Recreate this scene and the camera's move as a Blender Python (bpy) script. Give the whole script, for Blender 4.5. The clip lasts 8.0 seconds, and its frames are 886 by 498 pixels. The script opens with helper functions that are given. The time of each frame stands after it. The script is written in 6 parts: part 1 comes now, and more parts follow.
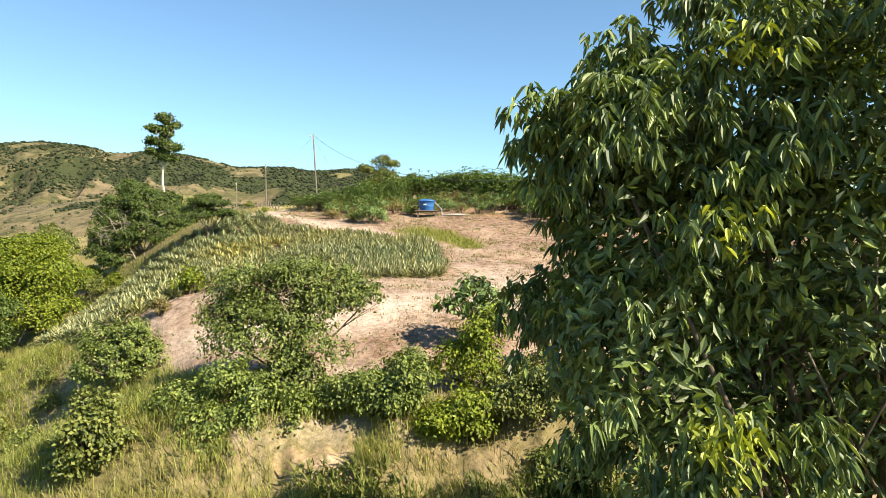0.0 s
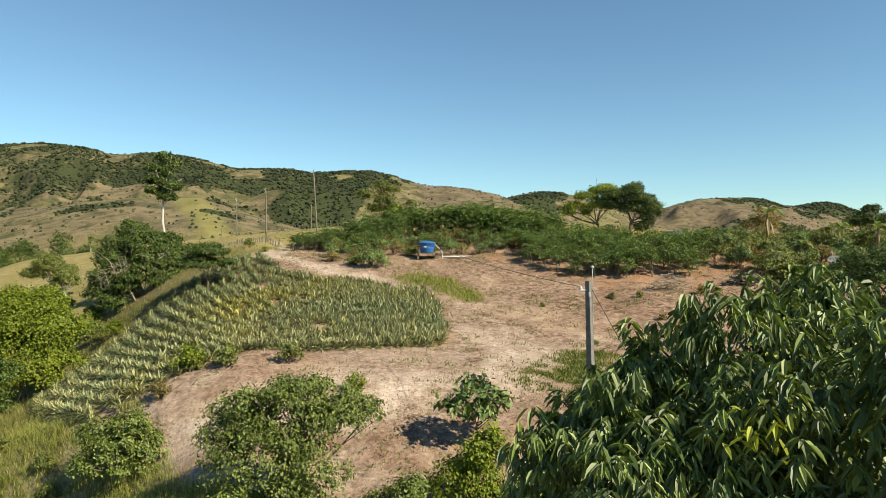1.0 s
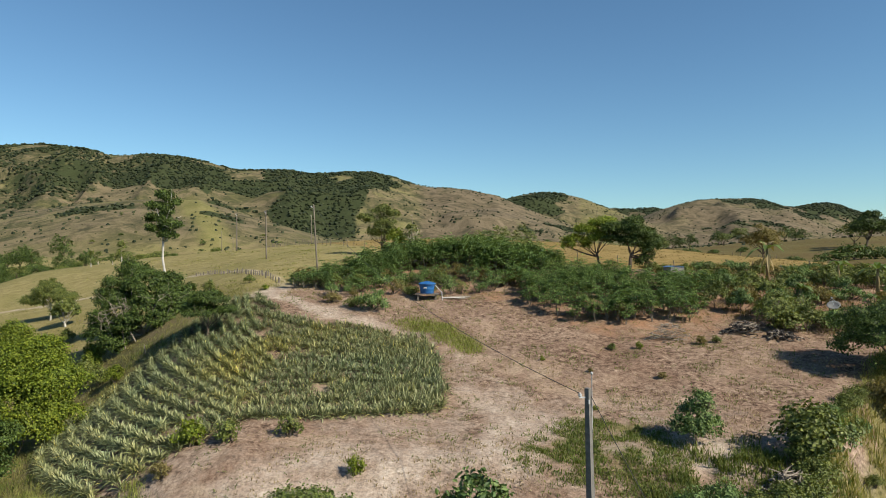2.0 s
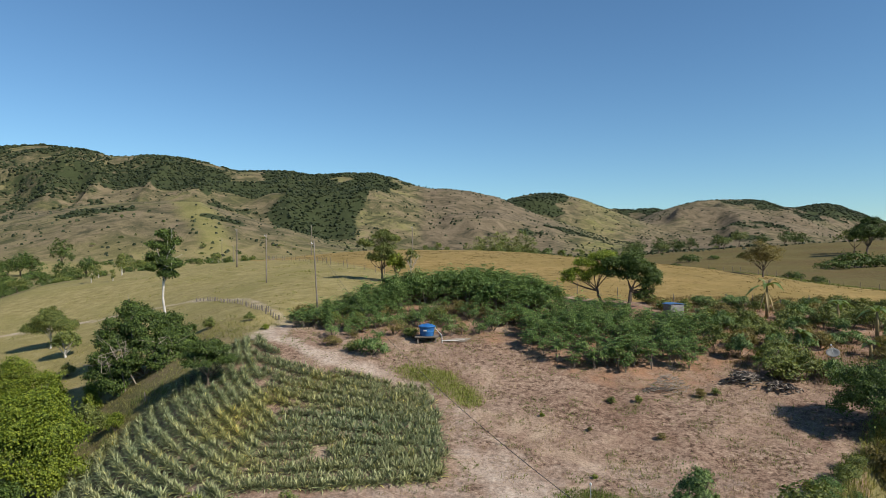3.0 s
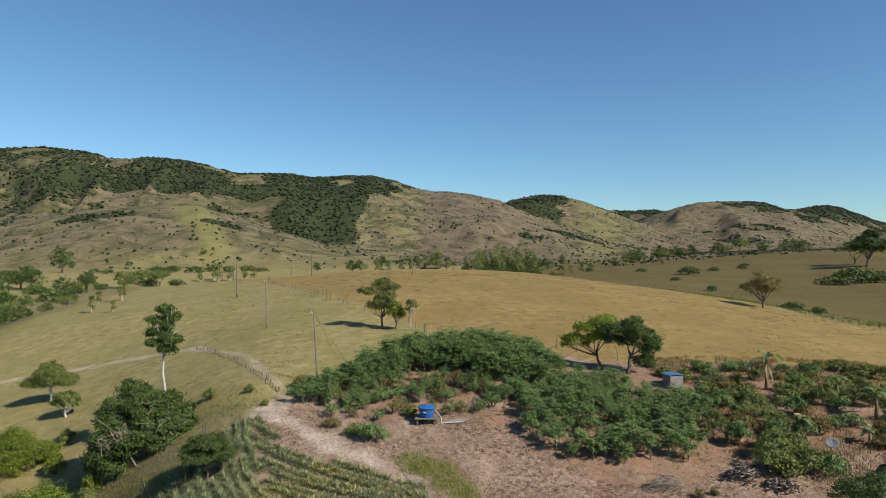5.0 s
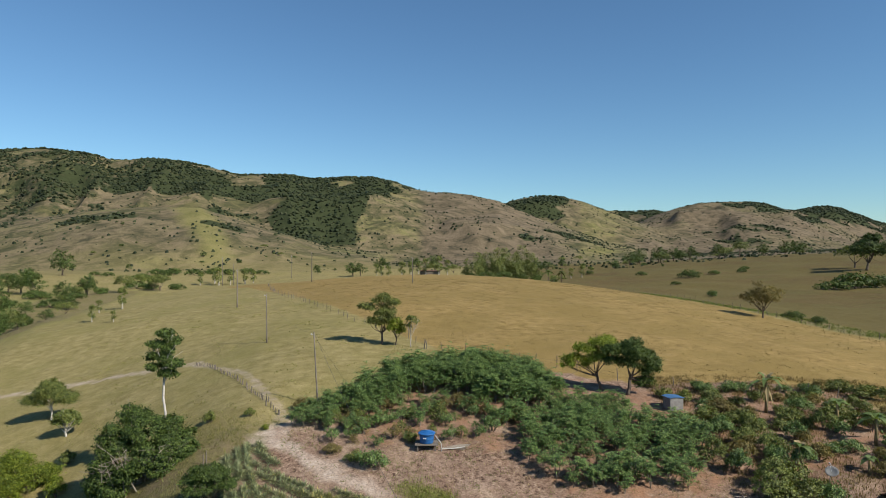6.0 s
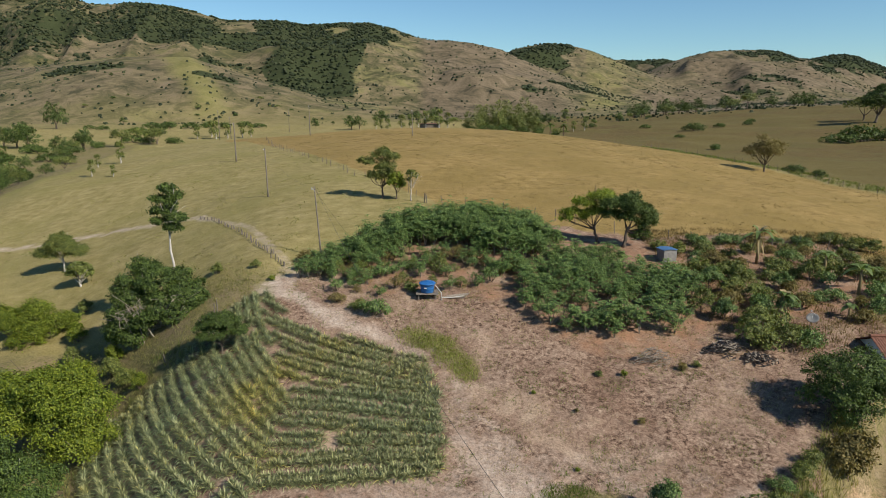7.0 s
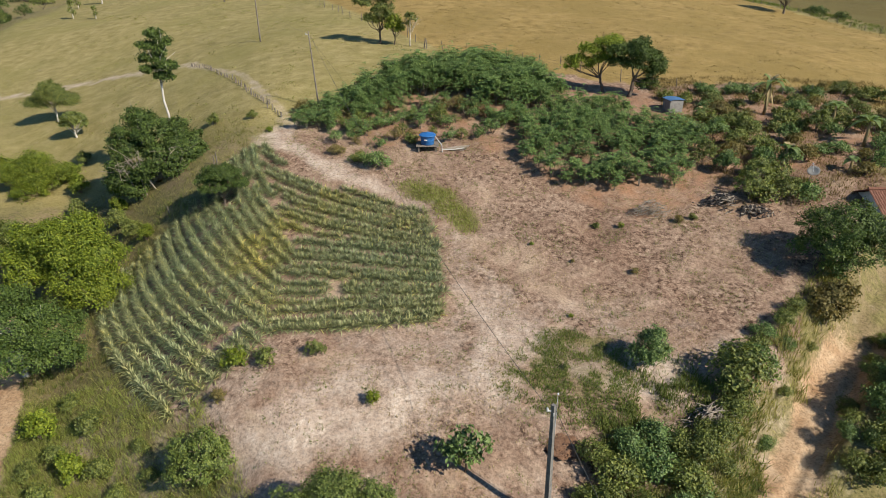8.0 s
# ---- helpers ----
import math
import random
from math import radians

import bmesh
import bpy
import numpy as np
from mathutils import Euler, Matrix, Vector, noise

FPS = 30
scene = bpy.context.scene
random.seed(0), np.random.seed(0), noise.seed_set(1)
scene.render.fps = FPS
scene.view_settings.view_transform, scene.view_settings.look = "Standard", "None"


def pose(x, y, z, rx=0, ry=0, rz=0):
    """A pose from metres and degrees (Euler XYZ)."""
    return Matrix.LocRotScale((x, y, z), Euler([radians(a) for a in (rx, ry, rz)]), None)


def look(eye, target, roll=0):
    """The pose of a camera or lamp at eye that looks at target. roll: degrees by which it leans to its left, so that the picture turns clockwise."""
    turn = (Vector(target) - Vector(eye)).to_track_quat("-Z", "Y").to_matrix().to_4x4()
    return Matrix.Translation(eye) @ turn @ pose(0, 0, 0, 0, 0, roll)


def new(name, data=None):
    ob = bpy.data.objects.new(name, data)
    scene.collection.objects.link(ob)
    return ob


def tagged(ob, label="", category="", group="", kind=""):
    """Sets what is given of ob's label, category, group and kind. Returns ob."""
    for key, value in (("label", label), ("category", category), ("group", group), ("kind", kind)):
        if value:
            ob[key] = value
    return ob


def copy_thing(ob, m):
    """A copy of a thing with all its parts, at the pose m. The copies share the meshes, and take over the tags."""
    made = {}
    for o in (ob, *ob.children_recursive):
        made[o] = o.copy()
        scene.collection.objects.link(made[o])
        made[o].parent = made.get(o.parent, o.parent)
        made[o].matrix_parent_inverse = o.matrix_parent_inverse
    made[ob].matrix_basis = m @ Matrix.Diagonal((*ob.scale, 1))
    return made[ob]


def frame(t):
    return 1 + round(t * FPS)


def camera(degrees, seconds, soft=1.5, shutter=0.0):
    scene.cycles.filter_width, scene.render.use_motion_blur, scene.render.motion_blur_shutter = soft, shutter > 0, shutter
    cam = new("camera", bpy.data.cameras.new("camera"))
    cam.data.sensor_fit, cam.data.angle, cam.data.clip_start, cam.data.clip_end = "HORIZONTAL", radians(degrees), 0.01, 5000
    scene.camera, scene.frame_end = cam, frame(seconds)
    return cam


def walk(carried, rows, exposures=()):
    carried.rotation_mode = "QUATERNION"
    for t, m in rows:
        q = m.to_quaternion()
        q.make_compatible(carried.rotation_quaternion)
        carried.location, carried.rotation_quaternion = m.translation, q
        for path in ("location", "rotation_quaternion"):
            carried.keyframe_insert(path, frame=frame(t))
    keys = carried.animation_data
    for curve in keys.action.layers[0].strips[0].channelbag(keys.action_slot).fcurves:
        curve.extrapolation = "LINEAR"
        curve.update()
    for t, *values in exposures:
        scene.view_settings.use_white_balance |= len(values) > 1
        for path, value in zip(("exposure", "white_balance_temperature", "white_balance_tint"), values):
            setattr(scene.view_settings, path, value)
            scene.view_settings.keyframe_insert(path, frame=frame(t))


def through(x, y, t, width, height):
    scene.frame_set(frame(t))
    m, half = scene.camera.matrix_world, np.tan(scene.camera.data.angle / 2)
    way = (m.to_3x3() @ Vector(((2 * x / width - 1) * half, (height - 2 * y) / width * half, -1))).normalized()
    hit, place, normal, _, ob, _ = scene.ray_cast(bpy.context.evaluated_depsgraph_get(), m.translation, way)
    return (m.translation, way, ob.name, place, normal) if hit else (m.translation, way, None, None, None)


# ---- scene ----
cam = camera(69.3, 8.0, 0.65)
EYE = 8.0  # height of the first eye over the foot of the slope
# seconds, x, y, rise, yaw, pitch, roll
ROWS = [
    (0.0, 0.0, 0.0, 0.0, -0.06, 0.0, 0.1),
    (0.5, -0.01, 0.03, 1.70, -0.06, 0.0, 0.09),
    (1.0, -0.01, 0.05, 3.52, -0.05, 0.02, 0.06),
    (1.5, -0.01, 0.04, 5.20, -0.05, 0.01, 0.04),
    (2.2, 0.01, 0.0, 7.70, -0.04, 0.0, 0.0),
    (3.0, 0.02, -0.05, 10.57, -0.03, -0.01, -0.05),
    (3.5, 0.03, -0.06, 12.24, -0.02, -0.01, -0.1),
    (4.0, 0.05, -0.08, 14.09, 0.0, -0.01, -0.12),
    (4.5, 0.07, -0.09, 15.73, 0.0, 0.0, -0.12),
    (5.0, 0.07, -0.11, 17.42, 0.0, 0.0, -0.12),
    (5.4, 0.06, -0.13, 18.70, 0.0, 0.0, -0.12),
    (5.8, 0.06, -0.15, 19.55, 0.01, 0.0, -0.12),
    (6.0, 0.06, -0.16, 19.62, 0.01, 0.0, -0.12),
    (6.2, 0.06, -0.16, 19.61, 0.01, -1.1, -0.1),
    (6.5, 0.08, -0.16, 19.6, 0.02, -5.0, -0.08),
    (7.0, 0.11, -0.15, 19.65, 0.04, -13.0, -0.05),
    (7.5, 0.13, -0.12, 19.75, 0.07, -19.6, -0.05),
    (8.0, 0.15, -0.1, 19.9, 0.12, -26.4, -0.06),
]
walk(cam, [(t, pose(x, y, EYE + z, 90 + pitch, roll, yaw)) for t, x, y, z, yaw, pitch, roll in ROWS],
     [(0.0, 1.4, 7600, 10), (0.5, 1.22, 8000, 9), (1.0, 0.82, 7650, 6), (1.5, 0.56, 7200, 6), (3.0, 0.36, 6450, 10), (4.5, 0.34, 6450, 10), (6.0, 0.32, 6500, 10), (7.0, 0.32, 6650, 10), (8.0, 0.54, 6800, 10)])

# ---- light ----
SUN_AZ = math.atan2(0.83, -0.56)  # clockwise from +y
SUN_EL = radians(39)
world = bpy.data.worlds.new("sky")
scene.world = world
world.use_nodes = True
wn = world.node_tree.nodes
sky = wn.new("ShaderNodeTexSky")
sky.sky_type = "NISHITA"
sky.sun_disc = False
sky.sun_elevation, sky.sun_rotation = SUN_EL, SUN_AZ
sky.altitude, sky.air_density, sky.dust_density, sky.ozone_density = 300, 1.0, 0.0, 1.6
wn["Background"].inputs[1].default_value = 0.074
tone = wn.new("ShaderNodeMix")
tone.data_type, tone.blend_type = "RGBA", "MULTIPLY"
tone.inputs[0].default_value, tone.inputs[7].default_value = 1.0, (0.75, 1.04, 1.21, 1)
world.node_tree.links.new(sky.outputs[0], tone.inputs[6])
world.node_tree.links.new(tone.outputs[2], wn["Background"].inputs[0])
sun = new("sun", bpy.data.lights.new("sun", "SUN"))
sun.data.energy, sun.data.angle, sun.data.color = 5.0, radians(0.55), (1.0, 0.93, 0.82)
sun.matrix_world = look((0, 0, 0), (-math.sin(SUN_AZ) * math.cos(SUN_EL), -math.cos(SUN_AZ) * math.cos(SUN_EL), -math.sin(SUN_EL)))


# ---- numpy noise, shared by the relief and the cover masks ----
RNG = np.random.default_rng(7)
LATTICE = RNG.random((256, 256))


def vnoise(x, y):
    """Value noise, 0 to 1, one lattice cell a unit."""
    xi, yi = np.floor(x).astype(int), np.floor(y).astype(int)
    fx, fy = x - xi, y - yi
    fx, fy = fx * fx * (3 - 2 * fx), fy * fy * (3 - 2 * fy)
    a, b = LATTICE[xi % 256, yi % 256], LATTICE[(xi + 1) % 256, yi % 256]
    c, d = LATTICE[xi % 256, (yi + 1) % 256], LATTICE[(xi + 1) % 256, (yi + 1) % 256]
    return (a + (b - a) * fx) * (1 - fy) + (c + (d - c) * fx) * fy


def fbm(x, y, octaves=4):
    total, amp, norm = 0.0, 1.0, 0.0
    for k in range(octaves):
        total = total + amp * vnoise(x * 2 ** k + 17.3 * k, y * 2 ** k + 9.1 * k)
        norm += amp
        amp *= 0.5
    return total / norm


def ramp(a, b, v):
    t = np.clip((v - a) / (b - a), 0, 1)
    return t * t * (3 - 2 * t)


def along(x, y, points):
    """Distance from a polyline on the plan."""
    best = np.full(np.shape(x), 1e9)
    for (ax, ay), (bx, by) in zip(points, points[1:]):
        dx, dy = bx - ax, by - ay
        t = np.clip(((x - ax) * dx + (y - ay) * dy) / (dx * dx + dy * dy), 0, 1)
        best = np.minimum(best, np.hypot(x - ax - t * dx, y - ay - t * dy))
    return best


def inside(x, y, poly):
    """Signed distance to a convex or concave outline, positive inside."""
    odd = np.zeros(np.shape(x), bool)
    for (ax, ay), (bx, by) in zip(poly, poly[1:] + poly[:1]):
        cross = ((ay > y) != (by > y)) & (x < (bx - ax) * (y - ay) / (by - ay + 1e-9) + ax)
        odd = odd ^ cross
    d = along(x, y, poly + poly[:1])
    return np.where(odd, d, -d)


# ---- relief ----
# height along the spine of the spur, from its foot to the crest of the pasture
SPINE_Y = (-60, 0, 12, 15.2, 16.8, 19, 22, 24.5, 27.5, 34, 46, 54, 64, 93, 150, 220, 300, 400, 600)
SPINE_Z = (-3, 0.5, 1.6, 2.3, 3.8, 3.9, 4.3, 5.2, 6.1, 6.9, 8.8, 10.8, 12.2, 14.4, 17.0, 18.2, 15.0, 9.5, 8.0)
# ranges of hills: distance, then the crest as tangents of bearing and of elevation seen from 24 m up
LEFT_HILL = (950, 0.66, (-1.3, -0.69, -0.57, -0.48, -0.38, -0.33, -0.27, -0.18, -0.1),
    (0.03, 0.048, 0.066, 0.072, 0.073, 0.056, 0.038, 0.012, 0.0))
LONG_RIDGE = (1600, 0.6, (-1.6, -1.0, -0.69, -0.625, -0.55, -0.515, -0.45, -0.41, -0.365, -0.32, -0.24, -0.2, -0.165, -0.11, -0.074, -0.048, -0.02, 0.014, 0.05, 0.085, 0.102, 0.155, 0.207, 0.26, 0.32),
    (0.06, 0.14, 0.157, 0.161, 0.152, 0.143, 0.1436, 0.141, 0.132, 0.12, 0.119, 0.113, 0.1163, 0.1155, 0.108, 0.098, 0.0925, 0.0916, 0.0863, 0.0793, 0.0714, 0.049, 0.032, 0.012, 0.0))
DOMED_HILL = (2600, 0.68, (0.0, 0.05, 0.09, 0.11, 0.137, 0.164, 0.19, 0.217, 0.243, 0.28, 0.32, 0.38),
    (0.0, 0.03, 0.069, 0.0784, 0.0837, 0.0846, 0.0828, 0.0767, 0.066, 0.052, 0.036, 0.0))
BACK_RIDGE = (3900, 0.8, (0.05, 0.15, 0.25, 0.3, 0.33, 0.4, 0.5),
    (0.0, 0.05, 0.062, 0.06, 0.0617, 0.05, 0.0))
RIGHT_HILL = (3100, 0.62, (0.22, 0.28, 0.33, 0.366, 0.4, 0.437, 0.463, 0.5, 0.525, 0.55, 0.6, 0.68),
    (0.0, 0.03, 0.054, 0.065, 0.0714, 0.0735, 0.0735, 0.07, 0.0626, 0.056, 0.036, 0.0))
FAR_RIGHT_HILL = (3500, 0.7, (0.45, 0.5, 0.551, 0.578, 0.604, 0.622, 0.65, 0.67, 0.7, 0.8, 1.0, 1.5),
    (0.0, 0.03, 0.058, 0.0643, 0.0652, 0.061, 0.051, 0.043, 0.034, 0.03, 0.05, 0.0))
RANGES = (LEFT_HILL, LONG_RIDGE, DOMED_HILL, BACK_RIDGE, RIGHT_HILL, FAR_RIGHT_HILL)
TRACK = [(13.0, 19.0), (17.4, 23.2), (22.3, 29.1), (28.1, 34.5), (40.0, 44.0)]
LANE = [(-22.0, 14.0), (-25.5, 24.0), (-28.0, 31.0), (-36.0, 44.0)]


def relief(x, y):
    x, y = np.asarray(x, float), np.asarray(y, float)
    r = np.hypot(x, y)
    spine = np.interp(y, SPINE_Y, SPINE_Z)
    # low ground to both sides of the spur
    low_left = np.interp(y, (0, 25, 34, 45, 56, 77, 150, 600), (-0.5, 0.6, 0.8, 1.9, 3.2, 5.0, 3.6, 6.5))
    low_right = np.interp(y, (0, 20, 60, 150, 300, 600), (1.0, 3.5, 8.0, 9.0, 8.5, 9.0))
    edge = np.interp(y, (10, 20, 24, 28, 34, 46, 54, 60, 90, 200), (-8, -7, -6.5, -9, -11, -16, -18, -17, -14, -20))
    fall = np.interp(y, (10, 20, 24, 28, 34, 46, 54, 60, 90, 200), (9, 10, 11, 17, 17, 13, 17, 22, 55, 110))
    left = ramp(0, 1, (edge - x) / fall)
    # the pasture slopes gently to a shoulder above the brook, then drops
    brow = np.interp(y, (60, 90, 161, 232, 309, 420), (-45, -72, -104, -118, -116, -110))
    shelf = 0.6 * np.clip((-14 - x) / (-14 - brow), 0, 1) ** 1.3 + 0.4 * ramp(0, 1, (brow + 6 - x) / 24)
    left = left + (shelf - left) * ramp(85, 140, y)
    right = ramp(0, 1, (x - np.interp(y, (0, 40, 70, 150, 300), (14, 40, 34, 20, 0))) / np.interp(y, (0, 40, 150), (14, 60, 100)))
    z = spine + (low_left - spine) * left
    z = z + (low_right - z) * right
    # the knoll under the shrub patch
    z = z + 1.5 * np.exp(-((x - 3) / 10.0) ** 2 - ((y - 70) / 7.5) ** 2)
    # valley floor climbing to the right and into the hills
    far = ramp(260, 700, r)
    z = z + far * ramp(0.15, 0.7, x / np.maximum(y, 1.0)) * 17 * (y > 0)
    # cuts of the two tracks
    side = ((x - 17.4) * 0.726 - (y - 23.2) * 0.688)
    road = np.interp(y, (10, 23, 34, 50), (1.6, 2.4, 3.4, 6.5))
    cut = ramp(-3.6, -1.3, side + 1.2 * (fbm(x * 0.6, y * 0.6, 2) - 0.5)) * (1 - ramp(42, 50, y)) * (1 - ramp(60, 80, x)) * ramp(8, 14, y)
    z = z + (np.minimum(road, z) - z) * cut
    hump = ramp(0.5, 1.3, side) * ramp(3.6, 2.2, side) * ramp(23.0, 25.5, y) * ramp(37.0, 34.0, y)
    z = z + hump * (0.7 + 0.6 * fbm(x * 0.8, y * 0.8, 2)) + 0.16 * ramp(0.5, 0.1, np.abs(side + 0.05 + 0.5 * (fbm(x * 0.5, y * 0.5, 2) - 0.5))) * cut * -1
    lane = 1 - ramp(1.6, 3.4, along(x, y, LANE))
    z = z + (np.interp(y, (14, 44), (-0.2, 2.0)) - z) * lane
    # small relief
    near = 1 - ramp(200, 500, r)
    z = z + (fbm(x * 0.35, y * 0.35, 4) - 0.5) * 0.35 * near + (fbm(x * 0.03 + 5, y * 0.03, 3) - 0.5) * (1.0 + 2.5 * ramp(120, 400, r))
    bank = np.exp(-((y - 16.2) / 1.6) ** 2) * ramp(-9, -6, x) * (1 - ramp(8, 12, x))
    z = z + bank * (fbm(x * 0.9, y * 0.9, 3) - 0.5) * 1.6
    # hills: each range climbs from its foot to its crest, cut by gullies that run downhill
    u = x / np.maximum(y, 1.0)
    rough = fbm(x * 0.0042, y * 0.0042, 3) - 0.5
    spur = np.abs(fbm(u * 8 + rough * 2.2 + 40, y * 0.002 + rough, 2) - 0.5) * 2
    fine = fbm(x * 0.02, y * 0.02, 3) - 0.5
    acc = 0.0
    for dist, foot, us, es in RANGES:
        crest = np.interp(u, us, es)
        crest = np.where(crest > 0, crest * dist + 13, 0)
        q = y / dist
        climb = np.clip((q - foot) / (1 - foot), 0, 1)
        climb = climb ** 1.25 * (1.45 - 0.45 * climb ** 2)
        body = np.sin(np.pi * np.clip(climb, 0, 1))
        lee = 1 - 0.5 * ramp(1.0, 1.5, q)
        h = crest * (np.minimum(climb, 1) * lee + body * ((0.2 - spur) * 0.26 + rough * 0.30 + fine * 0.016))
        acc = acc + np.maximum(h, 0) ** 7
    hill = np.where(y > 0, (acc + 1e-9) ** (1 / 7), 0.0)
    z = z + hill * ramp(420, 700, r)
    # rolling land all round, out of view
    back = ramp(0, -400, y) * ramp(200, 1500, r)
    z = z + back * 60 * fbm(x * 0.002, y * 0.002, 3)
    return z


def gz(x, y):
    return float(relief(np.array([x]), np.array([y]))[0])


# ---- materials ----
def node_mat(name, rough=0.8, spec=0.3):
    m = bpy.data.materials.new(name)
    m.use_nodes = True
    b = m.node_tree.nodes["Principled BSDF"]
    b.inputs["Roughness"].default_value = rough
    b.inputs["Specular IOR Level"].default_value = spec
    return m, m.node_tree.nodes, m.node_tree.links, b


def noise_of(n, l, coord, scale, detail=4.0, rough=0.6, dist=0.0):
    t = n.new("ShaderNodeTexNoise")
    t.inputs["Scale"].default_value, t.inputs["Detail"].default_value = scale, detail
    t.inputs["Roughness"].default_value, t.inputs["Distortion"].default_value = rough, dist
    l.new(coord, t.inputs["Vector"])
    return t.outputs["Fac"]


def ramp_of(n, l, fac, stops):
    c = n.new("ShaderNodeValToRGB")
    while len(c.color_ramp.elements) < len(stops):
        c.color_ramp.elements.new(0.5)
    for el, (p, col) in zip(c.color_ramp.elements, stops):
        el.position, el.color = p, (*col, 1)
    l.new(fac, c.inputs[0])
    return c.outputs["Color"]


def mix_of(n, l, fac, a, b, mode="MIX"):
    m = n.new("ShaderNodeMix")
    m.data_type, m.blend_type = "RGBA", mode
    for socket, value in ((m.inputs[0], fac), (m.inputs[6], a), (m.inputs[7], b)):
        if isinstance(value, (int, float)):
            socket.default_value = value
        elif isinstance(value, tuple):
            socket.default_value = (*value, 1)
        else:
            l.new(value, socket)
    return m.outputs[2]


def math_of(n, l, op, a, b=None, clamp=False):
    m = n.new("ShaderNodeMath")
    m.operation, m.use_clamp = op, clamp
    for socket, value in zip(m.inputs, (a, b)):
        if value is None:
            continue
        if isinstance(value, (int, float)):
            socket.default_value = value
        else:
            l.new(value, socket)
    return m.outputs[0]


def bump_of(n, l, height, strength, distance, shader):
    b = n.new("ShaderNodeBump")
    b.inputs["Strength"].default_value, b.inputs["Distance"].default_value = strength, distance
    l.new(height, b.inputs["Height"])
    l.new(b.outputs[0], shader.inputs["Normal"])


def foliage(name, dark, mid, light, gloss=0.35, through=0.3, thr=None, rare=None, drift=None):
    """Leaves: colour by island, some light let through."""
    m, n, l, b = node_mat(name, 0.55, gloss)
    geo = n.new("ShaderNodeNewGeometry")
    info = n.new("ShaderNodeObjectInfo")
    stops = [(0.0, dark), (0.5, mid), (0.88, light)]
    if rare:
        stops += [(0.955, light), (0.97, rare)]
    col = ramp_of(n, l, geo.outputs["Random Per Island"], stops)
    tone = n.new("ShaderNodeHueSaturation")
    shift = math_of(n, l, "MULTIPLY_ADD", info.outputs["Random"], 0.3)
    shift.node.inputs[2].default_value = 0.85
    l.new(shift, tone.inputs["Value"])
    l.new(col, tone.inputs["Color"])
    big = noise_of(n, l, n.new("ShaderNodeTexCoord").outputs["Object"], 0.6, 2)
    col = mix_of(n, l, math_of(n, l, "MULTIPLY", big, 0.35), tone.outputs[0], light)
    if drift:
        # health of the crop changes from place to place
        place = noise_of(n, l, n.new("ShaderNodeNewGeometry").outputs["Position"], 0.14, 3, 0.6)
        col = mix_of(n, l, ramp_of(n, l, place, [(0.36, (0.75, 0.75, 0.75)), (0.5, (0, 0, 0))]), col, mix_of(n, l, 1.0, col, drift[0], "MULTIPLY"))
        col = mix_of(n, l, ramp_of(n, l, place, [(0.54, (0, 0, 0)), (0.68, (0.8, 0.8, 0.8))]), col, mix_of(n, l, 1.0, col, drift[1], "MULTIPLY"))
    l.new(col, b.inputs["Base Color"])
    tr = n.new("ShaderNodeBsdfTranslucent")
    warm = mix_of(n, l, 1.0, col, thr or (1.25, 1.2, 0.5), "MULTIPLY")
    l.new(warm, tr.inputs["Color"])
    mx = n.new("ShaderNodeMixShader")
    mx.inputs[0].default_value = through
    l.new(b.outputs[0], mx.inputs[1])
    l.new(tr.outputs[0], mx.inputs[2])
    l.new(mx.outputs[0], n["Material Output"].inputs["Surface"])
    return m


def surface(name, stops, scale, rough=0.85, spec=0.2, bump=0.4, depth=0.02, stretch=(1, 1, 1), fine=5.0):
    """Grain at two scales in object space."""
    m, n, l, b = node_mat(name, rough, spec)
    mp = n.new("ShaderNodeMapping")
    mp.inputs["Scale"].default_value = stretch
    l.new(n.new("ShaderNodeTexCoord").outputs["Object"], mp.inputs[0])
    a = noise_of(n, l, mp.outputs[0], scale, 5)
    c = noise_of(n, l, mp.outputs[0], scale * fine, 3)
    both = math_of(n, l, "ADD", math_of(n, l, "MULTIPLY", a, 0.65), math_of(n, l, "MULTIPLY", c, 0.35))
    l.new(ramp_of(n, l, both, stops), b.inputs["Base Color"])
    bump_of(n, l, both, bump, depth, b)
    return m


M_BARK = surface("bark", [(0.3, (0.05, 0.038, 0.028)), (0.55, (0.13, 0.10, 0.075)), (0.75, (0.22, 0.18, 0.14))], 6, stretch=(1, 1, 0.25))
M_PALE_BARK = surface("pale_bark", [(0.3, (0.22, 0.19, 0.15)), (0.55, (0.48, 0.44, 0.38)), (0.75, (0.62, 0.59, 0.53))], 4, stretch=(1, 1, 0.5))
M_DEAD = surface("dead_wood", [(0.3, (0.14, 0.11, 0.085)), (0.6, (0.30, 0.26, 0.21)), (0.8, (0.42, 0.38, 0.33))], 8, stretch=(1, 1, 0.3))
M_POST = surface("weathered_post", [(0.3, (0.09, 0.075, 0.06)), (0.6, (0.20, 0.17, 0.14)), (0.8, (0.33, 0.29, 0.25))], 9, stretch=(1, 1, 0.2))
M_WHITE_BARK = surface("white_bark", [(0.3, (0.24, 0.21, 0.18)), (0.5, (0.45, 0.42, 0.37)), (0.75, (0.58, 0.55, 0.50))], 4, stretch=(1, 1, 0.4))
M_CONCRETE = surface("concrete", [(0.3, (0.10, 0.094, 0.088)), (0.55, (0.17, 0.162, 0.15)), (0.8, (0.25, 0.238, 0.222))], 5)
M_MANGO = foliage("mango_leaf", (0.018, 0.038, 0.009), (0.062, 0.104, 0.020), (0.165, 0.225, 0.050), 0.8, 0.2)
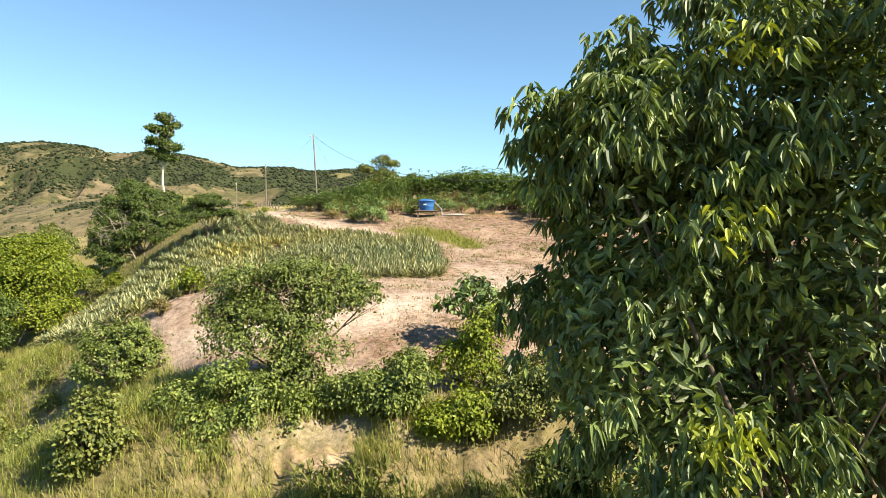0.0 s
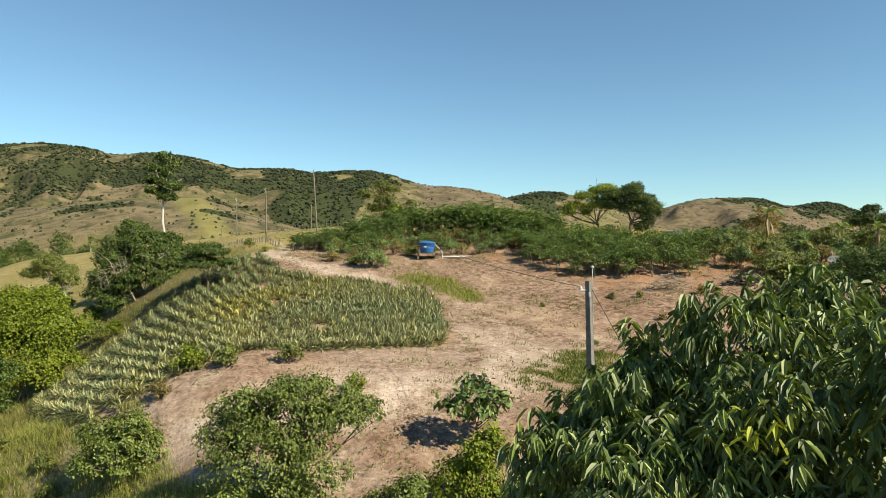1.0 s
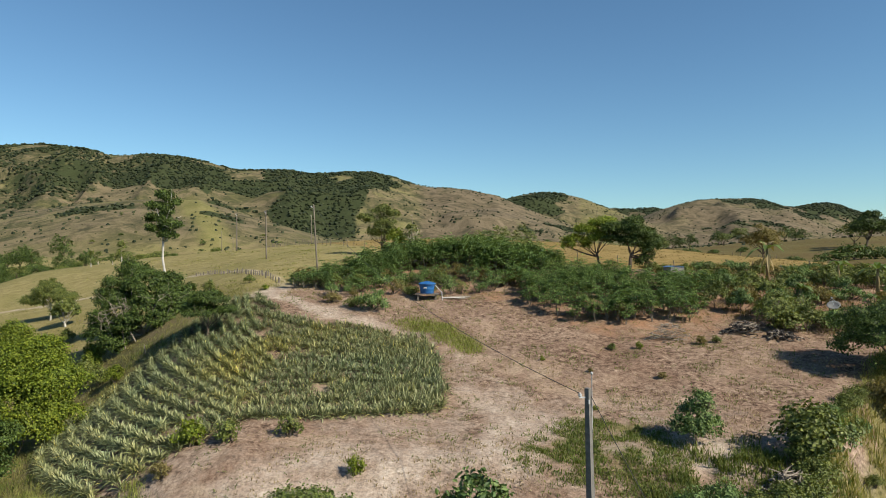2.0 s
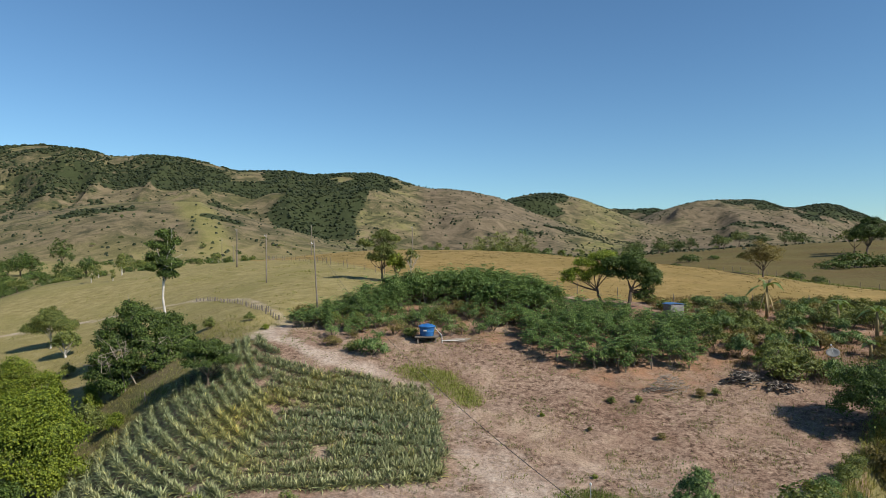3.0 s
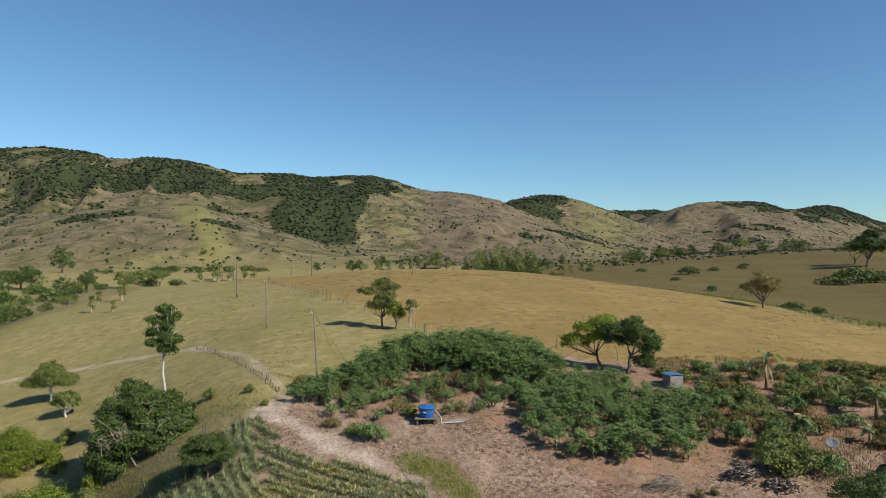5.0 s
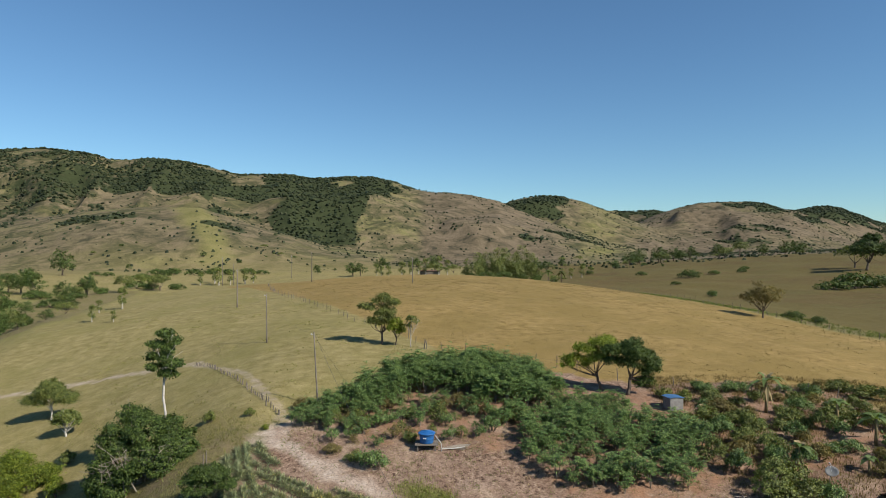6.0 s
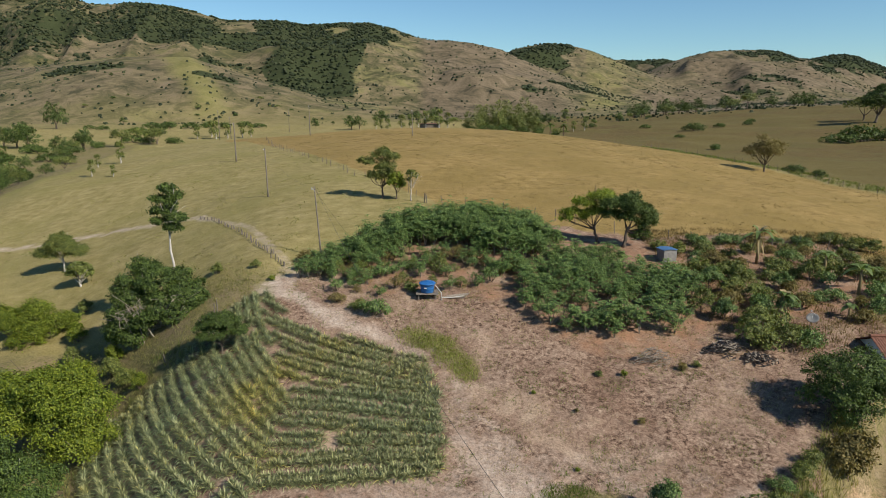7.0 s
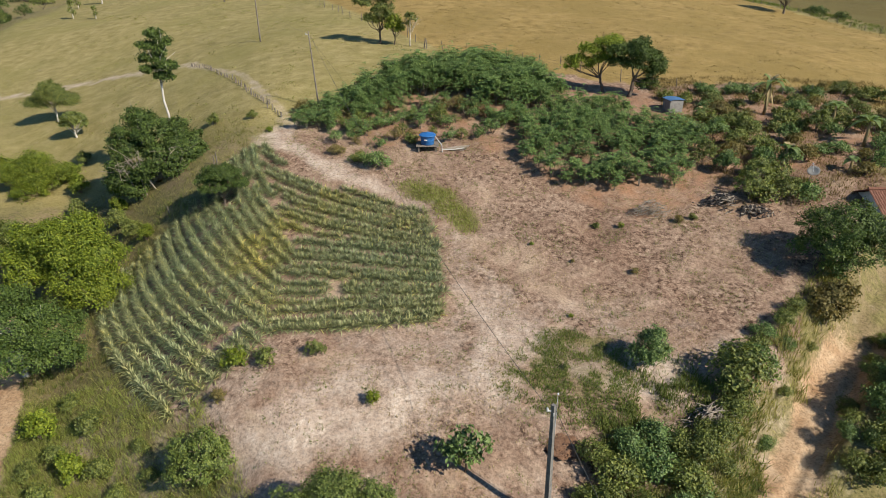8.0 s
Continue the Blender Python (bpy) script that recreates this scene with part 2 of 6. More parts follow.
M_FLUSH = foliage("young_leaf", (0.15, 0.20, 0.025), (0.24, 0.29, 0.038), (0.36, 0.40, 0.06), 0.5, 0.35)
M_BRIGHT = foliage("bright_leaf", (0.038, 0.070, 0.008), (0.118, 0.168, 0.014), (0.235, 0.280, 0.030), 0.3, 0.28)
M_DARK = foliage("dark_leaf", (0.014, 0.030, 0.007), (0.040, 0.072, 0.014), (0.105, 0.150, 0.029), 0.3, 0.18)
M_OLIVE = foliage("olive_leaf", (0.027, 0.045, 0.010), (0.092, 0.122, 0.024), (0.205, 0.230, 0.052), 0.4, 0.2)
M_CITRUS = foliage("citrus_leaf", (0.026, 0.050, 0.011), (0.088, 0.132, 0.024), (0.205, 0.250, 0.056), 0.4, 0.22)
M_DRYLEAF = foliage("dry_leaf", (0.078, 0.072, 0.026), (0.156, 0.137, 0.052), (0.260, 0.208, 0.078), 0.2, 0.3)
M_CASSAVA = foliage("cassava_leaf", (0.024, 0.052, 0.016), (0.082, 0.150, 0.040), (0.195, 0.272, 0.082), 0.4, 0.22)
M_PINE = foliage("pineapple_leaf", (0.034, 0.050, 0.016), (0.132, 0.156, 0.058), (0.330, 0.335, 0.160), 0.5, 0.1, rare=(0.46, 0.40, 0.11), drift=((0.84, 0.96, 1.06), (1.3, 1.13, 0.65)))
M_BANANA = foliage("banana_leaf", (0.06, 0.11, 0.03), (0.10, 0.16, 0.045), (0.17, 0.22, 0.07), 0.4, 0.35)
M_STRAW = foliage("straw", (0.16, 0.12, 0.06), (0.27, 0.21, 0.11), (0.40, 0.32, 0.18), 0.1, 0.2)
M_GRASS = foliage("grass_blade", (0.085, 0.100, 0.026), (0.175, 0.180, 0.054), (0.30, 0.275, 0.105), 0.2, 0.36)
M_GREENGRASS = foliage("green_grass_blade", (0.050, 0.075, 0.016), (0.105, 0.140, 0.030), (0.185, 0.210, 0.055), 0.2, 0.3)
M_WOODS = foliage("far_woods_leaf", (0.012, 0.020, 0.010), (0.026, 0.037, 0.017), (0.056, 0.066, 0.030), 0.1, 0.05)

M_LUSH = foliage("lush_grass_blade", (0.13, 0.165, 0.035), (0.22, 0.26, 0.058), (0.33, 0.345, 0.10), 0.2, 0.38)
M_BROWNTUFT = foliage("brown_tuft", (0.11, 0.08, 0.034), (0.17, 0.125, 0.052), (0.25, 0.19, 0.08), 0.1, 0.2)


def ground_material():
    m, n, l, b = node_mat("ground_cover", 0.95, 0.08)
    pos = n.new("ShaderNodeTexCoord").outputs["Object"]

    def mask(name):
        a = n.new("ShaderNodeAttribute")
        a.attribute_name = name
        return a.outputs["Fac"]

    def crisp(name, noise, width=0.35):
        """A mask whose edge is broken up by a noise."""
        s = math_of(n, l, "ADD", mask(name), math_of(n, l, "MULTIPLY", math_of(n, l, "SUBTRACT", noise, 0.5), 1.3))
        return math_of(n, l, "MULTIPLY", math_of(n, l, "SUBTRACT", s, 0.5 - width / 2), 1 / width, True)

    fine = noise_of(n, l, pos, 3.2, 6, 0.7)
    mid = noise_of(n, l, pos, 0.55, 6, 0.65)
    broad = noise_of(n, l, pos, 0.06, 6, 0.62)
    vast = noise_of(n, l, pos, 0.011, 7, 0.66)
    grit = noise_of(n, l, pos, 6.5, 5, 0.75)
    # pasture: grey green, with worn and drier patches
    green = ramp_of(n, l, mid, [(0.3, (0.172, 0.144, 0.055)), (0.5, (0.244, 0.202, 0.085)), (0.72, (0.315, 0.264, 0.124))])
    green = mix_of(n, l, ramp_of(n, l, broad, [(0.45, (0, 0, 0)), (0.65, (0.8, 0.8, 0.8))]), green, (0.205, 0.180, 0.066))
    gold = ramp_of(n, l, mid, [(0.3, (0.150, 0.104, 0.040)), (0.45, (0.240, 0.168, 0.062)), (0.72, (0.315, 0.226, 0.090))])
    gold = mix_of(n, l, ramp_of(n, l, broad, [(0.40, (0, 0, 0)), (0.58, (0.85, 0.85, 0.85))]), gold, (0.212, 0.152, 0.053))
    col = mix_of(n, l, crisp("gold", broad, 0.3), green, gold)
    # hill slopes: dry brown pasture, scrubby mottling and yellow green flushes
    mott = noise_of(n, l, pos, 0.035, 8, 0.72, 0.6)
    slope = ramp_of(n, l, vast, [(0.36, (0.112, 0.104, 0.046)), (0.5, (0.178, 0.140, 0.084)), (0.62, (0.172, 0.158, 0.066)), (0.75, (0.195, 0.160, 0.098))])
    slope = mix_of(n, l, ramp_of(n, l, mott, [(0.42, (0.95, 0.95, 0.95)), (0.56, (0, 0, 0))]), slope, (0.058, 0.060, 0.028))
    col = mix_of(n, l, mask("hill"), col, slope)
    rust = ramp_of(n, l, mott, [(0.36, (0.052, 0.048, 0.030)), (0.5, (0.132, 0.104, 0.066)), (0.68, (0.190, 0.148, 0.100))])
    col = mix_of(n, l, crisp("brown", vast, 0.5), col, rust)
    umber = ramp_of(n, l, mid, [(0.3, (0.076, 0.055, 0.021)), (0.5, (0.110, 0.081, 0.032)), (0.7, (0.148, 0.111, 0.047))])
    umber = mix_of(n, l, ramp_of(n, l, broad, [(0.46, (0, 0, 0)), (0.62, (0.8, 0.8, 0.8))]), umber, (0.112, 0.098, 0.036))
    umber = mix_of(n, l, ramp_of(n, l, noise_of(n, l, pos, 0.016, 5, 0.6, 0.5), [(0.44, (0, 0, 0)), (0.56, (0.85, 0.85, 0.85))]), umber, mix_of(n, l, mid, (0.096, 0.079, 0.027), (0.142, 0.114, 0.044)))
    col = mix_of(n, l, crisp("umber", vast, 0.6), col, umber)
    col = mix_of(n, l, math_of(n, l, "MULTIPLY", crisp("flush", vast, 0.6), 0.6), col, (0.200, 0.190, 0.060))
    col = mix_of(n, l, crisp("forest", broad, 0.25), col, mix_of(n, l, broad, (0.022, 0.030, 0.014), (0.055, 0.066, 0.028)))
    # slope grass by the field and weeds
    lush = ramp_of(n, l, fine, [(0.3, (0.094, 0.086, 0.034)), (0.55, (0.172, 0.150, 0.064)), (0.75, (0.25, 0.206, 0.104))])
    lush = mix_of(n, l, ramp_of(n, l, noise_of(n, l, pos, 0.3, 6, 0.7), [(0.48, (0, 0, 0)), (0.62, (0.75, 0.75, 0.75))]), lush, (0.205, 0.155, 0.092))
    col = mix_of(n, l, crisp("lush", mid), col, lush)
    # bare earth with dry litter, paler where it is trodden
    earth = ramp_of(n, l, noise_of(n, l, pos, 0.30, 9, 0.62, 0.4), [(0.34, (0.184, 0.118, 0.083)), (0.5, (0.252, 0.171, 0.123)), (0.66, (0.330, 0.243, 0.181))])
    specks = noise_of(n, l, pos, 2.6, 9, 0.76, 0.4)
    litter = ramp_of(n, l, specks, [(0.39, (0.052, 0.032, 0.022)), (0.46, (0.155, 0.101, 0.071)), (0.53, (0.25, 0.172, 0.125)), (0.64, (0.37, 0.282, 0.204))])
    patchy = noise_of(n, l, pos, 0.22, 7, 0.7, 0.8)
    earth = mix_of(n, l, ramp_of(n, l, patchy, [(0.42, (1, 1, 1)), (0.60, (0.25, 0.25, 0.25))]), earth, litter)
    earth = mix_of(n, l, ramp_of(n, l, noise_of(n, l, pos, 0.13, 5, 0.6, 0.5), [(0.38, (0.55, 0.55, 0.55)), (0.5, (0, 0, 0))]), earth, mix_of(n, l, 1.0, earth, (0.66, 0.58, 0.54), "MULTIPLY"))
    earth = mix_of(n, l, ramp_of(n, l, patchy, [(0.56, (0, 0, 0)), (0.68, (0.6, 0.6, 0.6))]), earth, (0.41, 0.315, 0.220))
    earth = mix_of(n, l, crisp("red", mid), earth, mix_of(n, l, fine, (0.165, 0.085, 0.05), (0.36, 0.215, 0.135)))
    col = mix_of(n, l, crisp("bare", mid), col, earth)
    sand = ramp_of(n, l, fine, [(0.3, (0.335, 0.258, 0.196)), (0.5, (0.430, 0.350, 0.280)), (0.7, (0.510, 0.438, 0.368))])
    col = mix_of(n, l, crisp("sand", noise_of(n, l, pos, 0.7, 9, 0.68, 0.6), 0.75), col, sand)
    clay = ramp_of(n, l, mid, [(0.3, (0.27, 0.165, 0.092)), (0.55, (0.38, 0.270, 0.172)), (0.75, (0.46, 0.365, 0.262))])
    col = mix_of(n, l, crisp("clay", fine, 0.5), col, clay)
    col = mix_of(n, l, 0.7, col, mix_of(n, l, 1.0, col, ramp_of(n, l, grit, [(0.34, (0.42, 0.42, 0.42)), (0.5, (1.0, 1.0, 1.0)), (0.66, (1.35, 1.35, 1.35))]), "MULTIPLY"))
    l.new(col, b.inputs["Base Color"])
    h = math_of(n, l, "ADD", math_of(n, l, "MULTIPLY", fine, 0.7), math_of(n, l, "MULTIPLY", grit, 0.3))
    bump_of(n, l, h, 0.7, 0.12, b)
    return m


M_GROUND = ground_material()


# ---- building helpers ----
def mesh_object(name, verts, faces, material, parent=None, label="", smooth=False, attrs=()):
    """One mesh object from arrays; faces is one array or a list of arrays of equal rows."""
    me = bpy.data.meshes.new(name)
    groups = [np.asarray(f, np.int32) for f in (faces if isinstance(faces, list) else [faces]) if len(f)]
    verts = np.asarray(verts, np.float32)
    me.vertices.add(len(verts))
    me.vertices.foreach_set("co", verts.ravel())
    loops = np.concatenate([g.ravel() for g in groups])
    sizes = np.concatenate([np.full(len(g), g.shape[1], np.int32) for g in groups])
    me.loops.add(len(loops))
    me.loops.foreach_set("vertex_index", loops)
    me.polygons.add(len(sizes))
    me.polygons.foreach_set("loop_start", np.concatenate([[0], np.cumsum(sizes)[:-1]]).astype(np.int32))
    me.polygons.foreach_set("use_smooth", np.full(len(sizes), smooth))
    for key, values in attrs:
        me.attributes.new(key, "FLOAT", "POINT").data.foreach_set("value", np.asarray(values, np.float32))
    me.update(calc_edges=True)
    me.validate()
    me.materials.append(material)
    ob = new(name, me)
    if parent is not None:
        ob.parent = parent
    if label:
        ob["label"] = label
    return ob


def part(name, bm, material, parent, label=""):
    me = bpy.data.meshes.new(name)
    bm.to_mesh(me)
    bm.free()
    me.materials.append(material)
    ob = new(name, me)
    ob.parent = parent
    if label:
        ob["label"] = label
    return ob


def thing(name, x, y, z, label, category, group="", turn=0.0, size=1.0):
    e = new(name)
    e.empty_display_size = 0.2
    e.matrix_basis = pose(x, y, z, 0, 0, turn) @ Matrix.Scale(size, 4)
    return tagged(e, label, category, group)


class Soup:
    """Gathers tubes and leaves into one set of arrays."""

    def __init__(self):
        self.v, self.f3, self.f4, self.n = [], [], [], 0

    def add(self, v, f3=None, f4=None):
        self.v.append(np.asarray(v, float))
        if f3 is not None and len(f3):
            self.f3.append(np.asarray(f3) + self.n)
        if f4 is not None and len(f4):
            self.f4.append(np.asarray(f4) + self.n)
        self.n += len(v)

    def tube(self, points, radii, sides=7):
        p = np.asarray(points, float)
        k = len(p)
        d = np.gradient(p, axis=0)
        d /= np.linalg.norm(d, axis=1, keepdims=True) + 1e-9
        ref = np.where(np.abs(d[:, 2:3]) > 0.9, np.array([[1.0, 0, 0]]), np.array([[0, 0, 1.0]]))
        a = np.cross(d, ref)
        a /= np.linalg.norm(a, axis=1, keepdims=True) + 1e-9
        b = np.cross(d, a)
        ang = np.arange(sides) * 2 * np.pi / sides
        ring = np.cos(ang)[None, :, None] * a[:, None] + np.sin(ang)[None, :, None] * b[:, None]
        v = (p[:, None] + ring * np.asarray(radii, float)[:, None, None]).reshape(-1, 3)
        i, j = np.meshgrid(np.arange(k - 1), np.arange(sides), indexing="ij")
        j2 = (j + 1) % sides
        f4 = np.stack([i * sides + j, i * sides + j2, (i + 1) * sides + j2, (i + 1) * sides + j], -1).reshape(-1, 4)
        v = np.concatenate([v, p[-1:], p[:1]])
        top = [[(k - 1) * sides + q, (k - 1) * sides + (q + 1) % sides, k * sides] for q in range(sides)]
        bottom = [[(q + 1) % sides, q, k * sides + 1] for q in range(sides)]
        self.add(v, top + bottom, f4)

    def leaves(self, base, way, up, length, width, fold=0.25):
        """Diamond leaves, creased along the middle."""
        side = np.cross(way, up)
        side /= np.linalg.norm(side, axis=1, keepdims=True) + 1e-9
        nor = np.cross(side, way)
        length, width = np.asarray(length)[:, None], np.asarray(width)[:, None]
        mid = base + way * length * 0.45
        v = np.stack([base, mid + side * width + nor * width * fold, base + way * length - nor * length * 0.10,
                      mid - side * width + nor * width * fold], 1).reshape(-1, 3)
        o = np.arange(len(base))[:, None] * 4
        self.add(v, np.concatenate([o + [[0, 1, 2]], o + [[0, 2, 3]]], 0))

    def oval_leaves(self, base, way, up, length, width, fold=0.25, droop=0.15):
        """Broad oval leaves, creased along the middle and bent down at the tip."""
        side = np.cross(way, up)
        side /= np.linalg.norm(side, axis=1, keepdims=True) + 1e-9
        nor = np.cross(side, way)
        length, width = np.asarray(length)[:, None], np.asarray(width)[:, None]
        droop = np.broadcast_to(np.asarray(droop, float), (len(base),))[:, None] * length
        down = np.array([[0, 0, -1.0]])
        a, b = base + way * length * 0.3 + down * droop * 0.1, base + way * length * 0.68 + down * droop * 0.46
        lift = nor * width * fold
        v = np.stack([base, a + side * width * 0.92 + lift, b + side * width * 0.85 + lift, base + way * length + down * droop,
                      b - side * width * 0.85 + lift, a - side * width * 0.92 + lift], 1).reshape(-1, 3)
        o = np.arange(len(base))[:, None] * 6
        self.add(v, None, np.concatenate([o + [0, 1, 2, 3], o + [0, 3, 4, 5]], 0))

    def long_leaves(self, base, way, up, length, width, droop, fold=0.3, widths=(0.55, 1.0, 0.75), reach=(0.0, 0.3, 0.62, 1.0)):
        """Leaves of three lengths of blade that bend down towards the tip."""
        side = np.cross(way, up)
        side /= np.linalg.norm(side, axis=1, keepdims=True) + 1e-9
        nor = np.cross(side, way)
        length, width, droop = (np.broadcast_to(np.asarray(q, float), (len(base),))[:, None] for q in (length, width, droop))
        down = np.array([[0, 0, -1.0]])
        pts = [base + way * length * s + down * droop * length * s * s for s in reach]
        rows = [pts[0]]
        for s, p in zip(widths[1:], pts[1:3]):
            rows += [p + side * width * s + nor * width * fold * s, p, p - side * width * s + nor * width * fold * s]
        rows.append(pts[3])
        v = np.stack(rows, 1).reshape(-1, 3)
        o = np.arange(len(base))[:, None] * 8
        f3 = np.concatenate([o + [q] for q in ([0, 1, 2], [0, 2, 3], [4, 7, 5], [5, 7, 6])], 0)
        f4 = np.concatenate([o + [1, 4, 5, 2], o + [2, 5, 6, 3]], 0)
        self.add(v, f3, f4)

    def object(self, name, material, parent=None, label="", smooth=False):
        faces = [np.concatenate(f) for f in (self.f3, self.f4) if f]
        return mesh_object(name, np.concatenate(self.v), faces, material, parent, label, smooth)


def unit(v):
    return v / (np.linalg.norm(v, axis=-1, keepdims=True) + 1e-9)


def crown_points(rng, blobs, clumps, per, spread, low=-0.35):
    """Clumps on the skin of the blobs: places and outward ways."""
    blobs = np.asarray(blobs, float)
    area = (blobs[:, 3] * blobs[:, 4] + blobs[:, 3] * blobs[:, 5] + blobs[:, 4] * blobs[:, 5])
    pick = rng.choice(len(blobs), clumps, p=area / area.sum())
    d = unit(rng.normal(size=(clumps * 3, 3)))
    d = d[d[:, 2] > low][:clumps]
    pick = pick[:len(d)]
    c = blobs[pick, :3] + d * blobs[pick, 3:6] * rng.uniform(0.72, 1.05, (len(d), 1))
    size = spread * rng.uniform(0.6, 1.4, (len(d), 1))
    p = np.repeat(c, per, 0) + rng.normal(size=(len(d) * per, 3)) * np.repeat(size, per, 0) * np.array([[1, 1, 0.75]])
    return p, np.repeat(d, per, 0), c


def lumpy(rng, blobs, each=6, least=0.24, most=0.46):
    """Smaller lobes on the skin of each blob: an uneven outline with hollows between."""
    blobs = np.asarray(blobs, float)
    d = unit(rng.normal(size=(len(blobs) * each, 3)) + np.array([[0, 0, 0.25]]))
    big = np.repeat(blobs, each, 0)
    lobes = np.concatenate([big[:, :3] + d * big[:, 3:] * rng.uniform(0.62, 0.95, (len(d), 1)), big[:, 3:] * rng.uniform(least, most, (len(d), 1))], 1)
    core = blobs.copy()
    core[:, 3:] *= 0.84
    return np.concatenate([core, lobes])


def leaf_ways(rng, out):
    """Leaves that hang along the skin of the crown and face outwards and up."""
    wild = rng.normal(size=out.shape)
    along_skin = wild - out * np.sum(wild * out, 1, keepdims=True)
    way = unit(along_skin * 0.8 + out * 0.3 + np.array([[0, 0, -0.35]]))
    up = unit(out * 0.75 + np.array([[0, 0, 0.55]]) + rng.normal(size=out.shape) * 0.45)
    return way, up


def limbs(rng, soup, foot, fork, tips, r0, sides=7, bend=0.12, end=0.02):
    """A trunk to the fork, then limbs that curve out to the tips."""
    foot, fork = np.asarray(foot, float), np.asarray(fork, float)
    n = 6
    t = np.linspace(0, 1, n)[:, None]
    h = np.linalg.norm(fork - foot)
    wob = rng.normal(size=(n, 3)) * h * 0.018
    wob[0] = wob[-1] = 0
    flare = np.interp(t[:, 0], (0, 0.12, 1), (1.45, 1.0, 0.72))
    soup.tube(foot + (fork - foot) * t + wob, r0 * flare, sides + 2)
    for tip in tips:
        tip = np.asarray(tip, float)
        start = fork - (fork - foot) * rng.uniform(0, 0.25)
        mid = (start + tip) / 2 + rng.normal(size=3) * bend * np.linalg.norm(tip - start) - np.array([0, 0, 0.08]) * np.linalg.norm(tip - start)
        s = np.linspace(0, 1, 6)[:, None]
        curve = (1 - s) ** 2 * start + 2 * s * (1 - s) * mid + s * s * tip
        r = r0 * rng.uniform(0.3, 0.45)
        soup.tube(curve, np.linspace(r, max(end, r * 0.15), 6), sides)
        for _ in range(2):
            a = curve[rng.integers(2, 5)]
            b = a + unit(tip - start + rng.normal(size=3) * np.linalg.norm(tip - start) * 0.5) * np.linalg.norm(tip - start) * 0.45
            soup.tube([a, (a + b) / 2 + rng.normal(size=3) * 0.05, b], [r * 0.4, r * 0.25, end * 0.6], 5)


def tree(name, x, y, label, category, blobs, leaf, clumps, per, spread, mat, bark, r0, fork=0.45, seed=1, group="", z=None, foot_dx=0.0, lean=0.0, long=False, low=-0.35, aspect=0.38, tips=8, sink=0.15, oval=False):
    """blobs: ellipsoids of the crown, from the tree's foot."""
    rng = np.random.default_rng(seed)
    t = thing(name, x, y, (gz(x, y) if z is None else z) - sink, label, category, group)
    blobs = np.asarray(blobs, float)
    wood = Soup()
    top = blobs[:, 2].mean()
    fork_p = np.array([blobs[:, 0].mean() * 0.5 + lean, blobs[:, 1].mean() * 0.5, max(0.3, top * fork)])
    pick = rng.choice(len(blobs), tips)
    d = unit(rng.normal(size=(tips, 3)) + np.array([0, 0, 0.5]))
    ends = blobs[pick, :3] + d * blobs[pick, 3:6] * 0.8
    limbs(rng, wood, (foot_dx, 0, 0), fork_p, ends, r0)
    wood.object("trunk", bark, t, "", True)
    leaf, per = leaf * 0.76, int(per * 1.0)
    p, out, _ = crown_points(rng, lumpy(rng, blobs), clumps, per, spread * 0.62, low)
    way, up = leaf_ways(rng, out)
    s = Soup()
    length = leaf * rng.uniform(0.7, 1.3, len(p))
    if oval:
        s.oval_leaves(p, way, up, length, length * aspect * 0.85)
    else:
        s.leaves(p, way, up, length, length * aspect)
    s.object("crown", mat, t)
    return t


# ---- ground ----
FIELD = [(-21.7, 34.3), (-18.3, 29.8), (-14.7, 26.8), (-13.5, 27.3), (-12.4, 28.2), (-10.4, 29.8), (-3.5, 31.6), (0.3, 33.2), (0.0, 40.0), (-1.2, 45.4), (-4.6, 47.0), (-8.6, 48.6), (-12.4, 50.8), (-15.2, 54.2), (-16.8, 54.6), (-18.0, 51.5), (-20.5, 47.3), (-22.4, 46.6), (-26.6, 45.3), (-26.5, 41.9)]
KNOLL = [(-13.5, 61.5), (-9.0, 55.5), (-4.0, 53.5), (2.0, 53.0), (7.5, 50.5), (8.5, 44.5), (17.0, 43.0), (22.5, 46.0), (30.0, 48.0), (41.0, 56.0), (44.0, 70.0), (34.0, 72.0), (22.0, 70.0), (13.0, 76.0), (2.0, 78.0), (-8.0, 74.0)]
YARD = [(-12.9, 27.4), (-10.4, 24.2), (-8.2, 20.8), (0.0, 18.6), (10.0, 20.5), (14.5, 25.0), (21.0, 32.0), (27.0, 38.0), (36.0, 46.0), (36.0, 52.0), (20.0, 56.0), (0.0, 58.0), (-14.0, 61.0), (-17.0, 56.0), (-12.0, 49.0), (-4.0, 45.0), (-2.5, 36.0), (-8.0, 34.0), (-12.5, 30.5)]

WEEDS = [(3.2, 27.6), (4.6, 30.6), (7.6, 33.2), (10.2, 31.6), (10.6, 28.6), (12.6, 26.6), (11.6, 24.6), (8.0, 25.0), (5.6, 26.0)]
DITCH = [(72.0, 215.0), (80.0, 165.0), (85.0, 140.0), (94.0, 122.0), (125.0, 110.0)]


